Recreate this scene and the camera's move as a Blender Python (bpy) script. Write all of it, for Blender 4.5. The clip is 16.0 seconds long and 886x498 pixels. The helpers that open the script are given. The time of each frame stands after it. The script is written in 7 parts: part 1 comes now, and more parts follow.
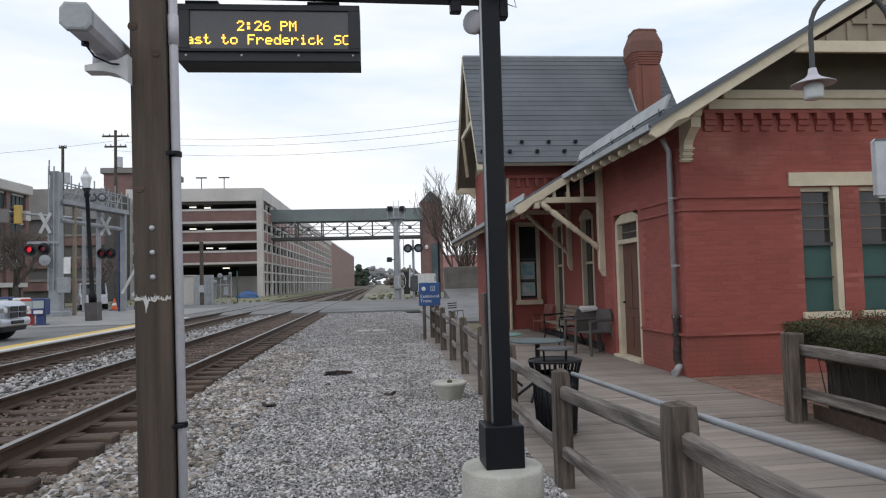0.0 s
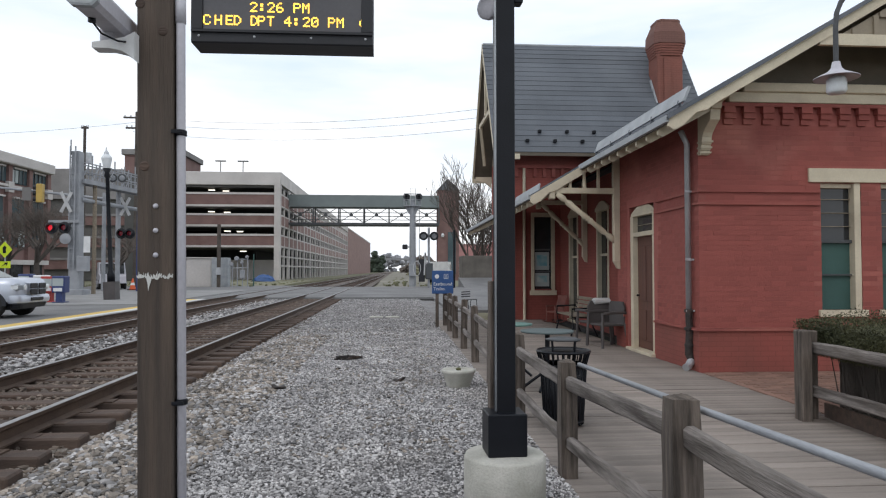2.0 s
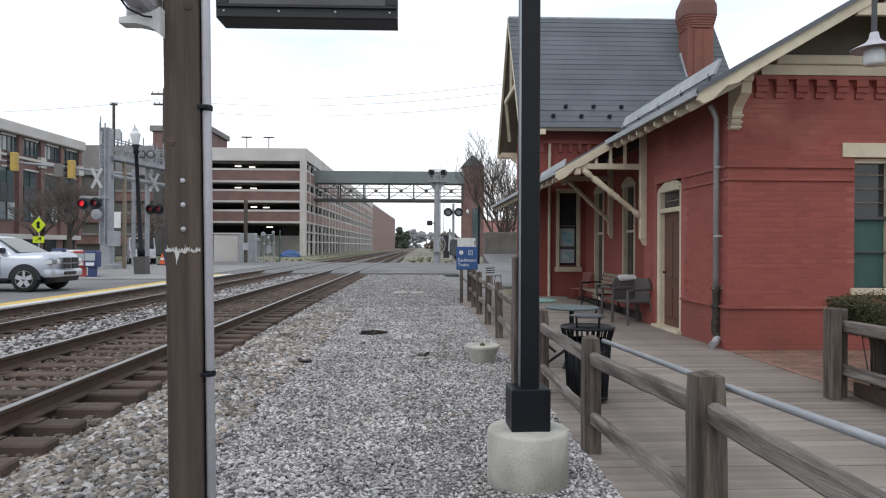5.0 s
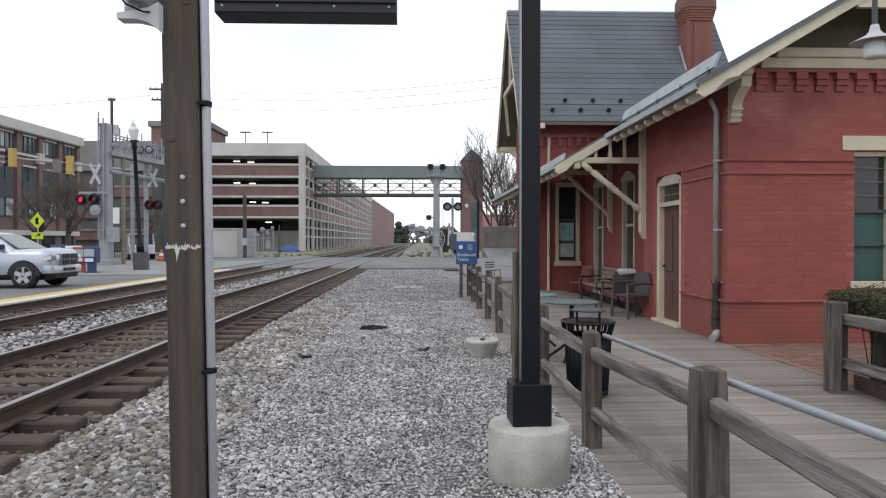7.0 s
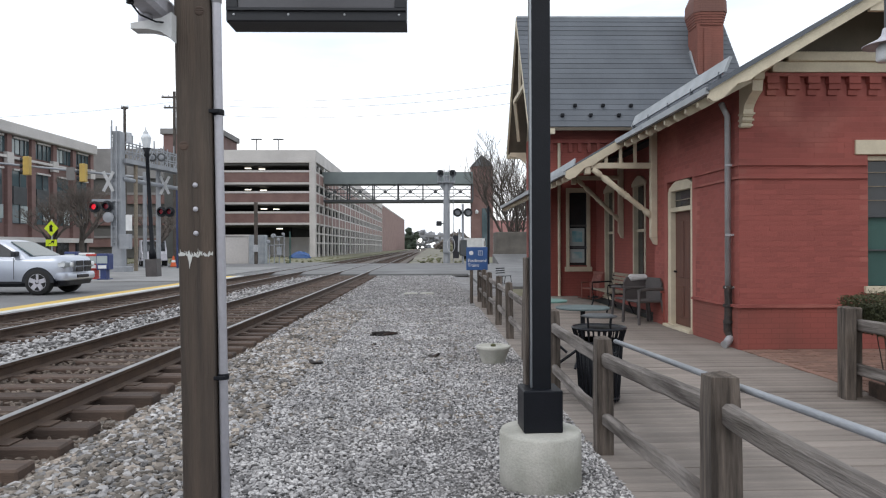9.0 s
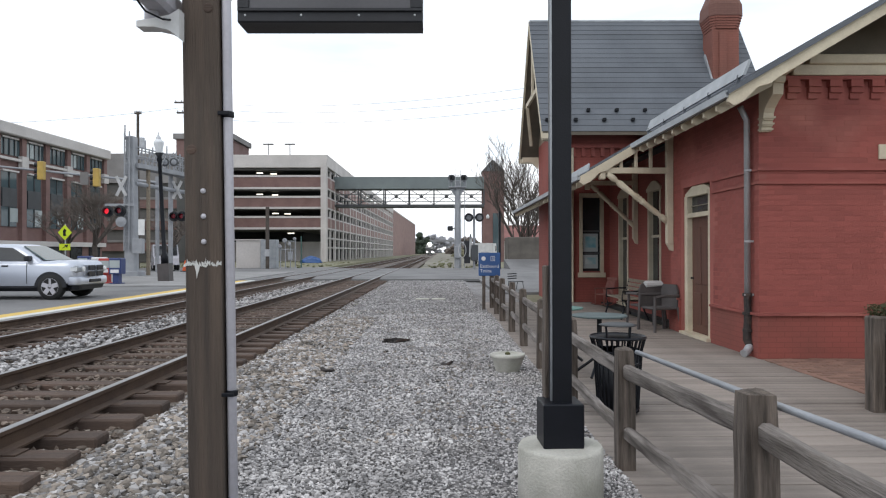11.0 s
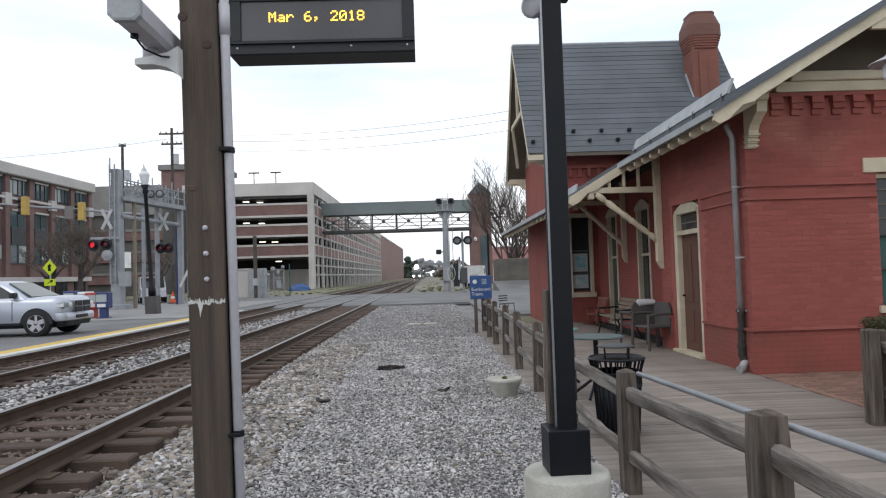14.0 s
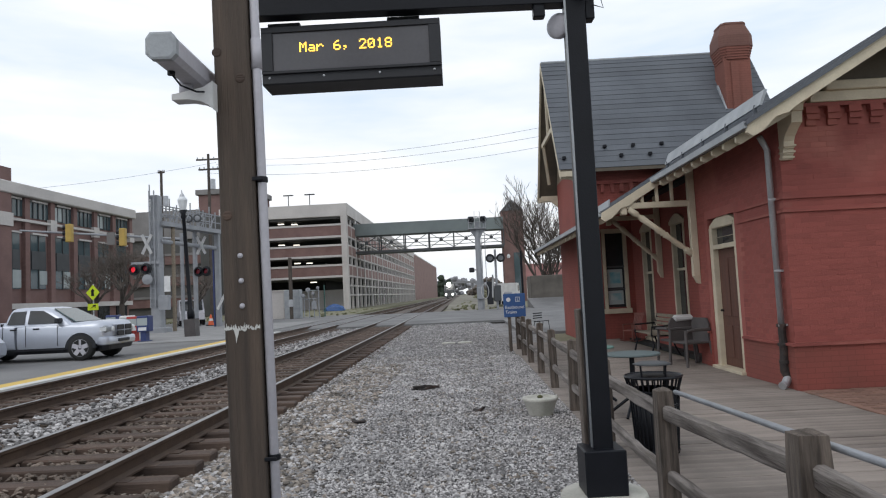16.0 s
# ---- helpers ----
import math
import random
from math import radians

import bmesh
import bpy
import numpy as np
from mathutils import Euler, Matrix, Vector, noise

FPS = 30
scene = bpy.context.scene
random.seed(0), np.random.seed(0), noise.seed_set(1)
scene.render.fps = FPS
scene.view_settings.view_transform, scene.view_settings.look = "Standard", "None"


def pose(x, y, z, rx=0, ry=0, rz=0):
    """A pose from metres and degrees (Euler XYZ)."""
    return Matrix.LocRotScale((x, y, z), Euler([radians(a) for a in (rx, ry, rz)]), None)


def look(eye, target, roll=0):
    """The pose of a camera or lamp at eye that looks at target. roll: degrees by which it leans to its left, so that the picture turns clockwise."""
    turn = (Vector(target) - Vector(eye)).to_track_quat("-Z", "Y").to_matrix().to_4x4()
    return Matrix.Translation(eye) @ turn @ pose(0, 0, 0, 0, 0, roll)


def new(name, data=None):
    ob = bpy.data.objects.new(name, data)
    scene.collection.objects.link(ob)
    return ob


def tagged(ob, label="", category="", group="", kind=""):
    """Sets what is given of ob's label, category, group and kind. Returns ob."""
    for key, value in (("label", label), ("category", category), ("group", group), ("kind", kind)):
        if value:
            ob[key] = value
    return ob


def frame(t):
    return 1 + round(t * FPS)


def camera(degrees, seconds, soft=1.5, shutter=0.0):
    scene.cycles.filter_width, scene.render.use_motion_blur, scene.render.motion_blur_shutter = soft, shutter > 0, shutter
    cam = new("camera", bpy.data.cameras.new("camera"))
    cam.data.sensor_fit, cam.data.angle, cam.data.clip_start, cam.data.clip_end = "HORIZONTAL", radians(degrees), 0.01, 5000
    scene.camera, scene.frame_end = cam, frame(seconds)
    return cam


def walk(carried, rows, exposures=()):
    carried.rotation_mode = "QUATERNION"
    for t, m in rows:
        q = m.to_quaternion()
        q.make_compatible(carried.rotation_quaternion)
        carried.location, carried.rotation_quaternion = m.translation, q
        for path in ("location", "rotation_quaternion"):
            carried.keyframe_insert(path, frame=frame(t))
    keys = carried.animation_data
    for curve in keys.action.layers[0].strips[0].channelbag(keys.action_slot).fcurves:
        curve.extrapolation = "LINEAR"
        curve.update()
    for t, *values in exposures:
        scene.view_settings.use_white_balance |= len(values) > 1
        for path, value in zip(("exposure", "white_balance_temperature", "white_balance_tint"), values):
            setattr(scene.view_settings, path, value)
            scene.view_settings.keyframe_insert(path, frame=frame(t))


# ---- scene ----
cam = camera(66.2, 16.0, soft=1.15)
PATH = [
    (0, (-0.027, 0.172, 1.467), (0.161, 2.161, 1.563), -1.5),
    (0.5, (0.005, 0.173, 1.463), (0.211, 2.161, 1.547), -0.8),
    (1, (0.021, 0.173, 1.465), (0.214, 2.162, 1.552), -0.4),
    (1.5, (0.022, 0.176, 1.459), (0.165, 2.169, 1.542), -0.1),
    (2, (0.026, 0.18, 1.455), (0.166, 2.174, 1.518), -0.0),
    (2.5, (0.025, 0.18, 1.449), (0.157, 2.175, 1.492), 0.1),
    (3, (0.025, 0.176, 1.45), (0.153, 2.172, 1.473), 0.5),
    (3.5, (0.023, 0.173, 1.45), (0.147, 2.17, 1.462), 0.8),
    (4, (0.024, 0.174, 1.45), (0.133, 2.171, 1.453), 0.7),
    (4.5, (0.026, 0.174, 1.447), (0.113, 2.172, 1.447), 0.4),
    (5, (0.029, 0.179, 1.45), (0.097, 2.178, 1.443), 0.2),
    (7.5, (0.021, 0.19, 1.455), (0.09, 2.189, 1.431), -0.1),
    (8, (0.025, 0.192, 1.454), (0.082, 2.191, 1.438), -0.2),
    (8.5, (0.025, 0.196, 1.454), (0.08, 2.195, 1.439), -0.1),
    (9, (0.021, 0.182, 1.457), (0.061, 2.182, 1.451), -0.2),
    (11.5, (-0.015, 0.356, 1.476), (-0.031, 2.355, 1.487), 0.1),
    (12, (-0.006, 0.367, 1.478), (-0.074, 2.366, 1.495), 0.2),
    (12.5, (-0.073, 0.345, 1.487), (-0.089, 2.344, 1.514), -0.2),
    (13, (-0.076, 0.35, 1.492), (-0.041, 2.35, 1.533), -0.9),
    (13.5, (-0.075, 0.344, 1.499), (-0.027, 2.342, 1.557), -1.7),
    (14, (-0.075, 0.346, 1.5), (-0.03, 2.344, 1.576), -1.8),
    (14.5, (-0.066, 0.343, 1.501), (-0.026, 2.34, 1.594), -2.0),
    (15, (-0.054, 0.322, 1.517), (-0.03, 2.319, 1.63), -2.1),
    (15.5, (-0.054, 0.32, 1.516), (-0.062, 2.316, 1.645), -2.2),
    (16, (-0.061, 0.319, 1.516), (-0.111, 2.313, 1.649), -2.8),
]
EXPOSURES = [(0.0, -0.26), (1.5, -0.18), (3.0, -0.1), (5.0, 0.0), (8.0, 0.05), (12.0, 0.06), (13.0, 0.0), (14.5, -0.13), (16.0, -0.25)]
walk(cam, [(r[0], look(*r[1:])) for r in PATH], EXPOSURES)


# ---- world, sun, exposure ----
world = bpy.data.worlds.new("overcast_sky")
scene.world = world
world.use_nodes = True
wn, wl = world.node_tree.nodes, world.node_tree.links
wn.clear()
w_out = wn.new("ShaderNodeOutputWorld")
w_bg = wn.new("ShaderNodeBackground")
w_sky = wn.new("ShaderNodeTexSky")
w_sky.sky_type, w_sky.sun_disc = "NISHITA", False
w_sky.sun_elevation, w_sky.sun_rotation = radians(48), radians(215)
w_sky.air_density, w_sky.dust_density, w_sky.ozone_density = 1.0, 4.0, 1.0
w_co = wn.new("ShaderNodeTexCoord")
w_map = wn.new("ShaderNodeMapping")
w_map.inputs["Scale"].default_value = (1.0, 1.0, 5.5)
w_noise = wn.new("ShaderNodeTexNoise")
w_noise.inputs["Scale"].default_value, w_noise.inputs["Detail"].default_value = 1.5, 7.0
w_noise.inputs["Roughness"].default_value = 0.55
w_ramp = wn.new("ShaderNodeValToRGB")
w_ramp.color_ramp.elements[0].position, w_ramp.color_ramp.elements[1].position = 0.36, 0.60
w_ramp.color_ramp.elements[0].color = (8.6, 10.1, 11.9, 1)
w_ramp.color_ramp.elements[1].color = (12.6, 12.8, 13.1, 1)
w_mix = wn.new("ShaderNodeMix")
w_mix.data_type = "RGBA"
w_mix.inputs[0].default_value = 0.93
wl.new(w_co.outputs["Generated"], w_map.inputs["Vector"])
wl.new(w_map.outputs["Vector"], w_noise.inputs["Vector"])
wl.new(w_noise.outputs["Fac"], w_ramp.inputs["Fac"])
wl.new(w_sky.outputs["Color"], w_mix.inputs[6])
wl.new(w_ramp.outputs["Color"], w_mix.inputs[7])
wl.new(w_mix.outputs[2], w_bg.inputs["Color"])
wl.new(w_bg.outputs["Background"], w_out.inputs["Surface"])
w_bg.inputs["Strength"].default_value = 0.105

sun_data = bpy.data.lights.new("sun", "SUN")
sun_data.energy, sun_data.angle, sun_data.color = 0.55, radians(25), (1.0, 0.97, 0.94)
sun = new("sun", sun_data)
sun.matrix_world = look((-20, -30, 40), (0, 0, 0))


# ---- materials ----
def mat(name, a, b=None, scale=6.0, rough=0.8, bump=0.2, metal=0.0, stretch=(1, 1, 1), fine=60.0, spread=0.25, island=0.0, obj=0.0, dirt=None, dirt_scale=0.8, dirt_amount=0.35):
    """Two tones mixed by coarse noise, fine grain on top, stains of a third tone, and relief."""
    m = bpy.data.materials.new(name)
    m.use_nodes = True
    n, l = m.node_tree.nodes, m.node_tree.links
    s = n["Principled BSDF"]
    s.inputs["Roughness"].default_value, s.inputs["Metallic"].default_value = rough, metal
    b = b or tuple(c * 0.75 for c in a)
    co = n.new("ShaderNodeTexCoord")
    mp = n.new("ShaderNodeMapping")
    mp.inputs["Scale"].default_value = stretch
    l.new(co.outputs["Object"], mp.inputs["Vector"])
    coarse, grain = n.new("ShaderNodeTexNoise"), n.new("ShaderNodeTexNoise")
    coarse.inputs["Scale"].default_value, coarse.inputs["Detail"].default_value = scale, 5.0
    grain.inputs["Scale"].default_value, grain.inputs["Detail"].default_value = fine, 3.0
    for t in (coarse, grain):
        l.new(mp.outputs["Vector"], t.inputs["Vector"])
    fac = n.new("ShaderNodeMapRange")
    fac.inputs[1].default_value, fac.inputs[2].default_value = 0.35, 0.65
    l.new(coarse.outputs["Fac"], fac.inputs[0])
    mix = n.new("ShaderNodeMix")
    mix.data_type = "RGBA"
    mix.inputs[6].default_value, mix.inputs[7].default_value = (*a, 1), (*b, 1)
    l.new(fac.outputs[0], mix.inputs[0])
    hsv = n.new("ShaderNodeHueSaturation")
    val = n.new("ShaderNodeMath")
    val.operation = "MULTIPLY_ADD"
    val.inputs[1].default_value, val.inputs[2].default_value = spread, 1 - spread / 2
    l.new(grain.outputs["Fac"], val.inputs[0])
    last = val.outputs[0]
    if island or obj:
        rnd = n.new("ShaderNodeNewGeometry" if island else "ShaderNodeObjectInfo")
        more = n.new("ShaderNodeMath")
        more.operation = "MULTIPLY_ADD"
        k = island or obj
        more.inputs[1].default_value, more.inputs[2].default_value = k, 1 - k / 2
        l.new(rnd.outputs["Random Per Island" if island else "Random"], more.inputs[0])
        mul = n.new("ShaderNodeMath")
        mul.operation = "MULTIPLY"
        l.new(last, mul.inputs[0])
        l.new(more.outputs[0], mul.inputs[1])
        last = mul.outputs[0]
    l.new(last, hsv.inputs["Value"])
    colour = mix.outputs[2]
    if dirt:
        st = n.new("ShaderNodeTexNoise")
        st.inputs["Scale"].default_value, st.inputs["Detail"].default_value = dirt_scale, 6.0
        l.new(co.outputs["Object"], st.inputs["Vector"])
        sr = n.new("ShaderNodeMapRange")
        sr.inputs[1].default_value, sr.inputs[2].default_value = 0.5, 0.72
        sr.inputs[4].default_value = dirt_amount
        l.new(st.outputs["Fac"], sr.inputs[0])
        dm = n.new("ShaderNodeMix")
        dm.data_type = "RGBA"
        dm.inputs[7].default_value = (*dirt, 1)
        l.new(sr.outputs[0], dm.inputs[0])
        l.new(colour, dm.inputs[6])
        colour = dm.outputs[2]
    l.new(colour, hsv.inputs["Color"])
    l.new(hsv.outputs["Color"], s.inputs["Base Color"])
    if bump:
        bp = n.new("ShaderNodeBump")
        bp.inputs["Strength"].default_value, bp.inputs["Distance"].default_value = bump, 0.01
        l.new(grain.outputs["Fac"], bp.inputs["Height"])
        l.new(bp.outputs["Normal"], s.inputs["Normal"])
    return m


def glow(name, colour, strength):
    m = bpy.data.materials.new(name)
    m.use_nodes = True
    s = m.node_tree.nodes["Principled BSDF"]
    s.inputs["Base Color"].default_value = (*colour, 1)
    s.inputs["Emission Color"].default_value = (*colour, 1)
    s.inputs["Emission Strength"].default_value = strength
    return m


def glass(name, tint=(0.6, 0.7, 0.7), rough=0.03):
    m = bpy.data.materials.new(name)
    m.use_nodes = True
    s = m.node_tree.nodes["Principled BSDF"]
    s.inputs["Base Color"].default_value = (*tint, 1)
    s.inputs["Roughness"].default_value = rough
    s.inputs["Transmission Weight"].default_value = 1.0
    s.inputs["IOR"].default_value = 1.3
    return m


def brick_far(name, a, b, mortar, width, height, axis):
    """Brickwork for far or plain walls: axis is the wall's horizontal direction."""
    m = mat(name, a, b, 0.7, 0.85, 0.0, dirt=(0.12, 0.06, 0.045), dirt_scale=0.5, dirt_amount=0.4)
    n, l = m.node_tree.nodes, m.node_tree.links
    s = n["Principled BSDF"]
    co = n.new("ShaderNodeTexCoord")
    sep, com = n.new("ShaderNodeSeparateXYZ"), n.new("ShaderNodeCombineXYZ")
    l.new(co.outputs["Object"], sep.inputs[0])
    l.new(sep.outputs[axis], com.inputs[0])
    l.new(sep.outputs["Z"], com.inputs[1])
    br = n.new("ShaderNodeTexBrick")
    br.inputs["Scale"].default_value = 1.0
    br.inputs["Brick Width"].default_value, br.inputs["Row Height"].default_value = width, height
    br.inputs["Mortar Size"].default_value = 0.006
    br.inputs["Color1"].default_value = (1, 1, 1, 1)
    br.inputs["Color2"].default_value = (0.93, 0.93, 0.93, 1)
    br.inputs["Mortar"].default_value = (mortar, mortar, mortar, 1)
    l.new(com.outputs[0], br.inputs["Vector"])
    mul = n.new("ShaderNodeMix")
    mul.data_type, mul.blend_type = "RGBA", "MULTIPLY"
    mul.inputs[0].default_value = 1.0
    old = s.inputs["Base Color"].links[0].from_socket
    l.new(old, mul.inputs[6])
    l.new(br.outputs["Color"], mul.inputs[7])
    l.new(mul.outputs[2], s.inputs["Base Color"])
    bp = n.new("ShaderNodeBump")
    bp.inputs["Strength"].default_value, bp.inputs["Distance"].default_value = 0.5, 0.01
    l.new(br.outputs["Color"], bp.inputs["Height"])
    l.new(bp.outputs["Normal"], s.inputs["Normal"])
    return m


M = dict(
    # Ground sheet darker than the stones: shade in their gaps put into its colour.
    gravel=mat("grey_gravel", (0.231, 0.221, 0.220), (0.151, 0.145, 0.146), 1.2, 0.9, 1.0, fine=38, spread=1.3, dirt=(0.16, 0.14, 0.12), dirt_scale=0.9, dirt_amount=0.5),
    stone=mat("crushed_stone", (0.388, 0.373, 0.370), (0.253, 0.243, 0.243), 1.5, 0.9, 0.4, fine=80, spread=0.4, island=1.4, dirt=(0.21, 0.195, 0.18), dirt_scale=0.8, dirt_amount=0.4),
    chippings=mat("fine_stone_chippings", (0.437, 0.42, 0.417), (0.293, 0.281, 0.28), 1.5, 0.9, 0.4, fine=80, spread=0.4, island=1.5, dirt=(0.25, 0.225, 0.20), dirt_scale=0.7, dirt_amount=0.6),
    stone_tan=mat("tan_crushed_stone", (0.275, 0.235, 0.20), (0.15, 0.132, 0.115), 1.5, 0.9, 0.4, fine=80, spread=0.4, island=1.3),
    stone_rust=mat("rusty_ballast", (0.19, 0.15, 0.122), (0.11, 0.086, 0.07), 1.2, 0.95, 0.4, fine=80, spread=0.4, island=0.8),
    ballast=mat("rusty_ballast_bed", (0.13, 0.105, 0.09), (0.09, 0.075, 0.065), 1.2, 0.95, 1.0, fine=30, spread=1.0),
    asphalt=mat("worn_asphalt", (0.185, 0.182, 0.183), (0.142, 0.14, 0.142), 0.5, 0.9, 0.4, fine=120, spread=0.5, dirt=(0.07, 0.07, 0.07), dirt_scale=0.25),
    dark_asphalt=mat("dark_asphalt", (0.05, 0.048, 0.046), (0.035, 0.034, 0.033), 0.8, 0.9, 0.4, fine=90, spread=0.5),
    concrete=mat("weathered_concrete", (0.49, 0.475, 0.43), (0.36, 0.35, 0.31), 4, 0.9, 0.5, fine=70, spread=0.35, dirt=(0.25, 0.26, 0.20), dirt_scale=3.0, dirt_amount=0.5),
    pavement=mat("pavement_concrete", (0.27, 0.265, 0.262), (0.205, 0.202, 0.2), 0.9, 0.9, 0.3, fine=40, spread=0.3),
    grass=mat("winter_grass", (0.20, 0.185, 0.125), (0.15, 0.15, 0.09), 0.4, 1.0, 0.6, fine=8, spread=0.7),
    dry_scrub=mat("dry_winter_scrub", (0.15, 0.145, 0.085), (0.10, 0.105, 0.06), 2, 1.0, 0.3, island=0.7),
    rail=mat("rusty_rail_steel", (0.10, 0.065, 0.045), (0.065, 0.042, 0.032), 4, 0.7, 0.4, metal=0.3, fine=90),
    rail_top=mat("polished_rail_head", (0.33, 0.325, 0.33), (0.24, 0.235, 0.24), 3, 0.42, 0.05, metal=1.0),
    tie=mat("creosoted_timber", (0.092, 0.060, 0.046), (0.060, 0.042, 0.034), 5, 0.9, 0.7, stretch=(0.3, 4, 4), fine=50, spread=0.6, obj=0.5, dirt=(0.14, 0.10, 0.075), dirt_scale=2.5),
    yellow=mat("yellow_edge_paint", (0.62, 0.42, 0.10), (0.52, 0.36, 0.09), 1.5, 0.8, 0.2, fine=40),
    white_line=mat("white_edge_stone", (0.62, 0.62, 0.60), (0.52, 0.52, 0.5), 1.5, 0.8, 0.2, fine=40),
    post_wood=mat("brown_stained_timber", (0.095, 0.069, 0.052), (0.048, 0.036, 0.029), 4, 0.8, 0.7, stretch=(6, 6, 0.3), fine=32, spread=0.8, dirt=(0.13, 0.105, 0.085), dirt_scale=1.2, dirt_amount=0.5),
    old_wood=mat("weathered_grey_timber", (0.158, 0.128, 0.108), (0.042, 0.033, 0.027), 4, 0.9, 0.8, stretch=(6, 6, 0.5), fine=26, spread=0.9, dirt=(0.10, 0.075, 0.055), dirt_scale=2.5, dirt_amount=0.6),
    old_rail=mat("weathered_grey_rail", (0.25, 0.222, 0.205), (0.075, 0.062, 0.055), 3, 0.9, 0.8, stretch=(6, 0.5, 6), fine=26, spread=0.9, dirt=(0.11, 0.09, 0.07), dirt_scale=2.5, dirt_amount=0.6),
    plank=mat("weathered_deck_board", (0.285, 0.243, 0.213), (0.205, 0.174, 0.153), 1.6, 0.8, 0.5, stretch=(0.5, 6, 6), fine=30, spread=0.45, obj=0.3, dirt=(0.125, 0.108, 0.095), dirt_scale=0.8, dirt_amount=0.8),
    black=mat("black_painted_steel", (0.008, 0.009, 0.013), (0.006, 0.007, 0.010), 5, 0.42, 0.1, fine=90),
    black_plastic=mat("black_housing", (0.011, 0.012, 0.017), (0.009, 0.010, 0.014), 5, 0.55, 0.1),
    screen=mat("display_window", (0.085, 0.082, 0.090), (0.075, 0.072, 0.08), 3, 0.3, 0.0),
    grey_metal=mat("galvanised_steel", (0.50, 0.51, 0.53), (0.40, 0.41, 0.43), 4, 0.5, 0.1, metal=0.6),
    pipe=mat("dull_galvanised_pipe", (0.33, 0.345, 0.37), (0.24, 0.25, 0.27), 5, 0.5, 0.15, stretch=(3, 0.6, 3), metal=0.2, fine=50, spread=0.4),
    conduit=mat("grey_conduit", (0.50, 0.49, 0.53), (0.42, 0.41, 0.45), 4, 0.5, 0.1),
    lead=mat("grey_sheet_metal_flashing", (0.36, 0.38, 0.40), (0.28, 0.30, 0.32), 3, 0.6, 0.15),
    brick=mat("painted_red_brick", (0.295, 0.077, 0.062), (0.228, 0.059, 0.049), 1.4, 0.8, 0.35, fine=70, spread=0.3, island=0.2, dirt=(0.42, 0.16, 0.125), dirt_scale=1.1, dirt_amount=0.6),
    brick_piece=mat("painted_red_brick_piece", (0.295, 0.077, 0.062), (0.228, 0.059, 0.049), 1.4, 0.8, 0.35, fine=70, spread=0.3, obj=0.2, dirt=(0.42, 0.16, 0.125), dirt_scale=1.1, dirt_amount=0.6),
    mortar=mat("red_painted_mortar", (0.34, 0.105, 0.088), (0.28, 0.085, 0.07), 2, 0.9, 0.4, fine=60),
    brick_x=brick_far("red_brick_wall_x", (0.30, 0.077, 0.060), (0.24, 0.062, 0.049), 0.8, 0.22, 0.073, "X"),
    brick_y=brick_far("red_brick_wall_y", (0.30, 0.077, 0.060), (0.24, 0.062, 0.049), 0.8, 0.22, 0.073, "Y"),
    chimney_brick=brick_far("weathered_chimney_brick", (0.27, 0.098, 0.073), (0.20, 0.075, 0.057), 0.8, 0.22, 0.073, "X"),
    cap_brick=brick_far("weathered_cap_brick", (0.20, 0.095, 0.075), (0.15, 0.073, 0.06), 0.75, 0.22, 0.073, "X"),
    # Brown brick lightened so its colour carries the distance haze.
    far_brick_x=brick_far("haze_toned_brown_brick_x", (0.215, 0.130, 0.118), (0.175, 0.106, 0.098), 0.9, 0.4, 0.2, "X"),
    far_brick_y=brick_far("brown_brick_y", (0.185, 0.105, 0.088), (0.155, 0.088, 0.076), 0.9, 0.4, 0.2, "Y"),
    pale_brick=brick_far("pale_brick_y", (0.275, 0.175, 0.155), (0.235, 0.150, 0.137), 0.9, 0.4, 0.2, "Y"),
    cream=mat("cream_trim_paint", (0.60, 0.53, 0.40), (0.52, 0.45, 0.34), 3, 0.65, 0.15, fine=40, dirt=(0.36, 0.31, 0.23), dirt_scale=2.5, dirt_amount=0.4),
    tan=mat("tan_soffit_paint", (0.27, 0.225, 0.165), (0.23, 0.19, 0.14), 3, 0.7, 0.15),
    dark_soffit=mat("brown_soffit_boards", (0.13, 0.105, 0.08), (0.10, 0.085, 0.065), 3, 0.8, 0.2),
    slate=mat("grey_slate", (0.100, 0.110, 0.127), (0.080, 0.089, 0.104), 1.2, 0.65, 0.3, stretch=(1, 0.6, 0.6), fine=24, obj=0.25, dirt=(0.125, 0.135, 0.15), dirt_scale=0.5, dirt_amount=0.4),
    boot_iron=mat("flaking_cast_iron", (0.035, 0.028, 0.026), (0.018, 0.016, 0.016), 9, 0.75, 0.8, fine=30, spread=0.8, dirt=(0.10, 0.06, 0.045), dirt_scale=9, dirt_amount=0.6),
    door=mat("brown_door_paint", (0.125, 0.052, 0.036), (0.095, 0.042, 0.03), 3, 0.6, 0.15, stretch=(4, 4, 0.5)),
    green=mat("green_window_blind", (0.045, 0.105, 0.092), (0.035, 0.085, 0.075), 2, 0.7, 0.1),
    dark_glass=mat("dark_window_glass", (0.035, 0.038, 0.042), (0.026, 0.028, 0.03), 2, 0.08, 0.0),
    far_glass=mat("office_window_glass", (0.07, 0.10, 0.11), (0.05, 0.075, 0.085), 0.4, 0.06, 0.0),
    pale_blind=mat("pale_window_blind", (0.38, 0.42, 0.42), (0.3, 0.34, 0.34), 0.8, 0.5, 0.0),
    offwhite=mat("precast_concrete", (0.56, 0.53, 0.51), (0.47, 0.445, 0.43), 0.3, 0.85, 0.1, fine=6),
    # Interior shade put into the colour: a near-black and a dark grey.
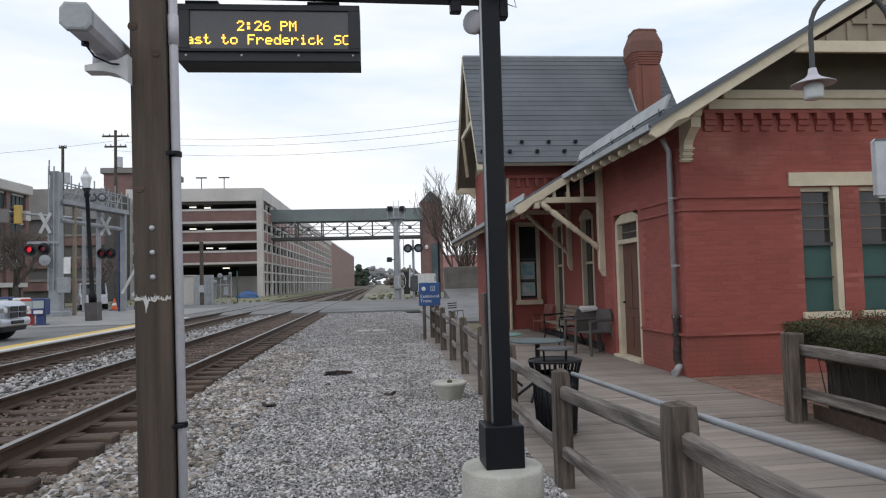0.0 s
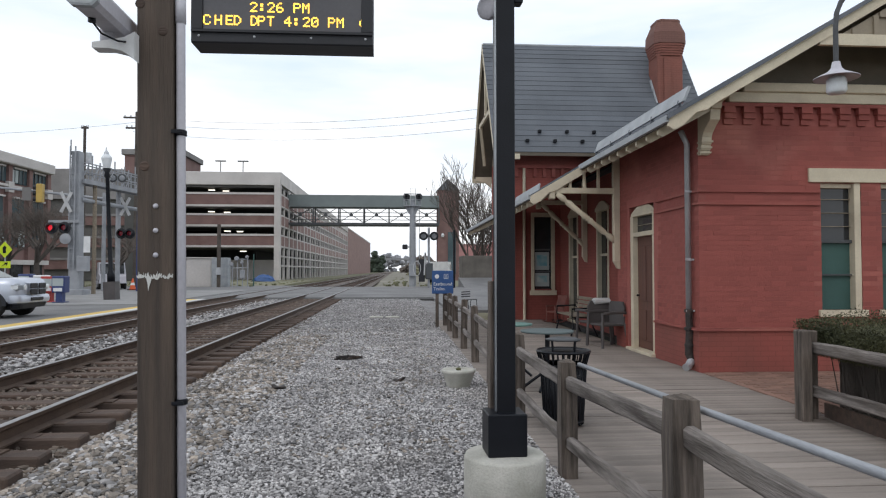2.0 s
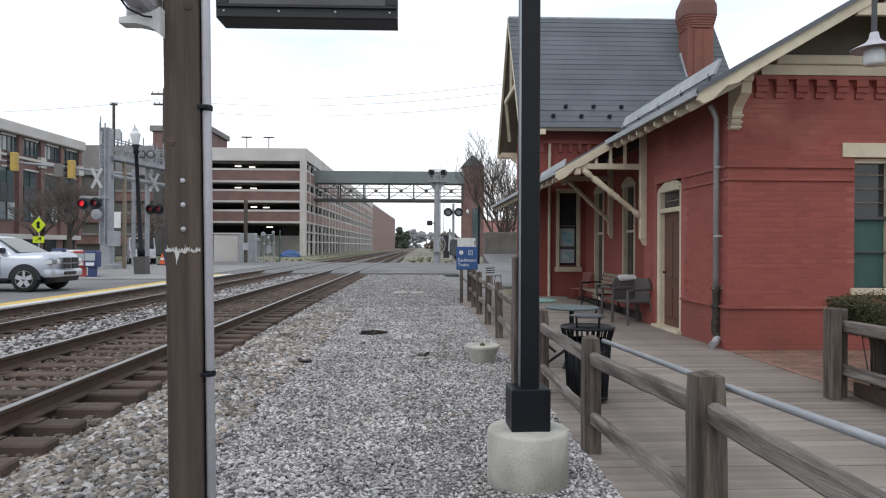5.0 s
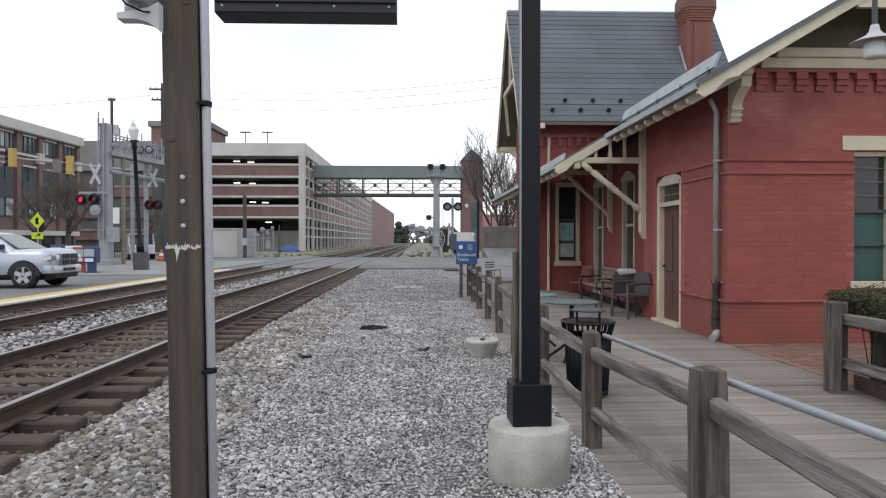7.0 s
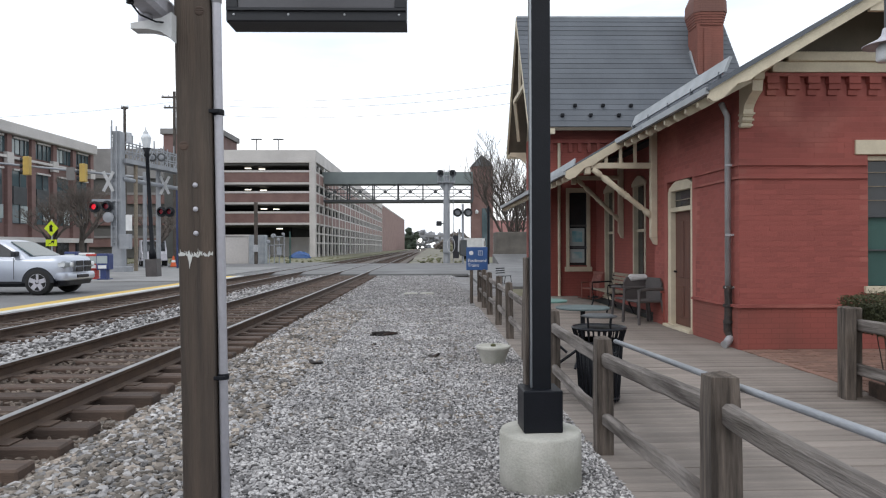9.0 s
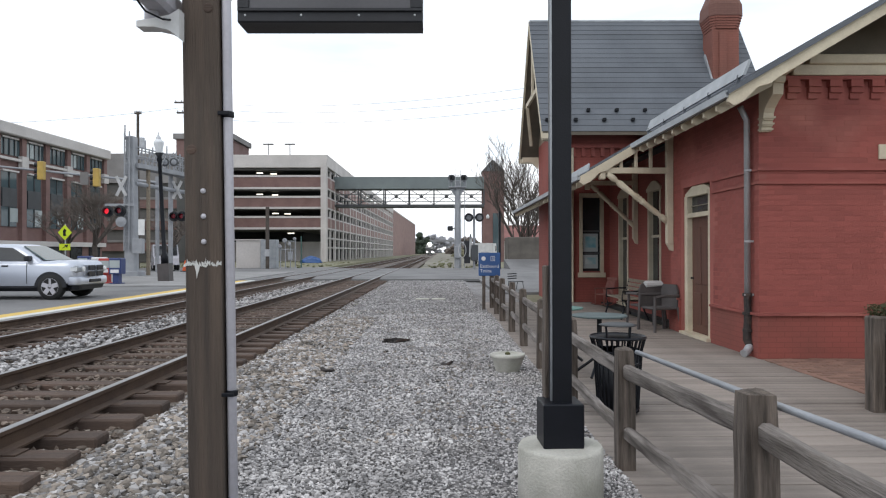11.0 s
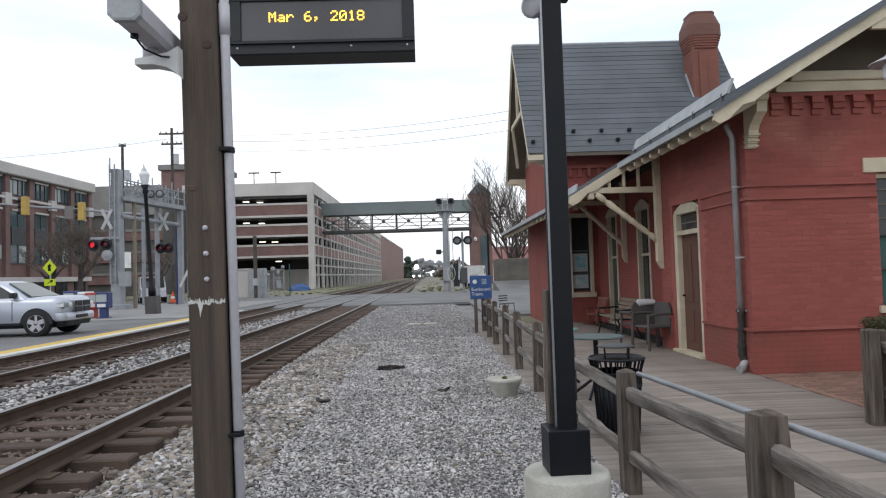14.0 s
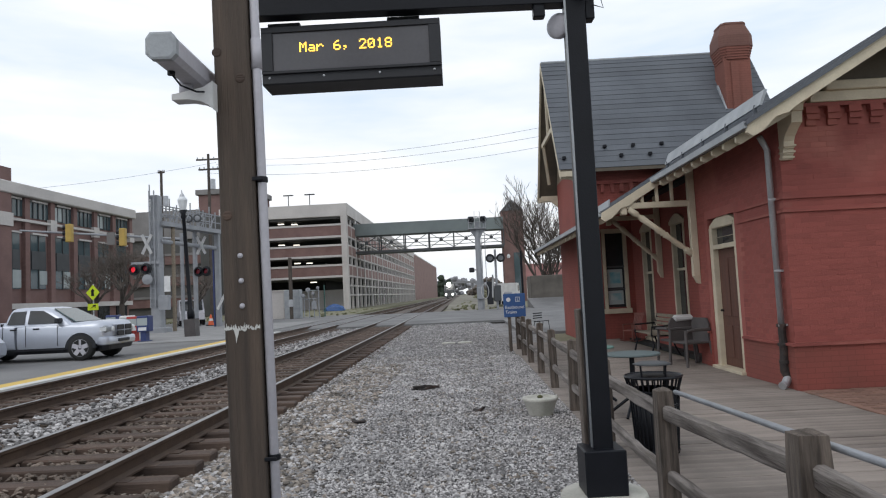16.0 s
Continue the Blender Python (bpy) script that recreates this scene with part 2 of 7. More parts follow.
    dark=mat("shade_black", (0.02, 0.02, 0.02), (0.015, 0.015, 0.015), 1, 0.9, 0.0),
    shade_grey=mat("shade_toned_concrete", (0.12, 0.115, 0.11), (0.09, 0.09, 0.085), 0.5, 0.9, 0.0),
    bridge_grey=mat("grey_green_metal_panel", (0.17, 0.20, 0.20), (0.145, 0.17, 0.175), 0.5, 0.6, 0.0),
    steel_dark=mat("dark_painted_steel", (0.06, 0.065, 0.07), (0.05, 0.052, 0.056), 1, 0.6, 0.0),
    worn_white=mat("weathered_white_board", (0.50, 0.50, 0.50), (0.38, 0.38, 0.39), 2, 0.7, 0.1),
    stained=mat("stained_grey_concrete", (0.25, 0.24, 0.235), (0.18, 0.172, 0.168), 0.4, 0.9, 0.1, fine=6),
    blue=mat("blue_sign_face", (0.025, 0.085, 0.25), (0.02, 0.07, 0.21), 3, 0.4, 0.05),
    white=mat("white_paint", (0.72, 0.72, 0.72), (0.62, 0.62, 0.62), 3, 0.5, 0.1),
    lime=mat("fluorescent_yellow_green", (0.62, 0.75, 0.02), (0.55, 0.68, 0.02), 2, 0.5, 0.0),
    signal_yellow=mat("signal_yellow", (0.50, 0.34, 0.08), (0.42, 0.28, 0.07), 2, 0.5, 0.0),
    orange=mat("orange_plastic", (0.72, 0.12, 0.03), (0.62, 0.10, 0.03), 2, 0.5, 0.0),
    red_paint=mat("red_paint", (0.42, 0.04, 0.03), (0.34, 0.035, 0.03), 2, 0.5, 0.0),
    blue_paint=mat("dark_blue_paint", (0.03, 0.05, 0.16), (0.025, 0.04, 0.13), 2, 0.4, 0.0),
    silver=mat("silver_car_paint", (0.52, 0.55, 0.62), (0.48, 0.51, 0.58), 1, 0.3, 0.0, metal=0.4),
    signal_grey=mat("weathered_aluminium", (0.30, 0.31, 0.33), (0.24, 0.25, 0.27), 2, 0.6, 0.1),
    chrome=mat("chrome", (0.6, 0.6, 0.62), (0.5, 0.5, 0.52), 2, 0.15, 0.0, metal=1.0),
    tyre=mat("tyre_rubber", (0.02, 0.02, 0.02), (0.015, 0.015, 0.015), 8, 0.85, 0.2),
    bark=mat("grey_brown_bark", (0.095, 0.08, 0.068), (0.065, 0.055, 0.048), 3, 0.95, 0.6),
    # Twig brown lightened to put haze into its colour.
    twig=mat("bare_twigs", (0.17, 0.143, 0.125), (0.13, 0.11, 0.097), 3, 0.95, 0.2),
    hedge=mat("clipped_hedge_leaves", (0.068, 0.066, 0.024), (0.040, 0.044, 0.017), 3, 0.75, 0.3, island=0.7),
    evergreen=mat("dark_evergreen", (0.03, 0.042, 0.026), (0.02, 0.03, 0.02), 1, 0.9, 0.2, island=0.6),
    # Distance haze put into a pale blue-grey; no mist is modelled.
    far_wood=mat("haze_toned_grey", (0.27, 0.27, 0.285), (0.22, 0.22, 0.235), 0.1, 1.0, 0.0, island=0.4),
    dirt=mat("pale_trackside_dirt", (0.24, 0.22, 0.185), (0.14, 0.135, 0.10), 0.5, 0.95, 0.3, fine=3, spread=0.8),
    dark_concrete=mat("stained_concrete", (0.135, 0.12, 0.105), (0.09, 0.082, 0.072), 1.2, 0.9, 0.3, fine=20),
    red_roof=mat("dull_red_roofing", (0.24, 0.105, 0.095), (0.20, 0.09, 0.08), 0.6, 0.8, 0.0),
    paving=mat("red_paving_bricks", (0.235, 0.135, 0.10), (0.18, 0.105, 0.08), 2, 0.9, 0.4, obj=0.4, fine=40, dirt=(0.12, 0.10, 0.085)),
    green_top=mat("grey_green_table_top", (0.085, 0.115, 0.115), (0.07, 0.095, 0.098), 3, 0.6, 0.0),
    sea_green=mat("sea_green_table_top", (0.10, 0.20, 0.17), (0.085, 0.17, 0.15), 3, 0.55, 0.0),
    grey_plastic=mat("grey_brown_resin", (0.085, 0.075, 0.074), (0.062, 0.056, 0.056), 3, 0.6, 0.2, fine=30),
    bench_slat=mat("faded_bench_slats", (0.27, 0.225, 0.165), (0.19, 0.155, 0.12), 3, 0.8, 0.3, stretch=(5, 0.6, 5)),
    red_brown=mat("faded_red_chair", (0.27, 0.10, 0.08), (0.20, 0.08, 0.065), 3, 0.7, 0.2),
    poster=mat("blue_green_poster", (0.14, 0.34, 0.40), (0.45, 0.50, 0.48), 2.5, 0.4, 0.0, fine=5),
    lit_red=glow("lit_red_lens", (0.8, 0.02, 0.04), 0.75),
    dull_red=mat("unlit_red_lens", (0.30, 0.015, 0.03), (0.22, 0.012, 0.025), 4, 0.25, 0.0),
    led=glow("amber_led", (1.0, 0.62, 0.08), 2.4),
    head=glow("locomotive_headlight", (1.0, 0.96, 0.88), 60.0),
    tube=glow("garage_lamp", (1.0, 0.93, 0.8), 1.6),
    globe=mat("frosted_lamp_glass", (0.70, 0.72, 0.74), (0.6, 0.62, 0.64), 3, 0.3, 0.0),
    lamp_glass=glass("clear_lamp_glass", (0.9, 0.92, 0.92), 0.15),
)

M["black"].node_tree.nodes["Principled BSDF"].inputs["Specular IOR Level"].default_value = 0.22


# ---- building helpers ----
def thing(name, x=0.0, y=0.0, z=0.0, rz=0.0, label="", category="", group="", kind=""):
    ob = new(name)
    ob.empty_display_size = 0.1
    ob.matrix_basis = pose(x, y, z, 0, 0, rz)
    return tagged(ob, label, category, group, kind)


def part(name, bm, material, parent=None, label="", smooth=False, sharp=0):
    me = bpy.data.meshes.new(name)
    bmesh.ops.recalc_face_normals(bm, faces=bm.faces)
    bm.to_mesh(me)
    bm.free()
    me.materials.append(M[material])
    if smooth:
        for p in me.polygons:
            p.use_smooth = True
        if sharp:
            me.set_sharp_from_angle(angle=radians(sharp))
    ob = new(name, me)
    ob.parent = parent
    if label:
        ob["label"] = label
    return ob


def box(x0, x1, y0, y1, z0, z1, bev=0.0, bm=None):
    bm = bm or bmesh.new()
    vs = [bm.verts.new((x, y, z)) for z in (z0, z1) for x, y in ((x0, y0), (x1, y0), (x1, y1), (x0, y1))]
    fs = [bm.faces.new([vs[i] for i in q]) for q in ((3, 2, 1, 0), (4, 5, 6, 7), (0, 1, 5, 4), (1, 2, 6, 5), (2, 3, 7, 6), (3, 0, 4, 7))]
    if bev:
        es = list({e for f in fs for e in f.edges})
        bmesh.ops.bevel(bm, geom=es, offset=bev, segments=1, affect="EDGES")
    return bm


def tube(p0, p1, r0, r1=None, n=10, bm=None, caps=True):
    """A round bar from p0 to p1."""
    bm = bm or bmesh.new()
    r1 = r0 if r1 is None else r1
    p0, p1 = Vector(p0), Vector(p1)
    q = (p1 - p0).to_track_quat("Z", "Y")
    rings = []
    for p, r in ((p0, r0), (p1, r1)):
        rings.append([bm.verts.new(p + q @ Vector((r * math.cos(a), r * math.sin(a), 0))) for a in (2 * math.pi * i / n for i in range(n))])
    for i in range(n):
        bm.faces.new((rings[0][i], rings[0][(i + 1) % n], rings[1][(i + 1) % n], rings[1][i]))
    if caps:
        bm.faces.new(rings[0][::-1])
        bm.faces.new(rings[1])
    return bm


def lathe(profile, p0=(0, 0, 0), axis=(0, 0, 1), n=20, bm=None):
    """profile: (radius, distance along the axis) from one end to the other."""
    bm = bm or bmesh.new()
    q = Vector(axis).to_track_quat("Z", "Y")
    p0 = Vector(p0)
    rings = []
    for r, h in profile:
        rings.append([bm.verts.new(p0 + q @ Vector((max(r, 0.0005) * math.cos(a), max(r, 0.0005) * math.sin(a), h))) for a in (2 * math.pi * i / n for i in range(n))])
    for k in range(len(rings) - 1):
        for i in range(n):
            bm.faces.new((rings[k][i], rings[k][(i + 1) % n], rings[k + 1][(i + 1) % n], rings[k + 1][i]))
    bm.faces.new(rings[0][::-1])
    bm.faces.new(rings[-1])
    return bm


def prism(points, plane, a, b, bm=None):
    """An outline in the plane 'xz', 'yz' or 'xy', thick from a to b along the third axis."""
    bm = bm or bmesh.new()

    def at(p, c):
        return {"xz": (p[0], c, p[1]), "yz": (c, p[0], p[1]), "xy": (p[0], p[1], c)}[plane]
    lo, hi = [bm.verts.new(at(p, a)) for p in points], [bm.verts.new(at(p, b)) for p in points]
    bm.faces.new(lo)
    bm.faces.new(hi[::-1])
    for i in range(len(points)):
        j = (i + 1) % len(points)
        bm.faces.new((lo[i], lo[j], hi[j], hi[i]))
    return bm


def beam(p0, p1, w, h, bm=None, bev=0.0):
    """A rectangular bar between two points: w across, h upright."""
    bm = bm or bmesh.new()
    p0, p1 = Vector(p0), Vector(p1)
    d = (p1 - p0).normalized()
    side = d.cross(Vector((0, 0, 1)))
    side = side.normalized() if side.length > 1e-4 else Vector((1, 0, 0))
    up = side.cross(d).normalized()
    vs = [bm.verts.new(p + side * sx * w / 2 + up * sz * h / 2) for p in (p0, p1) for sx, sz in ((-1, -1), (1, -1), (1, 1), (-1, 1))]
    fs = [bm.faces.new([vs[i] for i in q]) for q in ((3, 2, 1, 0), (4, 5, 6, 7), (0, 1, 5, 4), (1, 2, 6, 5), (2, 3, 7, 6), (3, 0, 4, 7))]
    if bev:
        bmesh.ops.bevel(bm, geom=list({e for f in fs for e in f.edges}), offset=bev, segments=1, affect="EDGES")
    return bm


def rough(bm, amount, scale=3.0):
    """Uneven, worn surface."""
    for v in bm.verts:
        v.co += noise.noise_vector(v.co * scale) * amount
    return bm


def wire(points, r, bm=None, n=5):
    """One bent round bar through the points."""
    bm = bm or bmesh.new()
    ps = [Vector(p) for p in points]
    rings = []
    for k, p in enumerate(ps):
        d = (ps[min(k + 1, len(ps) - 1)] - ps[max(k - 1, 0)]).normalized()
        side = d.cross(Vector((0.31, 0.17, 0.94)))
        side = side.normalized() if side.length > 0.05 else d.cross(Vector((1, 0, 0))).normalized()
        up = side.cross(d)
        rings.append([bm.verts.new(p + r * (side * math.cos(a) + up * math.sin(a))) for a in (2 * math.pi * i / n for i in range(n))])
    for a, b in zip(rings, rings[1:]):
        for i in range(n):
            bm.faces.new((a[i], a[(i + 1) % n], b[(i + 1) % n], b[i]))
    bm.faces.new(rings[0][::-1])
    bm.faces.new(rings[-1])
    return bm


def stones(name, material, count, spread, size, seed, label, parent=None, plain=False):
    """Loose crushed stones as one mesh; spread(rng, count) gives their places."""
    rng = np.random.default_rng(seed)
    g = (1 + 5 ** 0.5) / 2
    ico = np.array([(-1, g, 0), (1, g, 0), (-1, -g, 0), (1, -g, 0), (0, -1, g), (0, 1, g), (0, -1, -g), (0, 1, -g), (g, 0, -1), (g, 0, 1), (-g, 0, -1), (-g, 0, 1)]) / 1.9
    tri = np.array([(0, 11, 5), (0, 5, 1), (0, 1, 7), (0, 7, 10), (0, 10, 11), (1, 5, 9), (5, 11, 4), (11, 10, 2), (10, 7, 6), (7, 1, 8), (3, 9, 4), (3, 4, 2), (3, 2, 6), (3, 6, 8), (3, 8, 9), (4, 9, 5), (2, 4, 11), (6, 2, 10), (8, 6, 7), (9, 8, 1)])
    if plain:
        ico = np.array([(1, 0, 0), (-1, 0, 0), (0, 1, 0), (0, -1, 0), (0, 0, 1), (0, 0, -1)]) * 1.15
        tri = np.array([(0, 2, 4), (2, 1, 4), (1, 3, 4), (3, 0, 4), (2, 0, 5), (1, 2, 5), (3, 1, 5), (0, 3, 5)])
    nv = len(ico)
    c = spread(rng, count)
    s = rng.uniform(size[0], size[1], (count, 1, 1)) * rng.uniform((0.8, 0.6, 0.4), (1.5, 1.15, 0.85), (count, 1, 3))
    v = ico[None] * (1 + rng.uniform(-0.42, 0.35, (count, nv, 1))) * s
    ang = rng.uniform(0, 2 * np.pi, count)
    tilt = rng.uniform(-0.6, 0.6, count)
    ca, sa, ct, st = np.cos(ang), np.sin(ang), np.cos(tilt), np.sin(tilt)
    y2, z2 = v[:, :, 1] * ct[:, None] - v[:, :, 2] * st[:, None], v[:, :, 1] * st[:, None] + v[:, :, 2] * ct[:, None]
    x2 = v[:, :, 0] * ca[:, None] - y2 * sa[:, None]
    y3 = v[:, :, 0] * sa[:, None] + y2 * ca[:, None]
    v = np.stack((x2, y3, z2), 2) + c[:, None, :]
    f = (tri[None] + nv * np.arange(count)[:, None, None]).reshape(-1, 3)
    me = bpy.data.meshes.new(name)
    me.from_pydata(v.reshape(-1, 3).tolist(), [], f.tolist())
    me.materials.append(M[material])
    ob = new(name, me)
    ob.parent = parent
    return tagged(ob, label, "gravel", kind="stuff")


def loft(sections, bm=None):
    """A skin through outlines with equal numbers of points."""
    bm = bm or bmesh.new()
    rings = [[bm.verts.new(p) for p in s] for s in sections]
    n = len(rings[0])
    for a, b in zip(rings, rings[1:]):
        for i in range(n):
            bm.faces.new((a[i], a[(i + 1) % n], b[(i + 1) % n], b[i]))
    bm.faces.new(rings[0][::-1])
    bm.faces.new(rings[-1])
    return bm


# ---- ground, road, tracks ----
def ground_sheets():
    part("ground", box(-900, 900, -60, 1500, -0.4, -0.095), "grass", None)
    tagged(bpy.data.objects["ground"], "dull winter ground reaching the horizon", "ground", kind="structure")
    bm = bmesh.new()
    bmesh.ops.create_grid(bm, x_segments=90, y_segments=270, size=0.5)
    for v in bm.verts:
        v.co.x, v.co.y = v.co.x * 5.2 + 0.0, v.co.y * 44.6 + 13.7
        v.co.z = 0.018 * noise.noise(v.co * 1.3) + 0.006 * noise.noise(v.co * 6) - 0.012 - 0.11 * max(0.0, min(1.0, (-2.28 - v.co.x) / 0.3)) - 0.06 * max(0.0, min(1.0, (v.co.x - 1.25) / 0.1))
    tagged(part("gravel_ground", bm, "gravel", smooth=True), "grey crushed stone yard beside the tracks", "gravel", kind="structure")
    tagged(part("ballast", box(-9.2, -2.55, -30, 35.6, -0.3, -0.08), "ballast"), "rust-stained ballast bed under both tracks", "ballast", kind="structure")
    tagged(part("far_ballast", box(-9.2, -2.0, 56.6, 900, -0.3, 0.06), "ballast"), "ballast bed running on beyond the crossing", "ballast", kind="structure")
    road = thing("road", label="worn grey asphalt road crossing the tracks on the level", category="road", kind="structure")
    part("road_surface", prism([(35.8, -0.3), (35.8, 0.05), (36.8, 0.15), (55, 0.15), (57, 0.02), (57, -0.3)], "yz", -9.2, 70), "asphalt", road)
    part("side_apron", prism([(25.0, -0.3), (25.0, 0.0), (27.0, 0.04), (35.8, 0.05), (35.8, -0.3)], "yz", 2.0, 70), "asphalt", road, "pale asphalt apron beside the station")
    part("road_edge", prism([(34.6, -0.3), (34.6, 0.0), (35.8, 0.056), (35.8, -0.3)], "yz", -9.2, 2.0), "dark_asphalt", road, "dark tarred road edge")
    tagged(part("street", box(-120, -9.2, -30, 64, -0.3, 0.05), "asphalt"), "grey asphalt street and forecourt beside the platform", "road", kind="structure")
    pl = thing("platform_edge", label="low platform edge with a yellow safety line", category="platform", kind="structure")
    part("edge_stone", box(-9.42, -9.16, -30, 34, -0.1, 0.075, 0.01), "white_line", pl)
    part("safety_line", box(-9.95, -9.42, -30, 34, 0.03, 0.062), "yellow", pl, "worn yellow painted line")
    tagged(part("pavement", box(-24, -10.2, 28.5, 48, 0.0, 0.10, 0.02), "pavement"), "pale concrete pavement by the crossing", "pavement", kind="structure")
    tagged(part("verge", prism([(59, 0.0), (75, 0.12), (420, 0.12), (420, -0.3), (59, -0.3)], "yz", -140, -10.5), "grass"), "thin grass verge before the parking garage", "verge", kind="structure")
    tagged(part("far_verge", prism([(57, 0.0), (75, 0.35), (420, 0.35), (420, -0.3), (57, -0.3)], "yz", -1.6, 4.5), "dirt"), "pale dry verge beside the far tracks", "verge", kind="structure")


def curve_x(y):
    """How far the tracks have swung aside at y."""
    return 0.0 if y < 300 else 0.0012 * (y - 300) ** 2


def rail_profile(x):
    return [(x - 0.07, 0.02), (x + 0.07, 0.02), (x + 0.07, 0.035), (x + 0.012, 0.055), (x + 0.012, 0.135), (x + 0.036, 0.15), (x + 0.036, 0.178), (x - 0.036, 0.178), (x - 0.036, 0.15), (x - 0.012, 0.135), (x - 0.012, 0.055), (x - 0.07, 0.035)]


def track(cx, label):
    tr = thing("railway_track", cx, 0, 0, label=label, category="railway track", group="tracks", kind="structure")
    for s in (-0.75, 0.75):
        r = part("rail", prism(rail_profile(s), "xz", -12, 300), "rail", tr, "rust-brown steel rail")
        part("rail_head", box(s - 0.033, s + 0.033, -12, 300, 0.172, 0.1815), "rail_top", r, "polished running surface")
        pts = [(s + curve_x(y), y, 0.1) for y in range(300, 560, 20)]
        bm = bmesh.new()
        for a, b in zip(pts, pts[1:]):
            beam(a, b, 0.09, 0.16, bm)
        part("curved_rail", bm, "rail", tr, "rail curving away in the distance")
    rng = random.Random(int(-cx * 10))
    base = part("tie", rough(box(-1.28, 1.28, -0.115, 0.115, -0.16, 0.03, 0.015), 0.01, 4), "tie", tr)
    base.matrix_basis = pose(0, 2.05, 0)
    for i in [*range(1, 62), *range(-18, 0)]:
        t = new("tie", base.data)
        t.parent = tr
        t.matrix_basis = pose(rng.uniform(-0.04, 0.04), 2.05 + 0.533 * i + rng.uniform(-0.03, 0.03), rng.uniform(-0.012, 0.004), 0, 0, rng.uniform(-1.5, 1.5))
    bm = bmesh.new()
    for i in range(200):
        y = 57.5 + i * 0.6
        box(-1.3, 1.3, y, y + 0.23, 0.0, 0.075, 0, bm)
    tagged(part("far_ties", bm, "tie", tr), "timber ties beyond the crossing", kind="stuff")
    bm = bmesh.new()
    for i in range(62):
        for s in (-0.75, 0.75):
            y = 2.05 + 0.533 * i
            box(s - 0.17, s + 0.17, y - 0.085, y + 0.085, 0.018, 0.034, 0, bm)
    tagged(part("tie_plates", bm, "rail", tr, "rusty steel tie plates"), kind="stuff")


def gravel():
    def yard(rng, n):
        y = 2.4 + 10.5 * rng.random(n) ** 1.6
        x = -2.3 + 2.2 * rng.random(n) ** 1.25
        return np.stack((x, y, 0.004 + 0.012 * rng.random(n)), 1)

    def shoulder(rng, n):
        y = 2.4 + 13 * rng.random(n) ** 1.4
        x = -2.70 + 1.3 * rng.random(n) ** 1.3
        return np.stack((x, y, np.minimum(0.012, -0.085 + 0.27 * (x + 2.70)) + 0.012 * rng.random(n)), 1)

    def cribs(rng, n):
        k = rng.integers(0, 24, n)
        y = 2.05 + 0.533 * (k + 0.5) + rng.uniform(-0.15, 0.15, n)
        x = rng.uniform(-3.1, -2.62, n)
        return np.stack((x, y, -0.085 + 0.02 * rng.random(n)), 1)

    def far_yard(rng, n):
        return np.stack((rng.uniform(-2.6, 1.15, n), 11 + 24 * rng.random(n) ** 1.2, 0.004 + 0.008 * rng.random(n)), 1)

    def between(rng, n):
        x = rng.uniform(-9.1, -2.6, n)
        inside = np.minimum(np.abs(x + 3.95), np.abs(x + 7.5)) < 0.68
        return np.stack((x, 2.6 + 32.4 * rng.random(n) ** 1.4, np.where(inside, -0.012, -0.07) + 0.022 * rng.random(n)), 1)

    def six_foot(rng, n):
        return np.stack((rng.uniform(-6.5, -4.95, n), 5 + 30 * rng.random(n) ** 1.2, -0.045 + 0.06 * rng.random(n)), 1)
    stones("gravel", "stone", 26000, yard, (0.009, 0.021), 1, "loose pale grey crushed stone in the yard")
    stones("gravel", "stone", 3800, shoulder, (0.018, 0.038), 2, "larger grey ballast stones beside the tie ends")
    stones("gravel", "stone_tan", 7400, shoulder, (0.018, 0.036), 12, "larger tan ballast stones beside the tie ends")
    stones("gravel", "stone_tan", 2600, cribs, (0.018, 0.036), 13, "tan ballast stones between the tie ends")
    stones("gravel", "stone", 28000, far_yard, (0.008, 0.022), 3, "loose grey crushed stone farther along the yard", plain=True)
    stones("gravel", "stone_rust", 30000, between, (0.018, 0.038), 4, "rust-stained ballast stones among the ties")
    stones("gravel", "stone", 9000, six_foot, (0.018, 0.045), 5, "grey ballast ridge between the two tracks")

    def fine(rng, n):
        return np.stack((1.2 - 3.05 * rng.random(n) ** 1.15, 2.6 + 14 * rng.random(n) ** 1.5, 0.0 + 0.01 * rng.random(n)), 1)
    stones("gravel", "chippings", 110000, fine, (0.005, 0.014), 6, "fine grey stone chippings beside the boardwalk", plain=True)

    def middle(rng, n):
        return np.stack((-2.3 + 3.0 * rng.random(n) ** 1.2, 5.5 + 12 * rng.random(n) ** 1.2, 0.006 + 0.01 * rng.random(n)), 1)
    stones("gravel", "stone", 3500, middle, (0.013, 0.026), 8, "scattered larger grey stones over the yard", plain=True)
    stones("gravel", "stone_tan", 1800, middle, (0.013, 0.026), 9, "scattered larger brown stones over the yard", plain=True)

    def behind(rng, n):
        return np.stack((rng.uniform(-2.6, 1.2, n), rng.uniform(-6.0, 2.6, n), 0.004 + 0.01 * rng.random(n)), 1)
    stones("gravel", "stone", 12000, behind, (0.012, 0.03), 7, "loose grey crushed stone at the near end of the yard", plain=True)


ground_sheets()
track(-3.95, "near railway track with rusty rails on timber ties")
track(-7.5, "far railway track with rusty rails on timber ties")
gravel()


# ---- the yard: posts, sign, camera, fence ----
def wooden_post():
    t = thing("wooden_post", -0.812, 2.74, 0, 0, "dark brown weathered square timber post with a grey conduit", "post")
    t.matrix_basis = pose(-0.812, 2.74, 0, 0, -0.8, 0)
    bm = box(-0.0625, 0.0625, -0.0625, 0.0625, -0.2, 4.2, 0.006)
    part("post", bm, "post_wood", t)
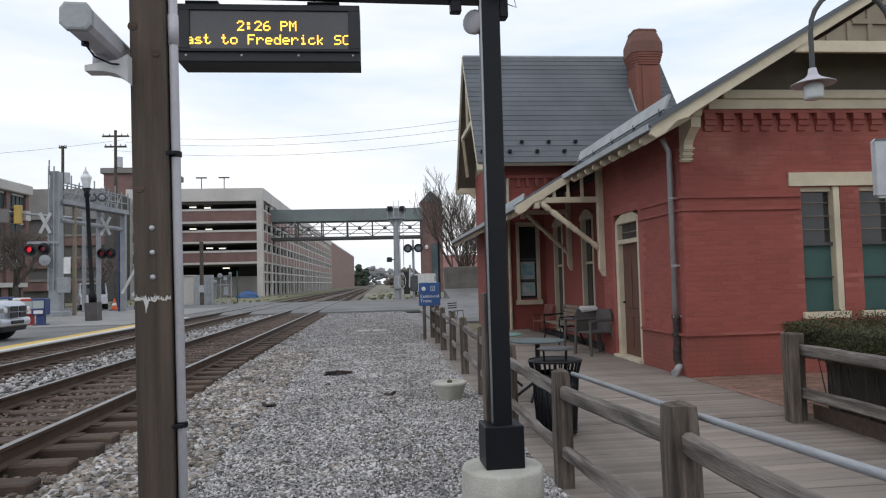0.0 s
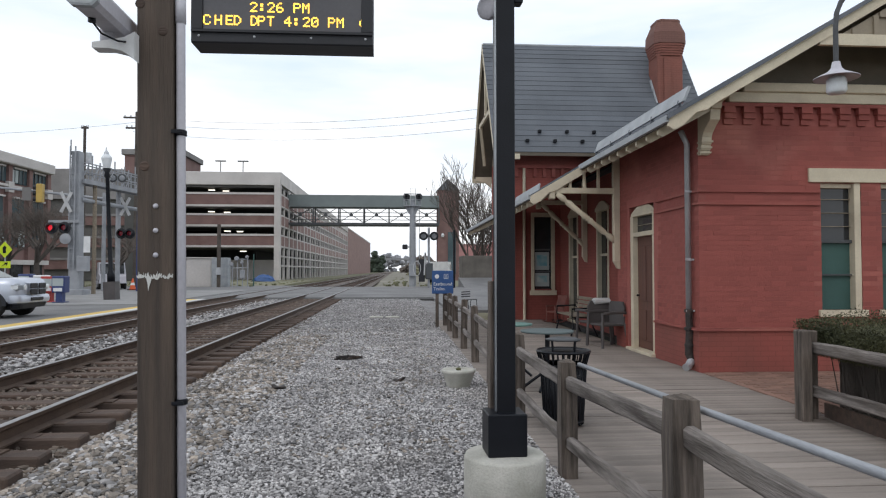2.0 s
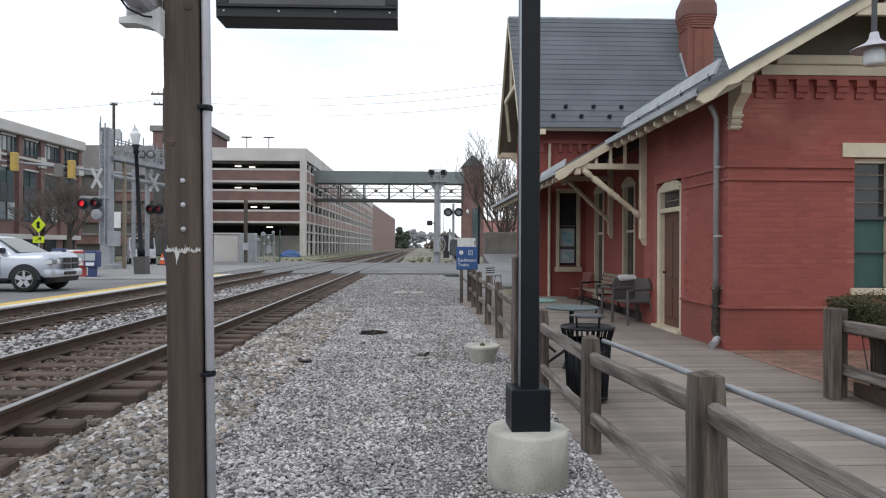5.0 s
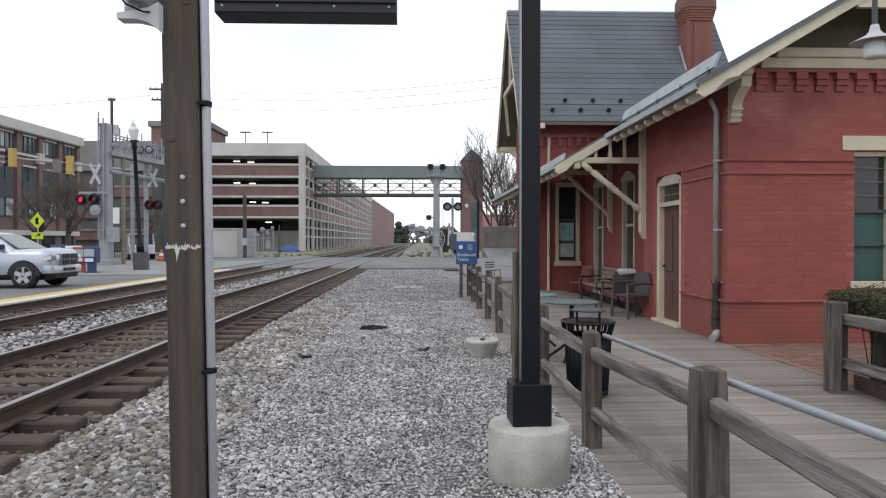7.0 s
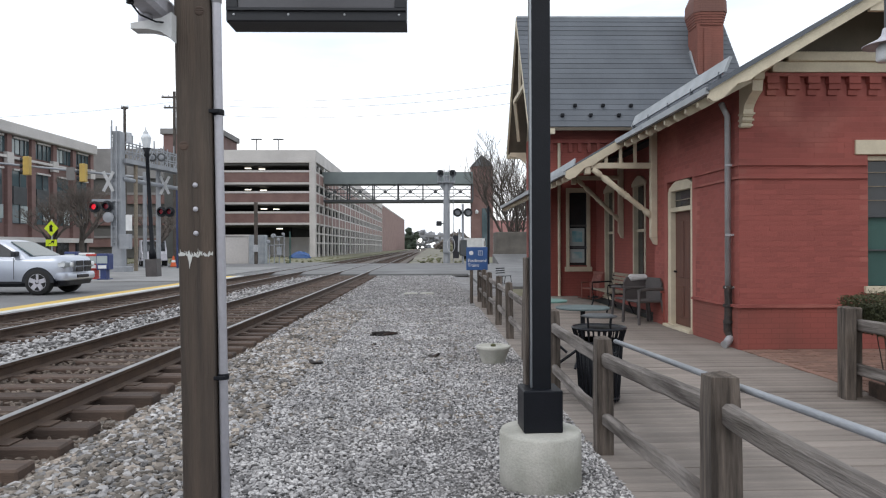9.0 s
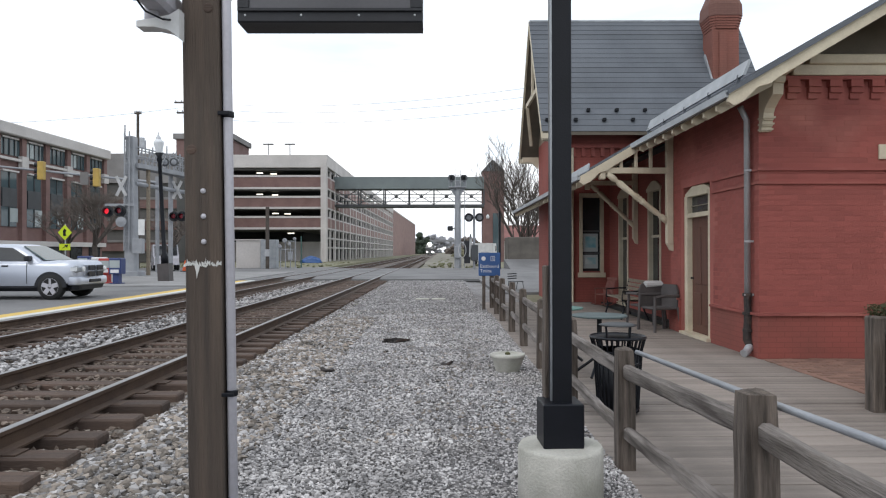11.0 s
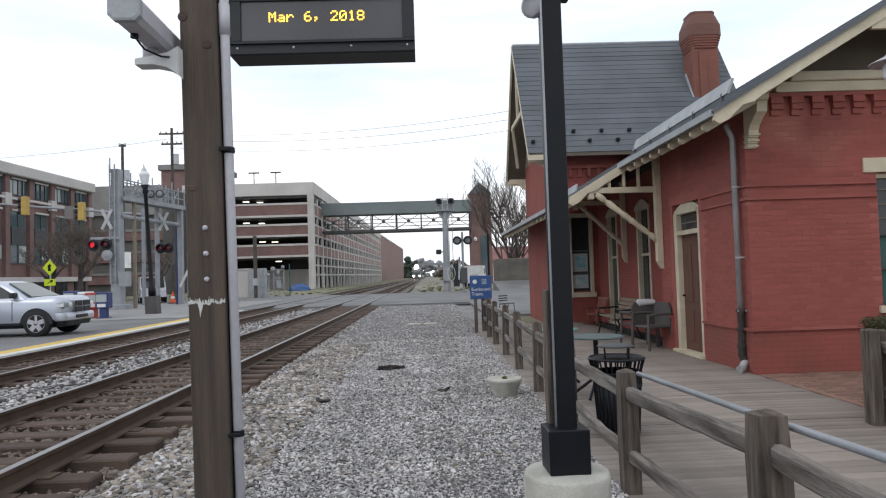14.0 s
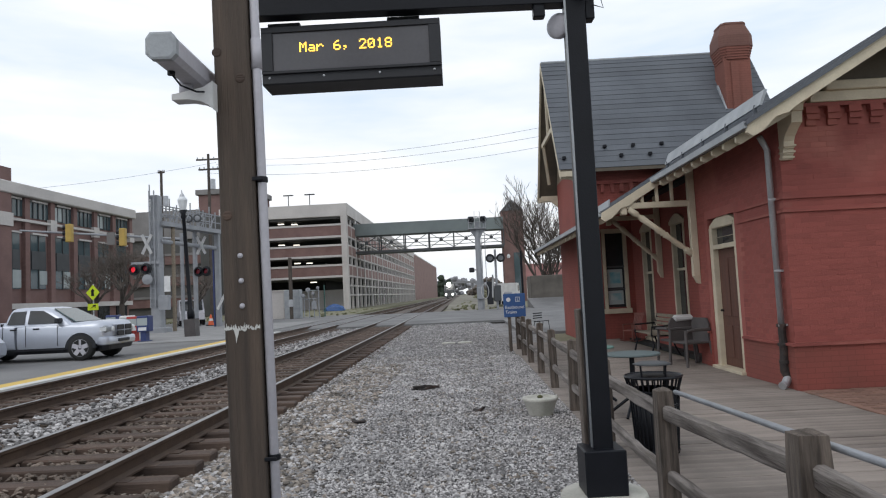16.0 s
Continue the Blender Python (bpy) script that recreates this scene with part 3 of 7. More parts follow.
    c = part("conduit", tube((0.083, -0.03, -0.1), (0.083, -0.03, 4.2), 0.0165, n=14), "conduit", t, "pale grey plastic conduit", True)
    part("coupling", tube((0.083, -0.03, 2.36), (0.083, -0.03, 2.47), 0.0195, n=14), "conduit", c, smooth=True)
    for z in (0.98, 1.955, 2.9):
        part("strap", lathe([(0.018, -0.011), (0.0215, -0.008), (0.0215, 0.008), (0.018, 0.011)], (0.083, -0.03, z), n=14), "black", c, "dark steel pipe strap")
        part("strap_tab", box(0.058, 0.1, -0.068, -0.0615, z - 0.007, z + 0.007, 0.002), "black", c)
    part("cable", tube((0.0655, -0.02, -0.1), (0.0655, -0.02, 4.2), 0.005, n=8), "black", t, "thin black cable")
    for z in (1.51, 1.598, 1.686):
        part("bolt", lathe([(0.0095, 0), (0.0095, 0.003), (0.006, 0.008), (0.001, 0.01)], (0.004, -0.0625, z), (0, -1, 0), 10), "conduit", t, "round galvanised bolt head", True)
    for z, x in ((1.83, -0.035), (2.42, -0.05), (2.32, 0.03)):
        part("knot", lathe([(0.018, 0), (0.015, 0.003), (0.004, 0.004)], (x, -0.0625, z), (0, -1, 0), 12), "tie", t, "dark wood knot")
    stub = part("stub_bracket", tube((-0.24, -0.02, 2.745), (-0.06, -0.02, 2.73), 0.022, n=10), "rail", t, "rusty stub bracket near the top")
    part("eye", lathe([(0.03, -0.02), (0.038, 0.0), (0.03, 0.02)], (-0.25, -0.02, 2.745), (0, 1, 0), 14), "rail", stub)
    # scraped band: torn pale splinters, thick and thin, with gaps
    rng = random.Random(4)
    bm = bmesh.new()
    for i in range(100):
        x = rng.uniform(-0.062, 0.062)
        up = 0.5 + 0.5 * noise.noise(Vector((x * 60, 3.1, 0)))
        z = 1.430 + 0.006 * noise.noise(Vector((x * 35, 0, 0))) + rng.uniform(-0.003, 0.003)
        h = rng.uniform(0.003, 0.008) + (0.022 * up * rng.random() ** 2)
        w = rng.uniform(0.0006, 0.0024)
        lean = rng.uniform(-0.003, 0.003)
        d = -0.0640 - 0.000004 * i
        prism([(x - w, z), (x + w, z - 0.001), (x + w * 0.5 + lean, z + h * 0.8), (x - w * 0.3 + lean, z + h)], "xz", d, -0.061, bm)
    prism([(-0.030, 1.432), (-0.010, 1.431), (-0.014, 1.412), (-0.019, 1.397), (-0.022, 1.382), (-0.024, 1.408)], "xz", -0.0648, -0.061, bm)
    prism([(-0.003, 1.431), (0.018, 1.430), (0.010, 1.421), (0.002, 1.424)], "xz", -0.0649, -0.061, bm)
    part("scrape", bm, "white_line", t, "pale splintered scrape across the post")


def surveillance_camera():
    t = thing("surveillance_camera", -0.982, 2.76, 2.315, 0, "white box surveillance camera on a bracket on the post", "camera")
    d = Vector((0.03, -0.45, -0.02)).normalized()
    bm = bmesh.new()
    prof = [(-0.052, 0.0), (-0.052, 0.055), (-0.036, 0.078), (0.036, 0.078), (0.052, 0.055), (0.052, 0.0), (0.034, -0.018), (-0.034, -0.018)]
    side = Vector((-d.y, d.x, 0))

    def ring(dist, k=1.0):
        return [bm.verts.new(d * dist + side * px * k + Vector((0, 0, 0.03 + (pz - 0.03) * k))) for px, pz in prof]
    a, b = ring(-0.08, 0.85), ring(0.39, 0.85)
    bm.faces.new(a[::-1])
    bm.faces.new(b)
    for i in range(8):
        bm.faces.new((a[i], a[(i + 1) % 8], b[(i + 1) % 8], b[i]))
    part("housing", bm, "conduit", t)
    bm = bmesh.new()
    f, g, h = ring(0.385, 0.9), ring(0.41, 0.9), ring(0.413, 0.76)
    bm.faces.new(f[::-1])
    bm.faces.new(h)
    for r0, r1 in ((f, g), (g, h)):
        for i in range(8):
            bm.faces.new((r0[i], r0[(i + 1) % 8], r1[(i + 1) % 8], r1[i]))
    part("front_cover", bm, "lead", t, "dark grey front cover")
    bm = prism([(0.085, -0.015), (0.085, -0.115), (0.07, -0.1), (0.045, -0.085), (0.0, -0.075), (-0.06, -0.075), (-0.06, -0.055), (0.0, -0.045), (0.05, -0.035)], "xz", -0.13, -0.07)
    part("bracket", bm, "white", t, "white cast bracket arm")
    part("swivel", tube((-0.02, -0.1, -0.06), (-0.015, -0.11, 0.0), 0.024, n=10), "conduit", t, smooth=True)
    part("cable_gland", tube((0.0, -0.27, -0.035), (0.0, -0.27, 0.01), 0.013, n=8), "black", t)
    part("cable", wire([(0.0, -0.27, -0.03), (0.01, -0.22, -0.055), (0.04, -0.16, -0.06), (0.07, -0.1, -0.045), (0.1, -0.06, -0.015)], 0.0035), "black", t, "black looped cable")


DOTS = {
    "a": "00 00 0E 01 0F 11 0F", "b": "10 10 16 19 11 11 1E", "c": "00 00 0E 10 10 11 0E", "d": "01 01 0D 13 11 11 0F", "e": "00 00 0E 11 1F 10 0E",
    "i": "04 00 0C 04 04 04 0E", "k": "10 10 12 14 18 14 12", "m": "00 00 1A 15 15 11 11", "n": "00 00 16 19 11 11 11", "o": "00 00 0E 11 11 11 0E",
    "r": "00 00 16 19 10 10 10", "s": "00 00 0E 10 0E 01 1E", "t": "08 08 1C 08 08 09 06", "C": "0E 11 10 10 10 11 0E", "D": "1C 12 11 11 11 12 1C",
    "E": "1F 10 10 1E 10 10 1F", "F": "1F 10 10 1E 10 10 10", "H": "11 11 11 1F 11 11 11", "M": "11 1B 15 15 11 11 11", "O": "0E 11 11 11 11 11 0E",
    "P": "1E 11 11 1E 10 10 10", "S": "0F 10 10 0E 01 01 1E", "T": "1F 04 04 04 04 04 04", "0": "0E 11 13 15 19 11 0E", "1": "04 0C 04 04 04 04 0E",
    "2": "0E 11 01 02 04 08 1F", "4": "02 06 0A 12 1F 02 02", "6": "06 08 10 1E 11 11 0E", "8": "0E 11 11 0E 11 11 0E", ":": "00 0C 0C 00 0C 0C 00",
    ",": "00 00 00 00 0C 04 08", "(": "02 04 08 08 08 04 02", ")": "08 04 02 02 02 04 08",
}
DOT, CELL, PARK, ROLL = 0.0087, 0.052, 0.511, 0.447
LETTERS = []


def display_sign():
    t = thing("departure_display", -0.66, 4.42, 2.83, 0, "black hanging electronic departure display with rolling amber text", "sign")
    part("housing", prism([(-0.09, 0.008), (-0.082, 0.0), (0.12, 0.0), (0.12, 0.355), (-0.09, 0.355)], "yz", -0.545, 0.545), "black_plastic", t)
    part("window", box(-0.48, 0.48, -0.094, -0.086, 0.078, 0.318), "screen", t, "smoked grey display window")
    for a in ((-0.543, 0.543, 0.316, 0.352), (-0.543, 0.543, 0.062, 0.08), (-0.543, -0.475, 0.08, 0.316), (0.475, 0.543, 0.08, 0.316)):
        part("window_frame", box(a[0], a[1], -0.106, -0.088, a[2], a[3], 0.002), "black_plastic", t)
    for x in (-0.5, -0.17, 0.17, 0.5):
        part("screw", lathe([(0.008, 0), (0.006, 0.004), (0.001, 0.005)], (x, -0.09, 0.042), (0, -1, 0), 8), "grey_metal", t)
    for x in (-0.42, 0.32):
        part("hanger", box(x - 0.1, x + 0.1, -0.03, 0.05, 0.35, 0.405, 0.004), "black_plastic", t)
    # five by seven dot characters; each runs from one side of the window frame to the other
    glyphs = {}

    def line(text, z, place, until, since):
        """place(k): where character k stands at 0 s if it rolls; since and until: when the line rolls in and away."""
        for k, ch in enumerate(text):
            if ch == " ":
                continue
            if ch not in glyphs:
                bm = bmesh.new()
                for j, row in enumerate(DOTS[ch].split()):
                    for i in range(5):
                        if int(row, 16) >> (4 - i) & 1:
                            x, h = (i - 2) * DOT, (3 - j) * DOT
                            box(x - 0.0036, x + 0.0036, -0.0985, -0.0945, h - 0.0036, h + 0.0036, 0, bm)
                ob = part("letter", bm, "led", t, "amber dot-matrix character")
                glyphs[ch] = ob.data
            else:
                ob = new("letter", glyphs[ch])
                ob.parent = t
                ob["label"] = "amber dot-matrix character"
            x = place(k)
            ob.matrix_basis = pose(max(-PARK, min(PARK, x)), 0, z)
            LETTERS.append((ob, x, z, until, since))
    route = "East to Frederick SCHED DPT 4:20 PM (On time)"
    line(route, 0.138, lambda k: 1.761 - (len(route) - 1 - k) * CELL, 0.0, None)
    line("2:26 PM", 0.222, lambda k: -0.018 + (k - 3) * CELL, 9.3, None)
    line("Mar 6, 2018", 0.222, lambda k: -0.03 + (k - 5) * CELL, None, 9.0)
    return t


def black_pole():
    t = thing("sign_pole", 0.70, 4.36, 0, 2.0, "black painted square steel pole on a round concrete footing", "pole")
    part("footing", lathe([(0.252, -0.2), (0.25, 0.312), (0.24, 0.332), (0.0, 0.34)], n=48), "concrete", t, "round cast concrete footing", True)
    p = bpy.data.objects[t.children[-1].name]
    for poly in p.data.polygons:
        poly.use_smooth = abs(poly.normal.z) < 0.5
    part("base_box", box(-0.121, 0.117, -0.117, 0.117, 0.335, 0.59, 0.006), "black", t, "black square base cover")
    part("shaft", box(-0.058, 0.058, -0.058, 0.058, 0.58, 3.9, 0.004), "black", t)
    # Thin grey strip stands in for light on the pole's left face.
    part("conduit", tube((-0.0625, -0.05, 0.6), (-0.0625, -0.05, 3.9), 0.0075, n=10), "lead", t, "thin grey strip imitating the pole's lit left edge", True)
    part("cross_beam", box(-2.1, 0.06, -0.05, 0.05, 3.225, 3.345, 0.004), "black", t, "horizontal steel beam carrying the display")
    part("beam_end", box(-2.16, -2.1, -0.055, 0.055, 3.22, 3.35, 0.004), "red_brown", t)
    part("loudspeaker", lathe([(0.02, -0.06), (0.06, -0.04), (0.075, 0.0), (0.078, 0.03), (0.06, 0.045), (0.01, 0.05)], (-0.075, 0.06, 3.12), (-0.6, -0.75, -0.1), 18), "conduit", t, "grey round loudspeaker", True)
    part("floodlight", lathe([(0.05, -0.09), (0.06, 0.0), (0.075, 0.05), (0.08, 0.06), (0.07, 0.058), (0.01, 0.05)], (0.03, -0.09, 3.33), (0.35, -0.75, -0.1), 16), "conduit", t, "grey bullet floodlight", True)
    part("junction_box", box(0.058, 0.115, -0.05, 0.03, 3.12, 3.24, 0.006), "black", t)
    part("sensor", box(-0.25, -0.18, -0.04, 0.02, 3.15, 3.235, 0.006), "black", t)
    part("cable", wire([(0.1, -0.06, 3.2), (0.16, -0.08, 3.17), (0.14, -0.09, 3.24), (0.07, -0.1, 3.3)], 0.004), "black", t)


FENCE = [(1.255, 1.15, 0.93), (1.295, 3.12, 0.915), (1.245, 4.95, 0.83), (1.25, 6.9, 0.84), (1.27, 8.95, 0.88), (1.3, 11.0, 0.90), (1.31, 12.9, 0.92), (1.315, 14.8, 0.92), (1.33, 16.5, 0.92), (1.35, 18.2, 0.92)]


def fence():
    t = thing("split_rail_fence", label="weathered grey timber post-and-rail fence along the boardwalk", category="fence")
    rng = random.Random(8)
    for x, y, h in FENCE:
        k = 0.067 if y < 4 else 0.058
        bm = box(-k, k, -k, k, -0.2, h - 0.02, 0.0)
        bmesh.ops.subdivide_edges(bm, edges=bm.edges[:], cuts=5, use_grid_fill=True)
        for v in bm.verts:
            if v.co.z > h - 0.03:
                r = max(abs(v.co.x), abs(v.co.y)) / k
                v.co.z += 0.022 * (1 - r)
                v.co.x *= 1 - 0.12 * r
                v.co.y *= 1 - 0.12 * r
        rough(bm, 0.005, 7)
        p = part("post", bm, "old_wood", t)
        p.matrix_basis = pose(x, y, 0, rng.uniform(-1, 1), rng.uniform(-1, 1), rng.uniform(-3, 3))
    for (xa, ya, ha), (xb, yb, hb) in zip(FENCE, FENCE[1:]):
        for da, hh in ((0.17, 0.098), (0.575, 0.088)):
            bm = beam((xa, ya - 0.02, ha - da - rng.uniform(0, 0.02)), (xb, yb + 0.02, hb - da - rng.uniform(0, 0.02)), 0.062, hh, bev=0.016)
            bmesh.ops.subdivide_edges(bm, edges=[e for e in bm.edges if e.calc_length() > 0.8], cuts=8, use_grid_fill=True)
            rough(bm, 0.012, 3.2)
            part("rail", bm, "old_rail", t)


def timber_stub():
    t = thing("timber_post", 0.672, 4.486, 0.338, 3, "weathered timber post standing on the footing behind the steel pole", "post")
    bm = box(-0.052, 0.052, -0.048, 0.048, 0.0, 1.05, 0.006)
    bmesh.ops.subdivide_edges(bm, edges=[e for e in bm.edges if e.calc_length() > 0.8], cuts=7, use_grid_fill=True)
    part("post", rough(bm, 0.004, 5), "old_wood", t)


def handrail():
    t = thing("pipe_handrail", label="galvanised steel pipe handrail behind the fence", category="handrail")
    part("pipe", wire([(1.39, 0.4, 0.97), (1.39, 2.0, 0.885), (1.39, 3.2, 0.83), (1.40, 5.2, 0.752)], 0.0165, n=12), "pipe", t, smooth=True)
    for y, z in ((1.2, 0.91), (3.3, 0.815), (5.1, 0.745)):
        part("bracket", wire([(1.39, y, z), (1.39, y, z - 0.06), (1.3, y, z - 0.09)], 0.009), "black", t)


def boardwalk():
    t = thing("boardwalk", label="weathered grey-brown timber boardwalk beside the station", category="boardwalk", kind="structure")
    rng = random.Random(2)
    base = None
    y = 1.0
    while y < 20.2:
        w = 0.142
        if base is None:
            base = part("plank", box(1.18, 4.38, -w / 2 + 0.0012, w / 2 - 0.0012, -0.09, -0.002, 0.0025), "plank", t)
            p = base
        else:
            p = new("plank", base.data)
            p.parent = t
        p.matrix_basis = pose(rng.uniform(-0.012, 0.012), y, rng.uniform(-0.004, 0.003), 0, 0, rng.uniform(-0.12, 0.12))
        y += w
    part("edge_beam", box(1.19, 1.23, 1.0, 20.2, -0.2, -0.095), "old_wood", t)
    # Near-black slab puts the shade beneath the boards into colour; no joists modelled.
    part("joist", box(1.3, 4.3, 1.0, 20.2, -0.25, -0.12), "dark", t)


def brick_path():
    t = thing("brick_path", label="worn red brick paving at the wall's foot", category="paving", kind="structure")
    part("bed", prism([(4.42, 2.0), (9, 2.0), (9, 9.66), (4.42, 9.66)], "xy", -0.2, -0.008), "paving", t)
    rng = random.Random(3)
    base = None
    n = 0
    for j in range(34):
        for i in range(9):
            x, y = 4.45 + 0.21 * i + (0.105 if j % 2 else 0), 9.6 - 0.105 * j
            if n >= 300 or (x < 4.5 and y < 9):
                continue
            n += 1
            if base is None:
                base = part("brick", box(-0.1, 0.1, -0.048, 0.048, -0.05, 0.0, 0.004), "paving", t)
                p = base
            else:
                p = new("brick", base.data)
                p.parent = t
            p.matrix_basis = pose(x + 0.06, y, rng.uniform(-0.005, 0.003), rng.uniform(-1, 1), rng.uniform(-1, 1), rng.uniform(-1, 1))


def planter():
    t = thing("concrete_planter", 0.82, 8.72, 0, 0, "low round weathered concrete planter bowl", "planter")
    part("bowl", lathe([(0.14, -0.02), (0.15, 0.02), (0.2, 0.17), (0.215, 0.185), (0.215, 0.215), (0.185, 0.215), (0.17, 0.18)], n=28), "concrete", t, smooth=True)
    part("soil", lathe([(0.175, 0.185), (0.12, 0.2), (0.02, 0.205)], n=20), "concrete", t)
    part("knob", lathe([(0.03, 0.2), (0.035, 0.225), (0.01, 0.24)], n=10), "hedge", t, "small mossy knob")


def yard_litter():
    t = thing("timber_scrap", -0.74, 11.3, 0.02, 12, "dark broken timber scrap lying on gravel", "debris")
    rng = random.Random(6)
    for k in range(7):
        x, y, a = rng.uniform(-0.12, 0.12), rng.uniform(-0.07, 0.07), rng.uniform(-0.7, 0.7)
        h = rng.uniform(0.07, 0.17)
        z = rng.uniform(0.0, 0.05)
        bm = beam((x - h * math.cos(a), y - h * math.sin(a), z), (x + h * math.cos(a), y + h * math.sin(a), z + rng.uniform(-0.02, 0.03)), rng.uniform(0.03, 0.07), rng.uniform(0.025, 0.05))
        bmesh.ops.subdivide_edges(bm, edges=bm.edges[:], cuts=3, use_grid_fill=True)
        part("splinter", rough(bm, 0.025, 11), "boot_iron", t)
    for x, y, s in ((0.07, 9.16, 0.09), (-1.39, 8.66, 0.11), (-0.8, 10.25, 0.07)):
        r = thing("dark_rock", x, y, 0.01, x * 90, "small dark rock on the gravel", "rock", "dark rocks")
        bm = bmesh.new()
        bmesh.ops.create_icosphere(bm, subdivisions=3, radius=s)
        for v in bm.verts:
            v.co.y *= 0.6
            v.co.z = v.co.z * 0.4 + 0.3 * abs(v.co.x) * (v.co.x > 0)
        part("rock", rough(bm, 0.04, 9), "boot_iron", r)
    for x in (-0.56, -0.06):
        c = thing("concrete_slab", x, 21.3, 0.0, 0, "flat pale concrete slab set in gravel", "slab", "slabs")
        part("slab", box(-0.21, 0.21, -0.22, 0.22, -0.1, 0.035, 0.01), "concrete", c)


def litter_bin():
    t = thing("litter_bin", 1.615, 6.55, 0, 0, "black slatted metal litter bin with a raised lid", "litter bin")
    part("liner", lathe([(0.165, 0.02), (0.2, 0.57), (0.19, 0.57)], n=24), "black_plastic", t, smooth=True)
    for i in range(28):
        a = 2 * math.pi * i / 28
        c, s = math.cos(a), math.sin(a)
        part("slat", wire([(0.18 * c, 0.18 * s, 0.02), (0.215 * c, 0.215 * s, 0.58), (0.245 * c, 0.245 * s, 0.69)], 0.009, n=4), "black", t)
    for r, z in ((0.185, 0.05), (0.215, 0.57), (0.248, 0.695)):
        part("ring", lathe([(r, -0.012), (r + 0.012, 0), (r, 0.012), (r - 0.012, 0)], (0, 0, z), n=28), "black", t)
    for a in (0.5, 2.1, 3.7, 5.3):
        part("lid_post", tube((0.13 * math.cos(a), 0.13 * math.sin(a), 0.6), (0.15 * math.cos(a), 0.15 * math.sin(a), 0.80), 0.009, n=6), "black", t)
    part("lid", lathe([(0.16, 0.795), (0.172, 0.803), (0.12, 0.818), (0.02, 0.822)], n=24), "steel_dark", t, "round dark metal rain lid", True)


def notice_sign():
    t = thing("platform_sign", 1.24, 17.6, 0.0, 0, "blue station notice sign with white writing on the fence end", "sign")
    for x in (-0.14,):
        part("post", box(x - 0.04, x + 0.04, 0.0, 0.08, -0.2, 1.2 + x, 0.006), "old_wood", t)
    part("panel", box(-0.275, 0.275, -0.03, -0.005, 0.86, 1.45, 0.01), "blue", t)
    part("round_symbol", lathe([(0.055, 0), (0.055, 0.004), (0.042, 0.004)], (-0.15, -0.03, 1.3), (0, -1, 0), 18), "white", t)
    bm = bmesh.new()
    for a in ((0.03, 0.14, 1.352, 1.362), (0.03, 0.14, 1.24, 1.25), (0.03, 0.04, 1.24, 1.36), (0.13, 0.14, 1.24, 1.36), (0.065, 0.105, 1.325, 1.335), (0.065, 0.105, 1.295, 1.305), (0.065, 0.105, 1.265, 1.275)):
        box(a[0], a[1], -0.034, -0.028, a[2], a[3], 0, bm)
    part("square_symbol", bm, "white", t)
    for word, z in (("Eastbound", 1.07), ("Trains", 0.95)):
        cu = bpy.data.curves.new("lettering", "FONT")
        cu.body, cu.size, cu.extrude = word, 0.115, 0.002
        ob = new("lettering", cu)
        ob.parent = t
        ob.matrix_basis = pose(-0.24, -0.034, z, 90, 0, 0)
        cu.materials.append(M["white"])
        ob["label"] = "white lettering " + word


def hedge_fence():
    t = thing("garden_fence", label="grey timber post-and-rail fence before the hedge", category="fence")
    for x, y, w, h in ((4.01, 6.60, 0.056, 0.87), (4.125, 6.68, 0.05, 0.86), (4.12, 4.3, 0.06, 0.86)):
        part("post", rough(box(x - w, x + w, y - 0.07, y + 0.07, -0.1, h, 0.012), 0.008, 6), "old_wood", t)
    for z in (0.70, 0.28):
        bm = beam((4.12, 6.66, z), (4.06, 4.2, z + 0.01), 0.06, 0.11, bev=0.014)
        bmesh.ops.subdivide_edges(bm, edges=[e for e in bm.edges if e.calc_length() > 0.8], cuts=8, use_grid_fill=True)
        part("rail", rough(bm, 0.012, 3), "old_rail", t)
    part("kick_board", beam((4.3, 6.7, 0.06), (4.2, 4.2, 0.06), 0.03, 0.16), "tie", t)


def hedge():
    t = thing("hedge", label="clipped olive-green evergreen hedge behind the garden fence", category="hedge")
    part("heart", box(4.28, 6.3, 3.4, 6.86, 0.62, 0.88), "hedge", t)
    # Solid dark block gives the hedge's underside its shade by colour.
    part("thicket", box(4.5, 6.3, 3.4, 6.75, -0.05, 0.62), "bark", t, "dark brown block standing in for shaded stems")
    rng = np.random.default_rng(7)
    n = 44000
    u, v, w = rng.random(n), rng.random(n), rng.random(n)
    side = rng.integers(0, 3, n)
    x, y, z = 4.16 + 2.24 * u, 3.4 + 3.55 * v, 0.6 + 0.36 * w
    top, west, north = side == 0, side == 1, side == 2
    z[top] = 0.95 + 0.05 * np.sin(x[top] * 5) * np.cos(y[top] * 4) + rng.normal(0, 0.025, top.sum()) + 0.05 * (x[top] - 4.3) + 0.03 * (x[top] - 4.3)
    x[west] = 4.22 + rng.normal(0, 0.03, west.sum()) + 0.04 * np.sin(y[west] * 6)
    y[north] = 6.92 + rng.normal(0, 0.03, north.sum())
    c = np.stack((x, y, z), 1)
    a, b = rng.normal(0, 1, (n, 3)), rng.normal(0, 1, (n, 3))
    a /= np.linalg.norm(a, axis=1)[:, None]
    b -= a * (a * b).sum(1)[:, None]
    b /= np.linalg.norm(b, axis=1)[:, None]
    s = rng.uniform(0.007, 0.015, (n, 1))
    vs = np.stack((c - a * s, c + b * s * 0.5, c + a * s * 1.3, c - b * s * 0.5), 1).reshape(-1, 3)
    me = bpy.data.meshes.new("leaves")
    me.from_pydata(vs.tolist(), [], (np.arange(n)[:, None] * 4 + np.arange(4)).tolist())
    me.materials.append(M["hedge"])
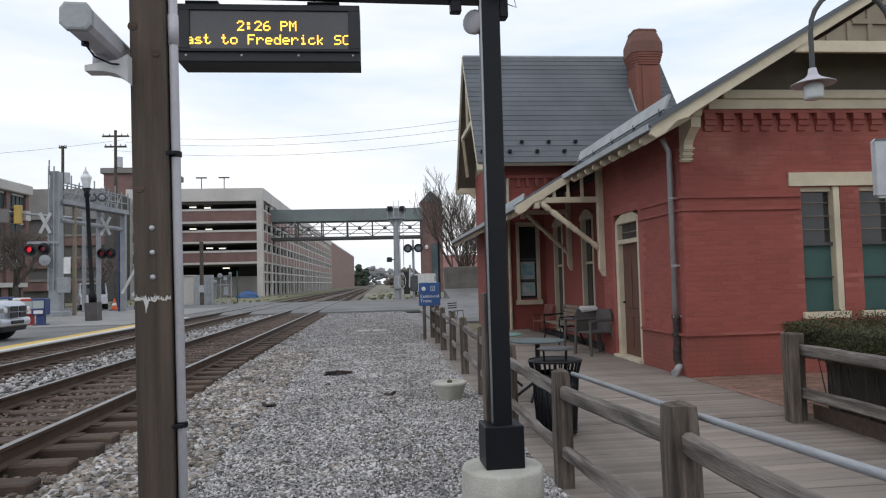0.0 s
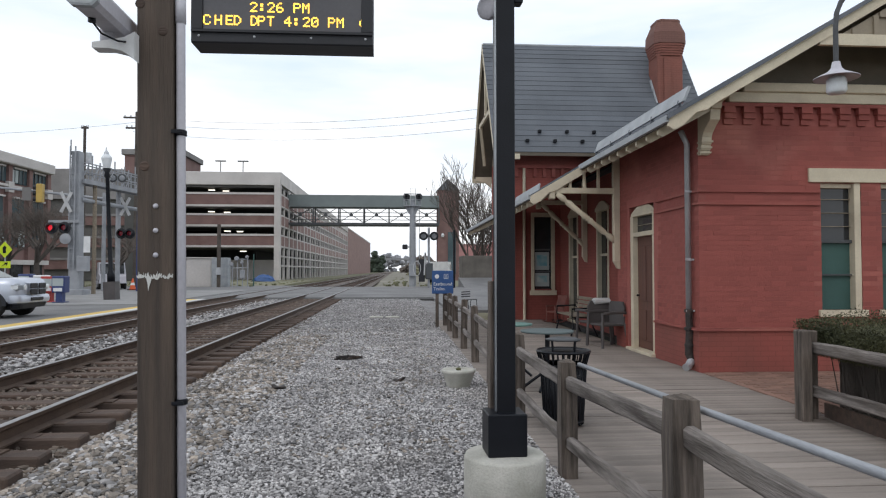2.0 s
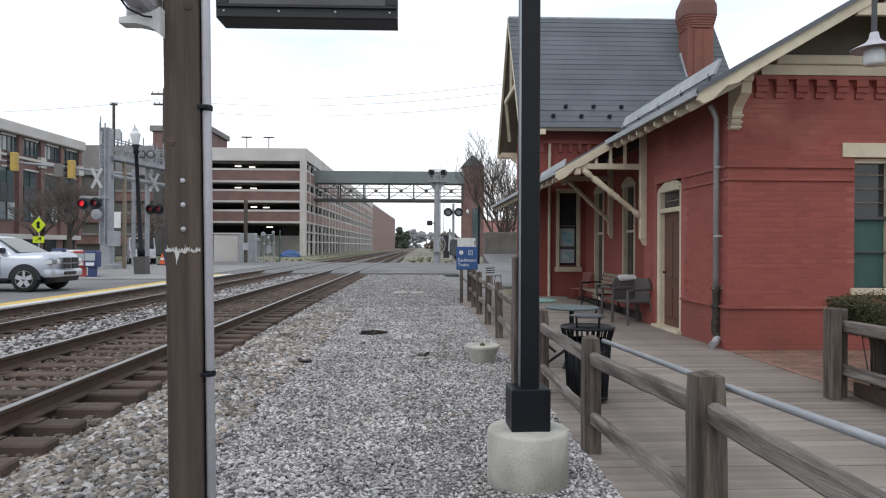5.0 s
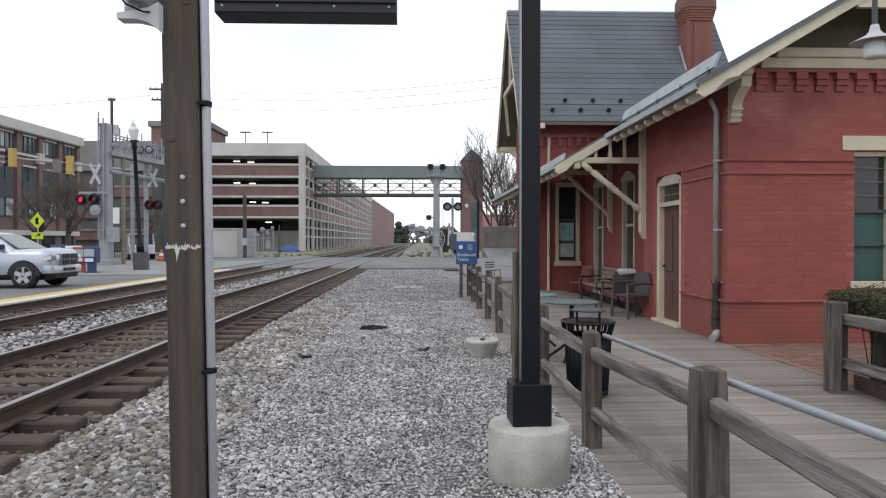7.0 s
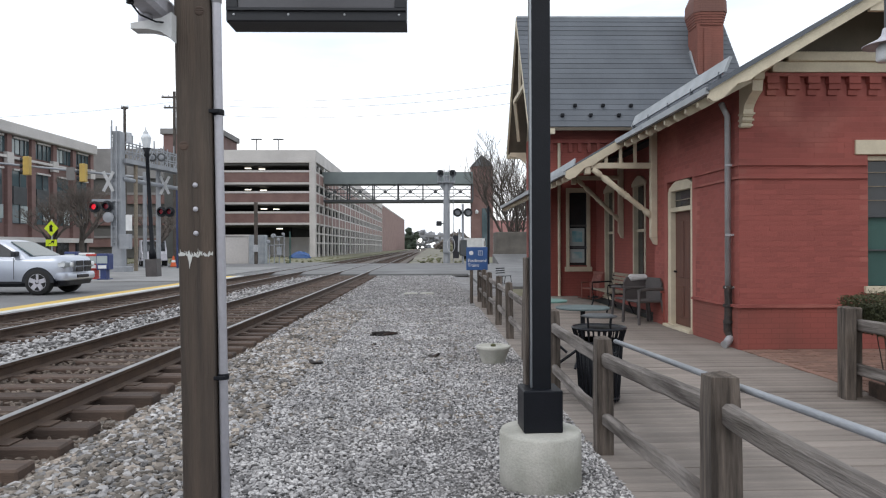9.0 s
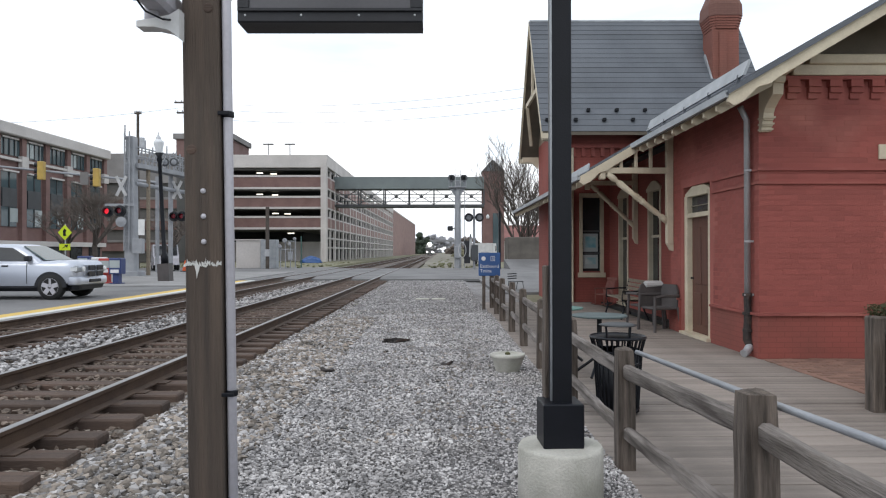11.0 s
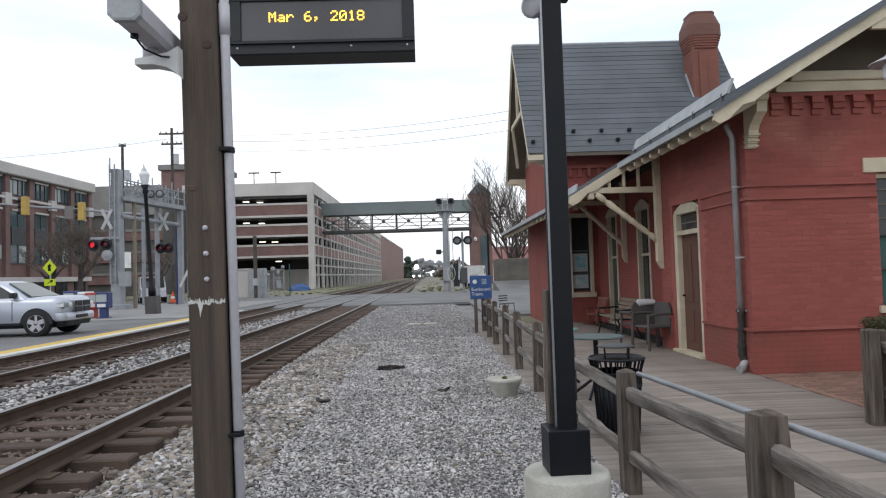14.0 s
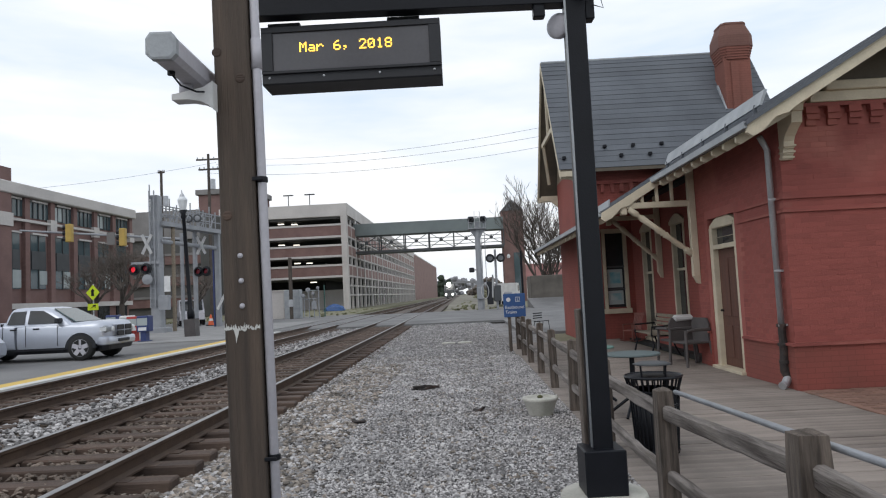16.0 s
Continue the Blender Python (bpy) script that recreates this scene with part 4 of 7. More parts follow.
    ob = new("leaves", me)
    ob.parent = t
    ob["kind"] = "stuff"
    bm = bmesh.new()
    r = random.Random(5)
    for i in range(90):
        x, y = r.uniform(4.36, 4.5), r.uniform(3.5, 6.7)
        tube((x, y, -0.02), (x + r.uniform(-0.12, 0.12), y + r.uniform(-0.12, 0.12), 0.6), 0.008, 0.004, 4, bm)
    tagged(part("undergrowth", bm, "bark", t), "brown bare stems", kind="stuff")


wooden_post()
surveillance_camera()
display_sign()
black_pole()
fence()
timber_stub()
handrail()
boardwalk()
brick_path()
planter()
yard_litter()
litter_bin()
notice_sign()
hedge_fence()
hedge()


# ---- the station ----
WX, SY, EX, RIDGE = 4.4, 9.7, 12.0, 8.2
EAVE_X, EAVE_Z, SLOPE = 3.64, 3.40, 0.585


def roof_z(x):
    return EAVE_Z + (x - EAVE_X) * SLOPE if x <= RIDGE else EAVE_Z + (2 * RIDGE - x - EAVE_X) * SLOPE


def pier(name, x0, x1, y0, y1, z0, z1, material, parent):
    return part(name, box(x0, x1, y0, y1, z0, z1), material, parent)


SOUTH_OPEN = [(6.24, 6.86, 0.88, 2.74), (7.17, 7.79, 0.88, 2.74)]
WEST_OPEN = [(11.42, 12.62, 0.0, 2.62)]
BACK_X = 4.95
BACK_OPEN = [(15.55, 16.5, 0.75, 2.9), (18.2, 19.15, 0.1, 2.95)]


def wall_with_openings(t, along, a0, a1, z0, z1, face, back, opens, material):
    """A wall cut into piers, sills and heads round its openings."""
    def blk(u0, u1, w0, w1):
        if u1 - u0 < 0.005 or w1 - w0 < 0.005:
            return
        if along == "x":
            part("masonry", box(u0, u1, face, back, w0, w1), material, t)
        else:
            part("masonry", box(face, back, u0, u1, w0, w1), material, t)
    u = a0
    for o in opens:
        blk(u, o[0], z0, z1)
        blk(o[0], o[1], z0, o[2])
        blk(o[0], o[1], o[3], z1)
        u = o[1]
    blk(u, a1, z0, z1)


def bricks(t, along, a0, a1, z0, z1, face, opens, limit, seed):
    """Courses of separate bricks proud of the mortar; past the limit they are joined."""
    rng = random.Random(seed)
    L, H, g = 0.215, 0.0735, 0.008
    gv = 0.0008
    base, half, rest, made = None, None, bmesh.new(), 0
    j = 0
    z = z0
    while z < z1 - 0.02:
        u = a0 - (L / 2 if j % 2 else 0)
        while u < a1 - 0.01:
            b0, b1 = max(u + gv / 2, a0), min(u + L - gv / 2, a1)
            u += L
            if b1 - b0 < 0.03:
                continue
            cut = [(b0, b1)]
            for o in opens:
                if z + H > o[2] + 0.01 and z < o[3] - 0.01:
                    cut = [q for c in cut for q in ((c[0], min(c[1], o[0])), (max(c[0], o[1]), c[1])) if q[1] - q[0] > 0.03]
            for c0, c1 in cut:
                d = 0.0035 + rng.uniform(-0.001, 0.001)
                full = abs((c1 - c0) - (L - gv)) < 1e-4
                if full and made < limit:
                    made += 1
                    if base is None:
                        base = part("brick", box(-(L - gv) / 2, (L - gv) / 2, -0.0035, 0.0035, 0.0, H - g) if along == "x" else box(-0.0035, 0.0035, -(L - gv) / 2, (L - gv) / 2, 0.0, H - g), "brick_piece", t)
                        p = base
                    else:
                        p = new("brick", base.data)
                        p.parent = t
                    c = (c0 + c1) / 2
                    p.matrix_basis = pose(c, face + rng.uniform(-0.0012, 0.0008), z) if along == "x" else pose(face + rng.uniform(-0.0012, 0.0008), c, z)
                elif along == "x":
                    box(c0, c1, face - d, face + 0.008, z, z + H - g, 0, rest)
                else:
                    box(face - d, face + 0.008, c0, c1, z, z + H - g, 0, rest)
        z += H
        j += 1
    if rest.verts:
        tagged(part("bricks", rest, "brick", t), "red painted bricks", kind="stuff")
    else:
        rest.free()


def south_wall():
    t = thing("wall_south", label="red painted brick gable wall of the station", category="wall", kind="structure")
    wall_with_openings(t, "x", WX, EX, -0.2, 3.78, SY, SY + 0.3, SOUTH_OPEN, "mortar")
    part("gable_masonry", prism([(WX + 0.02, 3.78), (EX - 0.02, 3.78), (RIDGE, roof_z(RIDGE) - 0.08)], "xz", SY, SY + 0.3), "mortar", t)
    part("water_table", box(WX - 0.035, 9.0, SY - 0.035, SY + 0.02, -0.1, 0.60), "brick_x", t, "projecting brick plinth")
    part("plinth_cap", box(WX - 0.07, 9.0, SY - 0.07, SY, 0.585, 0.625), "brick", t)
    for z, h in ((2.425, 0.02), (2.61, 0.02)):
        part("string_course", box(WX - 0.03, 6.22, SY - 0.035, SY + 0.01, z - h, z + h), "brick", t, "thin projecting brick course")
    # corbelled brackets of stepped brick below the frieze
    x = 4.78
    while x < 9.0:
        bm = box(x, x + 0.13, SY - 0.035, SY, 3.58, 3.66)
        box(x, x + 0.17, SY - 0.065, SY, 3.66, 3.74, 0, bm)
        box(x - 0.02, x + 0.15, SY - 0.095, SY, 3.74, 3.83, 0, bm)
        part("corbel", bm, "brick", t, "stepped brick corbel")
        x += 0.29
    part("corbel_course", box(WX, 9.0, SY - 0.1, SY, 3.83, 3.88), "brick", t)
    part("lintel", box(6.05, 7.98, SY - 0.03, SY + 0.1, 2.745, 2.95, 0.006), "cream", t, "pale stone window lintel")
    bricks(t, "x", WX + 0.0, 8.2, 0.64, 3.58, SY, [(o[0], o[1], o[2], 2.96) for o in SOUTH_OPEN] + [(6.05, 7.98, 2.745, 2.96)], 300, 5)


def west_wall():
    t = thing("wall_west", label="red painted brick side wall under the canopy", category="wall", kind="structure")
    wall_with_openings(t, "y", SY + 0.3, 13.3, -0.2, 3.8, WX, WX + 0.3, WEST_OPEN, "mortar")
    part("return_wall", box(WX + 0.3, BACK_X, 13.0, 13.3, -0.2, 3.8), "mortar", t)
    wall_with_openings(t, "y", 13.3, 20.2, -0.2, 4.1, BACK_X, BACK_X + 0.3, BACK_OPEN, "brick_y")
    part("water_table", box(WX - 0.035, WX, SY + 0.021, 11.3, -0.1, 0.60), "brick_y", t)
    part("water_table", box(WX - 0.035, WX, 12.75, 13.3, -0.1, 0.60), "brick_y", t)
    part("string_course", box(WX - 0.033, WX, SY + 0.012, 11.3, 2.407, 2.443), "brick", t)
    part("string_course", box(WX - 0.033, WX, SY + 0.012, 11.3, 2.592, 2.628), "brick", t)
    part("plinth_cap", box(WX - 0.068, WX, SY + 0.002, 11.3, 0.587, 0.623), "brick", t)
    part("plinth_cap", box(WX - 0.068, WX, 12.75, 13.3, 0.587, 0.623), "brick", t)
    # dressed quoin strips at the corner and beside the door
    bricks(t, "y", SY, 13.3, 0.64, 3.78, WX, [(11.27, 12.77, 0, 2.72)], 300, 6)


def window_south(i, o):
    t = thing("window_%d" % i, label="tall sash window with green blinds and cream frame", category="window", group="south windows", kind="structure")
    x0, x1, z0, z1 = o
    y = SY + 0.1
    part("window_frame", box(x0, x0 + 0.03, y - 0.05, y + 0.05, z0, z1, 0.004), "steel_dark", t, "dark left jamb")
    part("window_frame", box(x1 - 0.10, x1, SY + 0.005, y + 0.05, z0, z1, 0.006), "cream", t, "cream painted jamb")
    part("window_frame", box(x0, x1 - 0.1, y - 0.04, y + 0.05, z1 - 0.07, z1, 0.006), "cream", t)
    part("window_sill", box(x0 - 0.06, x1 + 0.06, SY - 0.05, y + 0.05, z0 - 0.1, z0, 0.006), "cream", t, "pale sill")
    zm = z0 + 1.0
    part("meeting_rail", box(x0, x1 - 0.1, y - 0.03, y + 0.04, zm - 0.02, zm + 0.025), "steel_dark", t)
    part("glazing_bar", box(x0, x1 - 0.1, y - 0.02, y + 0.02, z0 + 0.5, z0 + 0.52), "steel_dark", t)
    part("pane", box(x0, x1 - 0.08, y + 0.03, y + 0.04, zm, z1 - 0.05), "dark_glass", t, "dark upper glass")
    part("blind", box(x0, x1 - 0.08, y + 0.03, y + 0.04, z0, zm), "green", t, "green lower blind")
    for k in range(3):
        part("transom_bar", box(x0, x1 - 0.1, y - 0.01, y + 0.035, zm + 0.22 + 0.2 * k, zm + 0.228 + 0.2 * k), "tan", t)


def door_west():
    t = thing("door_1", label="closed brown panelled door with a transom in a cream arched frame", category="door", kind="structure")
    y0, y1 = 11.42, 12.62
    x = WX + 0.06
    for a, b in ((y0, y0 + 0.12), (y1 - 0.14, y1)):
        part("door_jamb", box(x - 0.045, x + 0.16, a, b, 0.02, 2.46, 0.006), "cream", t)
    # arched head
    n = 12
    ya, yb = y0, y1
    pts = [(ya, 2.46)] + [(ya + (yb - ya) * i / n, 2.5 + 0.15 * math.sin(math.pi * i / n)) for i in range(n + 1)] + [(yb, 2.46)]
    part("tympanum", prism(pts, "yz", x - 0.03, x + 0.154), "cream", t, "cream segmental head board")
    part("head_rail", box(x - 0.05, x + 0.16, y0 + 0.12, y1 - 0.14, 2.44, 2.5, 0.005), "cream", t)
    part("transom_rail", box(x - 0.04, x + 0.1, y0 + 0.12, y1 - 0.14, 2.07, 2.15, 0.005), "cream", t)
    part("transom_light", box(x + 0.05, x + 0.06, y0 + 0.12, y1 - 0.14, 2.15, 2.46), "dark_glass", t, "dark transom glass")
    part("transom_mesh", box(x + 0.03, x + 0.035, y0 + 0.12, y1 - 0.14, 2.27, 2.285), "tan", t)
    leaf = part("door_leaf", box(x + 0.05, x + 0.09, y0 + 0.12, y1 - 0.14, 0.05, 2.07), "door", t)
    for za, zb in ((0.2, 0.75), (0.9, 1.9)):
        for ya, yb in ((y0 + 0.22, y0 + 0.55), (y0 + 0.65, y1 - 0.24)):
            part("panel", box(x + 0.035, x + 0.05, ya, yb, za, zb, 0.008), "door", leaf)
    part("door_handle", lathe([(0.03, 0), (0.03, 0.01), (0.012, 0.02), (0.022, 0.05), (0.001, 0.07)], (x + 0.05, y1 - 0.22, 1.0), (-1, 0, 0), 12), "black", leaf, "dark round door knob")
    part("threshold", box(x - 0.14, x + 0.1, y0 - 0.03, y1 + 0.03, -0.05, 0.045, 0.006), "cream", t, "worn pale threshold")


def window_west(i, o):
    t = thing("window_%d" % i, label="arched sash window with cream frame under the canopy", category="window", group="west windows", kind="structure")
    y0, y1, z0, z1 = o
    for a, b in ((y0, y0 + 0.09), (y1 - 0.09, y1)):
        part("window_frame", box(BACK_X - 0.02, BACK_X + 0.14, a, b, z0, z1 + 0.06, 0.005), "cream", t)
    n = 8
    pts = [(y0 - 0.04, z1 - 0.02)] + [(y0 - 0.04 + (y1 - y0 + 0.08) * k / n, z1 + 0.05 + 0.16 * math.sin(math.pi * k / n)) for k in range(n + 1)] + [(y1 + 0.04, z1 - 0.02)]
    part("window_head", prism(pts, "yz", BACK_X - 0.036, BACK_X + 0.094), "cream", t)
    part("window_sill", box(BACK_X - 0.06, BACK_X + 0.12, y0 - 0.06, y1 + 0.06, z0 - 0.08, z0, 0.005), "cream", t)
    part("pane", box(BACK_X + 0.09, BACK_X + 0.1, y0 + 0.08, y1 - 0.08, z0, z1 + 0.02), "dark_glass", t)
    part("meeting_rail", box(BACK_X + 0.05, BACK_X + 0.1, y0 + 0.08, y1 - 0.08, 1.8, 1.86), "cream", t)


def main_roof():
    t = thing("roof", label="low gabled slate roof with cream barge boards and exposed rafters", category="roof", kind="structure")
    y0, y1 = 8.88, 24.8
    th = 0.07

    def slab(x0, x1, ya, yb, up=0.0, thick=th):
        z0, z1 = roof_z(x0) + up, roof_z(x1) + up
        return prism([(x0, z0), (x1, z1), (x1, z1 + thick), (x0, z0 + thick)], "xz", ya, yb)
    part("roof_deck", slab(EAVE_X, RIDGE, y0, 13.2), "dark_soffit", t)
    part("roof_deck", slab(2.64, RIDGE, 13.2, 19.9), "dark_soffit", t)
    part("roof_deck", slab(RIDGE, 2 * RIDGE - EAVE_X, y0, 19.9), "dark_soffit", t)
    part("canopy_deck", slab(2.64, 3.52, 19.9, y1), "dark_soffit", t)
    # courses of slate
    x = EAVE_X - 0.04
    while x < RIDGE:
        part("slate_course", prism([(x, roof_z(x) + th + 0.02), (x + 0.27, roof_z(x + 0.27) + th + 0.004), (x + 0.27, roof_z(x + 0.27) + th + 0.016), (x, roof_z(x) + th + 0.034)], "xz", y0 - 0.03, 19.9), "slate", t)
        x += 0.23
    for xs in (2.6, 2.83, 3.06, 3.29, 3.5):
        part("slate_course", prism([(xs, roof_z(xs) + th + 0.02), (xs + 0.27, roof_z(xs + 0.27) + th + 0.004), (xs + 0.27, roof_z(xs + 0.27) + th + 0.016), (xs, roof_z(xs) + th + 0.034)], "xz", 13.17, y1 if xs < 3.2 else 20.1), "slate", t)
    # eave edge metal
    part("eave_trim", box(EAVE_X - 0.05, EAVE_X, y0, 13.17, EAVE_Z + 0.02, EAVE_Z + 0.11), "lead", t, "grey metal eave trim")
    part("eave_trim", box(2.59, 2.64, 13.17, y1, roof_z(2.64) + 0.02, roof_z(2.64) + 0.11), "lead", t)
    # standing roof gutter
    gx = 4.3
    for y in (10.3, 11.4, 12.5, 13.6, 14.6):
        part("gutter_bracket", beam((gx + 0.06, y, roof_z(gx) + 0.05), (gx + 0.09, y, roof_z(gx) + 0.28), 0.03, 0.05), "slate", t)
    part("standing_gutter", prism([(gx + 0.06, roof_z(gx) + 0.235), (gx + 0.1, roof_z(gx) + 0.235), (gx + 0.19, roof_z(gx) + 0.455), (gx + 0.15, roof_z(gx) + 0.465)], "xz", 10.1, 14.7), "lead", t, "grey sheet-metal standing gutter")
    part("standing_gutter", prism([(3.2, roof_z(3.2) + 0.05), (3.24, roof_z(3.2) + 0.05), (3.28, roof_z(3.2) + 0.26), (3.25, roof_z(3.2) + 0.27)], "xz", 15.2, 18.2), "lead", t)
    # barge boards
    bw = 0.145

    def barge(xa, xb, ya, yb, up=0.085):
        za, zb = roof_z(xa) + up, roof_z(xb) + up
        pts = [(xa, za), (xb, zb), (xb, zb - bw - 0.03), (xa + 0.62, roof_z(xa + 0.62) + up - bw - 0.03), (xa + 0.52, roof_z(xa + 0.52) + up - bw - 0.05), (xa + 0.36, roof_z(xa + 0.36) + up - bw - 0.0), (xa + 0.18, roof_z(xa + 0.18) + up - bw - 0.07), (xa + 0.05, za - 0.17), (xa - 0.02, za - 0.12)]
        return prism(pts, "xz", ya, yb)
    part("barge_board", barge(EAVE_X, RIDGE, y0 - 0.02, y0 + 0.045), "cream", t, "cream scrolled barge board")
    part("crown_mould", prism([(EAVE_X - 0.03, EAVE_Z + 0.05), (RIDGE, roof_z(RIDGE) + 0.05), (RIDGE, roof_z(RIDGE) + 0.115), (EAVE_X - 0.03, EAVE_Z + 0.115)], "xz", y0 - 0.06, y0 - 0.02), "slate", t, "dark slate verge edge")
    part("barge_board", barge(2.64, 4.36, 13.1, 13.16), "cream", t, "cream scrolled barge board of the canopy")
    # exposed rafter tails
    y = 9.3
    while y < 13.1:
        part("rafter_tail", prism([(EAVE_X + 0.02, EAVE_Z - 0.06), (EAVE_X + 0.08, EAVE_Z - 0.095), (WX, roof_z(WX) - 0.17), (WX, roof_z(WX) + 0.0), (EAVE_X + 0.02, EAVE_Z + 0.005)], "xz", y, y + 0.07), "cream", t)
        y += 0.43
    y = 13.6
    while y < y1:
        part("rafter_tail", prism([(2.66, roof_z(2.66) - 0.1), (2.74, roof_z(2.74) - 0.14), (min(WX, 3.52), roof_z(3.52) - 0.15), (3.52, roof_z(3.52) + 0.0), (2.66, roof_z(2.66) + 0.005)], "xz", y, y + 0.07), "cream", t)
        y += 0.6
    # frieze of the gable and soffit
    part("frieze", box(4.82, 10.5, SY - 0.12, SY + 0.02, 3.885, 4.03, 0.006), "cream", t, "cream frieze board")
    part("frieze_mould", box(5.02, 10.5, SY - 0.17, SY + 0.02, 4.03, 4.16, 0.012), "cream", t, "moulded cream cornice")
    part("gable_boards", prism([(5.02, 4.16), (11.38, 4.16), (RIDGE, roof_z(RIDGE) - 0.05)], "xz", SY - 0.04, SY - 0.005), "dark_soffit", t, "brown boarded gable")
    part("collar_beam", box(5.74, 10.66, y0 + 0.0, y0 + 0.06, 4.50, 4.66, 0.004), "cream", t, "cream collar beam")
    lat = part("gable_panel", prism([(6.06, 4.66), (2 * RIDGE - 6.06, 4.66), (RIDGE, roof_z(RIDGE) - 0.16)], "xz", y0 + 0.03, y0 + 0.06), "tan", t, "tan panelled gable screen")
    for i in range(9):
        x = 6.2 + 0.31 * i
        part("lattice_bar", box(x, x + 0.07, y0 + 0.0, y0 + 0.03, 4.66, max(4.67, min(roof_z(x), roof_z(x + 0.07)) - 0.16)), "tan", lat)
    for i in range(4):
        z = 4.9 + 0.27 * i
        xa = EAVE_X + (z + 0.07 + 0.16 - EAVE_Z) / SLOPE
        if xa < RIDGE:
            part("lattice_bar", box(xa, 2 * RIDGE - xa, y0 - 0.004, y0 + 0.026, z, z + 0.07), "tan", lat)


def bracket_scrolled():
    """The stepped cream bracket under the barge board."""
    t = thing("eave_bracket", label="cream stepped timber bracket under the roof corner", category="bracket", kind="structure")
    pts = [(SY, 3.12), (SY - 0.08, 3.12), (SY - 0.09, 3.18), (SY - 0.115, 3.185), (SY - 0.12, 3.26), (SY - 0.15, 3.265), (SY - 0.155, 3.36), (SY - 0.2, 3.42), (SY - 0.32, 3.5), (SY - 0.44, 3.56), (SY - 0.46, 3.70), (SY - 0.5, 3.71), (SY - 0.52, 3.79), (SY - 0.8, 3.82), (SY - 0.8, 3.89), (SY, 3.89)]
    part("bracket", prism([(SY - (SY - a) * 0.9, b) for a, b in pts], "yz", 4.4, 4.54), "cream", t)
    for z, d in ((3.15, 0.09), (3.22, 0.12), (3.3, 0.155)):
        part("bead", box(4.385, 4.555, SY - d - 0.008, SY, z - 0.012, z + 0.012), "cream", t)


def canopy_truss(y, front, wx):
    t = thing("canopy_bracket", label="cream turned-timber bracket carrying the canopy", category="bracket", group="canopy brackets", kind="structure")
    part("wall_post", box(wx - 0.13, wx - 0.005, y, y + 0.12, 1.62 if front else 1.8, 3.72, 0.008), "cream", t)
    zf = 1.62 if front else 1.8
    part("post_foot", prism([(wx - 0.12, zf), (wx - 0.005, zf), (wx - 0.005, zf - 0.14), (wx - 0.06, zf - 0.12)], "xz", y + 0.01, y + 0.11), "cream", t)
    bx, bz = (3.12, 2.95) if front else (wx - 1.2, 3.14)
    part("tie_beam", box(bx, wx - 0.1, y + 0.01, y + 0.11, bz, bz + 0.11, 0.006), "cream", t)
    part("beam_end", box(bx - 0.12, bx, y + 0.005, y + 0.135, bz - 0.11, bz + 0.05, 0.015), "cream", t)
    if front:
        for x in (3.42, 3.7, 3.98):
            part("spindle", box(x - 0.03, x + 0.03, y + 0.03, y + 0.09, 3.06, roof_z(x) - 0.05, 0.008), "cream", t)
    a, b = Vector((bx + 0.04, y + 0.06, bz)), Vector((wx - 0.08, y + 0.06, 2.02 if front else 2.1))
    d = (b - a)
    prof = [(0.055, 0.0), (0.055, 0.12), (0.03, 0.15), (0.06, 0.2), (0.045, 0.42), (0.062, 0.48), (0.04, 0.5), (0.062, 0.52), (0.04, 0.54), (0.062, 0.56), (0.045, 0.6), (0.05, 0.8), (0.03, 0.84), (0.055, 0.88), (0.055, 1.0)]
    part("turned_brace", lathe([(r * 1.1, h * d.length) for r, h in prof], a, d, 12), "cream", t, "turned baluster brace", True)


def downspout():
    t = thing("downspout", label="grey metal downspout with a dark iron boot at the corner", category="downspout", kind="structure")
    x, y = WX - 0.075, SY + 0.2
    part("pipe", wire([(x - 0.12, y - 0.06, 3.5), (x, y, 3.32), (x, y, 0.85)], 0.042, n=10), "grey_metal", t, smooth=True)
    part("boot", rough(wire([(x, y, 0.87), (x, y, 0.80), (x + 0.006, y, 0.7), (x - 0.004, y, 0.58), (x + 0.008, y, 0.46), (x, y, 0.34), (x, y, 0.22), (x + 0.02, y - 0.03, 0.12)], 0.056, n=10), 0.022, 9), "boot_iron", t, "flaking dark cast-iron boot")
    for z in (0.86, 0.6, 0.36):
        part("boot_collar", lathe([(0.05, -0.025), (0.068, -0.02), (0.068, 0.02), (0.05, 0.025)], (x, y, z), n=12), "boot_iron", t)
    part("elbow", wire([(x + 0.02, y - 0.03, 0.14), (x - 0.05, y - 0.08, 0.07), (x - 0.11, y - 0.12, 0.05)], 0.055, n=10), "grey_metal", t)
    for z in (1.6, 2.6, 0.85):
        part("strap", box(x - 0.06, x + 0.09, y - 0.045, y - 0.035, z, z + 0.03), "grey_metal", t)


def gooseneck_lamp():
    t = thing("gooseneck_lamp", 4.95, 7.4, 0, 0, "gooseneck barn lamp with white shade and glass jar", "lamp")
    part("pole", tube((1.0, 0, -0.1), (1.0, 0, 4.2), 0.045, n=12), "black", t)
    pts = [(0, 0, 3.72), (0, 0, 4.2)] + [(0.5 - 0.5 * math.cos(math.pi * k / 12), 0, 4.22 + 0.5 * math.sin(math.pi * k / 12)) for k in range(1, 12)] + [(1.0, 0, 4.2), (1.0, 0, 4.0)]
    part("arm", wire(pts, 0.028, n=10), "steel_dark", t, "curved grey iron arm")
    part("shade", lathe([(0.04, 0.13), (0.055, 0.06), (0.09, 0.02), (0.235, -0.05), (0.235, -0.058), (0.08, 0.0)], (0, 0, 3.66), n=28), "conduit", t, "white enamel shade", True)
